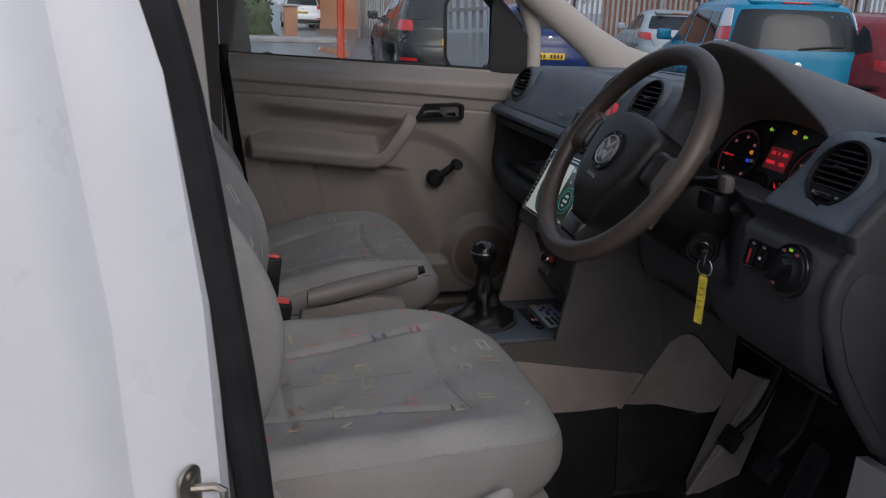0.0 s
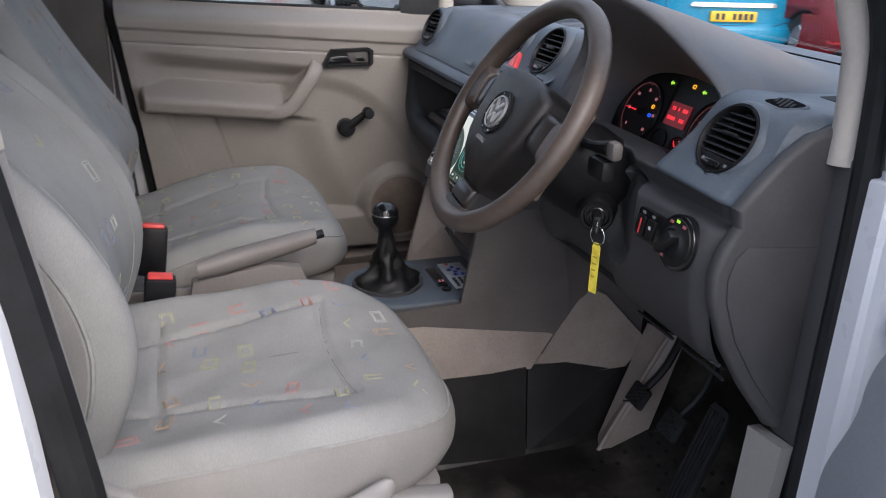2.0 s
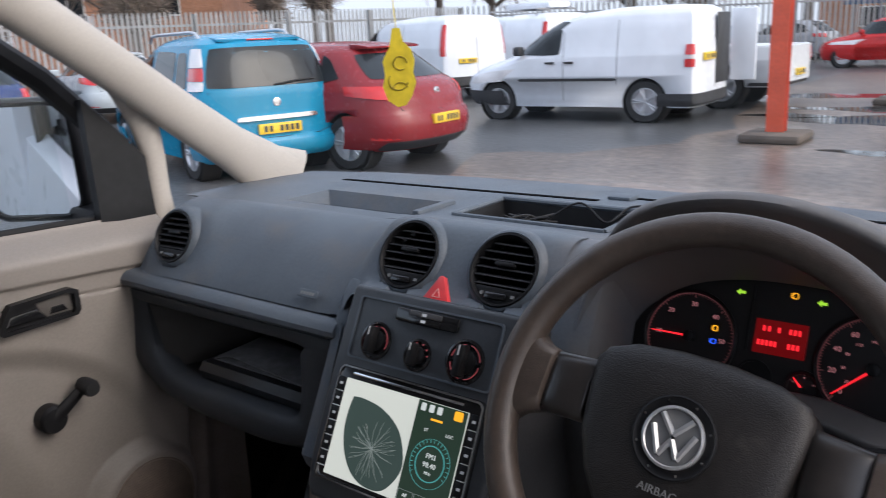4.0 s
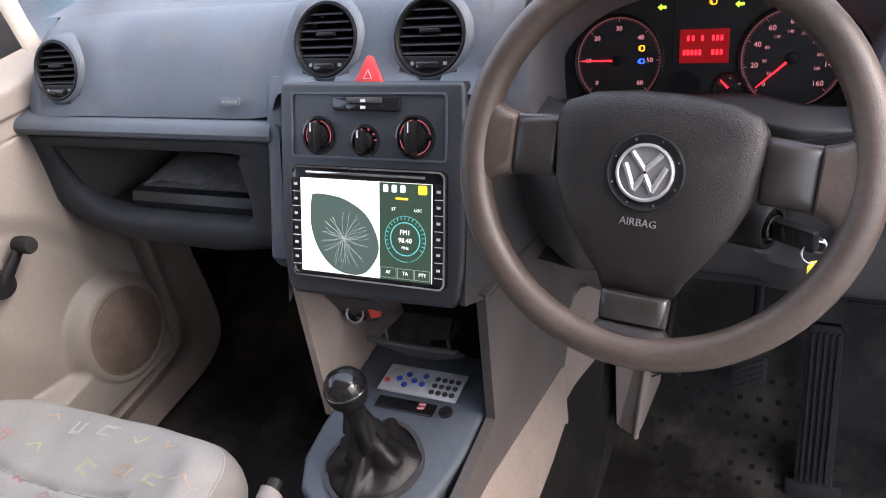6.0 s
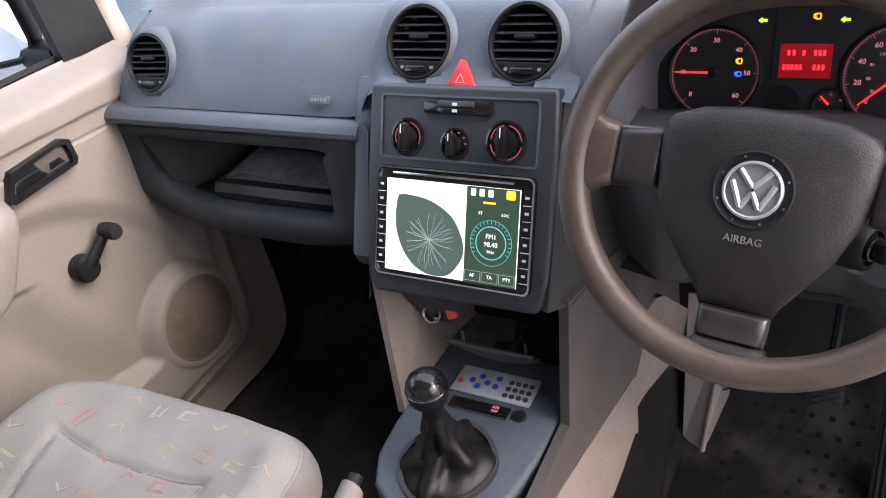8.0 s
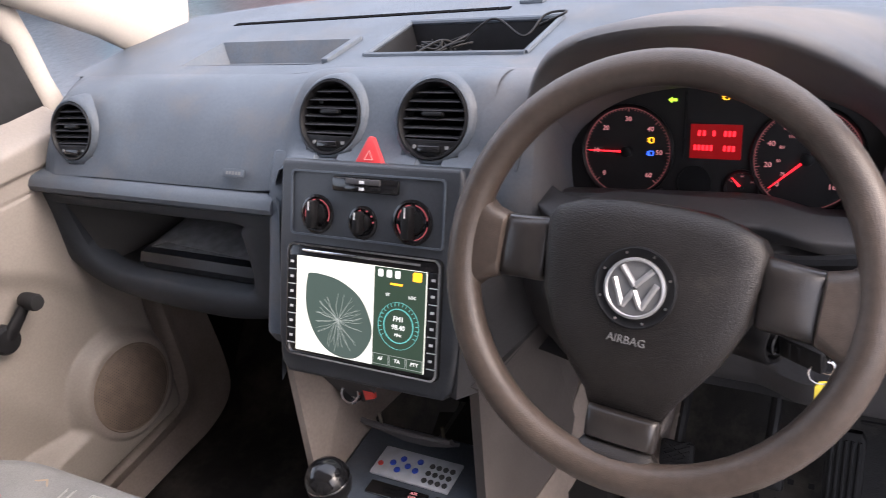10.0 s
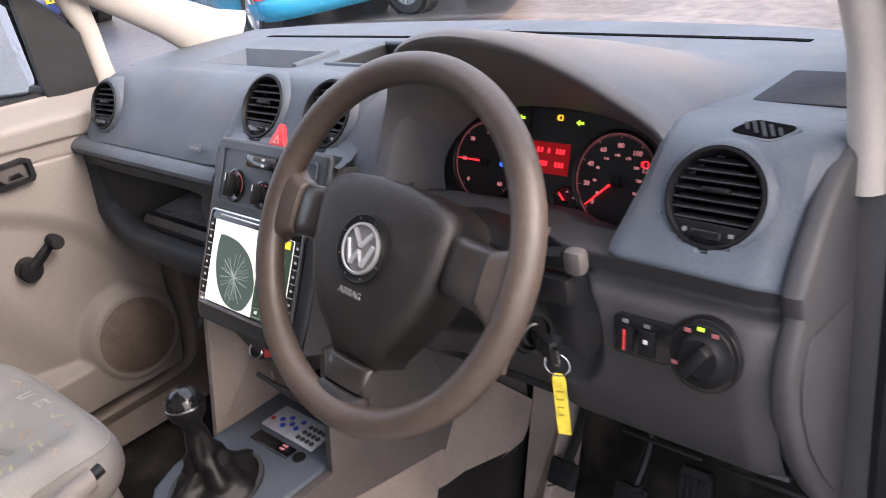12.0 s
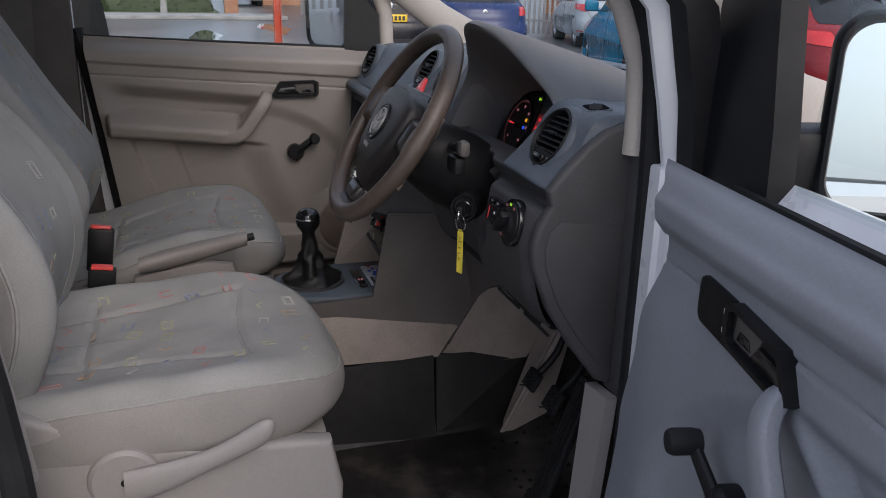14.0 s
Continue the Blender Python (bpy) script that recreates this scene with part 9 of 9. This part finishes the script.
def tree(x, y, h, seed, label, evergreen=False):
    r = random.Random(seed)
    t = thing("tree", (x, y, 0), label, "tree", "trees")
    bm = B()
    tube(bm, [(x, y, 0), (x + r.uniform(-0.1, 0.1), y, h * 0.25), (x + r.uniform(-0.2, 0.2), y + 0.1, h * 0.5), (x, y, h * 0.8)], [h * 0.021, h * 0.017, h * 0.012, h * 0.005], 8)
    ends = []
    for i in range(16):
        z = h * r.uniform(0.25, 0.75)
        a = r.uniform(0, 6.283)
        l_ = h * r.uniform(0.18, 0.34)
        p0 = Vector((x, y, z))
        p1 = p0 + Vector((math.cos(a) * l_ * 0.5, math.sin(a) * l_ * 0.5, l_ * 0.35))
        p2 = p1 + Vector((math.cos(a + r.uniform(-0.5, 0.5)) * l_ * 0.5, math.sin(a) * l_ * 0.5, l_ * 0.4))
        tube(bm, [p0, p1, p2], [h * 0.010, h * 0.006, h * 0.003], 6)
        ends += [p1, p2, (p0 + p1) / 2]
    part("trunk", bm, M_BARK, t)
    bm = B()
    if evergreen:
        for i in range(2600):
            c = r.choice(ends) + Vector((r.gauss(0, 0.09) * h, r.gauss(0, 0.09) * h, r.gauss(0, 0.09) * h))
            s = r.uniform(0.10, 0.22)
            u = Vector((r.uniform(-1, 1), r.uniform(-1, 1), r.uniform(-1, 1))).normalized()
            v = u.orthogonal()
            bm.faces.new([bm.verts.new(c + u * s), bm.verts.new(c + v * s * 0.6), bm.verts.new(c - u * s), bm.verts.new(c - v * s * 0.6)])
    else:
        for i in range(4400):
            c = r.choice(ends)
            d = Vector((r.uniform(-1, 1), r.uniform(-1, 1), r.uniform(-0.4, 1))).normalized()
            l_ = r.uniform(0.05, 0.13) * h
            e = c + d * l_
            q = d.orthogonal().normalized() * 0.020
            bm.faces.new([bm.verts.new(c - q), bm.verts.new(c + q), bm.verts.new(e)])
            k = c.lerp(e, 0.5)
            d2 = (d + Vector((r.uniform(-1, 1), r.uniform(-1, 1), r.uniform(-1, 1))) * 0.7).normalized()
            bm.faces.new([bm.verts.new(k - q), bm.verts.new(k + q), bm.verts.new(k + d2 * l_ * 0.6)])
    part("crown", bm, M_LEAF if evergreen else M_TWIG, t)


for i, (x, y, h) in enumerate(((-27, 17, 8), (-22, 22, 9), (-18, 27, 8.5), (-14, 31, 9), (-23, 30, 10), (-9, 38, 9), (-5, 44, 9.5), (0, 46, 8), (-31, 12.5, 7), (-16, 40, 10), (6, 52, 9), (-27, 26, 9.5), (-22, 13.5, 6.5), (-20.5, 18, 6.5), (-25.5, 10.8, 6), (-11.5, 32, 7.5), (-2, 41, 7.5))):
    tree(x, y, h, 30 + i, "bare winter tree behind the fence")
tree(2.6, 38, 7.5, 77, "dark evergreen tree at the end of the yard", True)
tree(-1.5, 52, 6.0, 78, "dark evergreen tree at the end of the yard", True)
sg_ = thing("sign_board", (-4.9, 30.5, 0), "dark blue sign board on posts by the fence", "sign")
bm = B()
box(bm, (-6.0, 30.5, 1.9), (-3.9, 30.6, 2.7), 0.02)
bd = part("board", bm, M_GARAGE, sg_)
bm = B()
for i in range(3):
    box(bm, (-5.7, 30.48, 2.52 - i * 0.2), (-4.3 - i * 0.3, 30.495, 2.60 - i * 0.2))
part("print_bars", bm, M_LABEL, bd)
for x in (-5.7, -4.2):
    bm = B()
    box(bm, (x - 0.05, 30.6, 0), (x + 0.05, 30.7, 2.7))
    part("leg", bm, M_GALV, sg_)
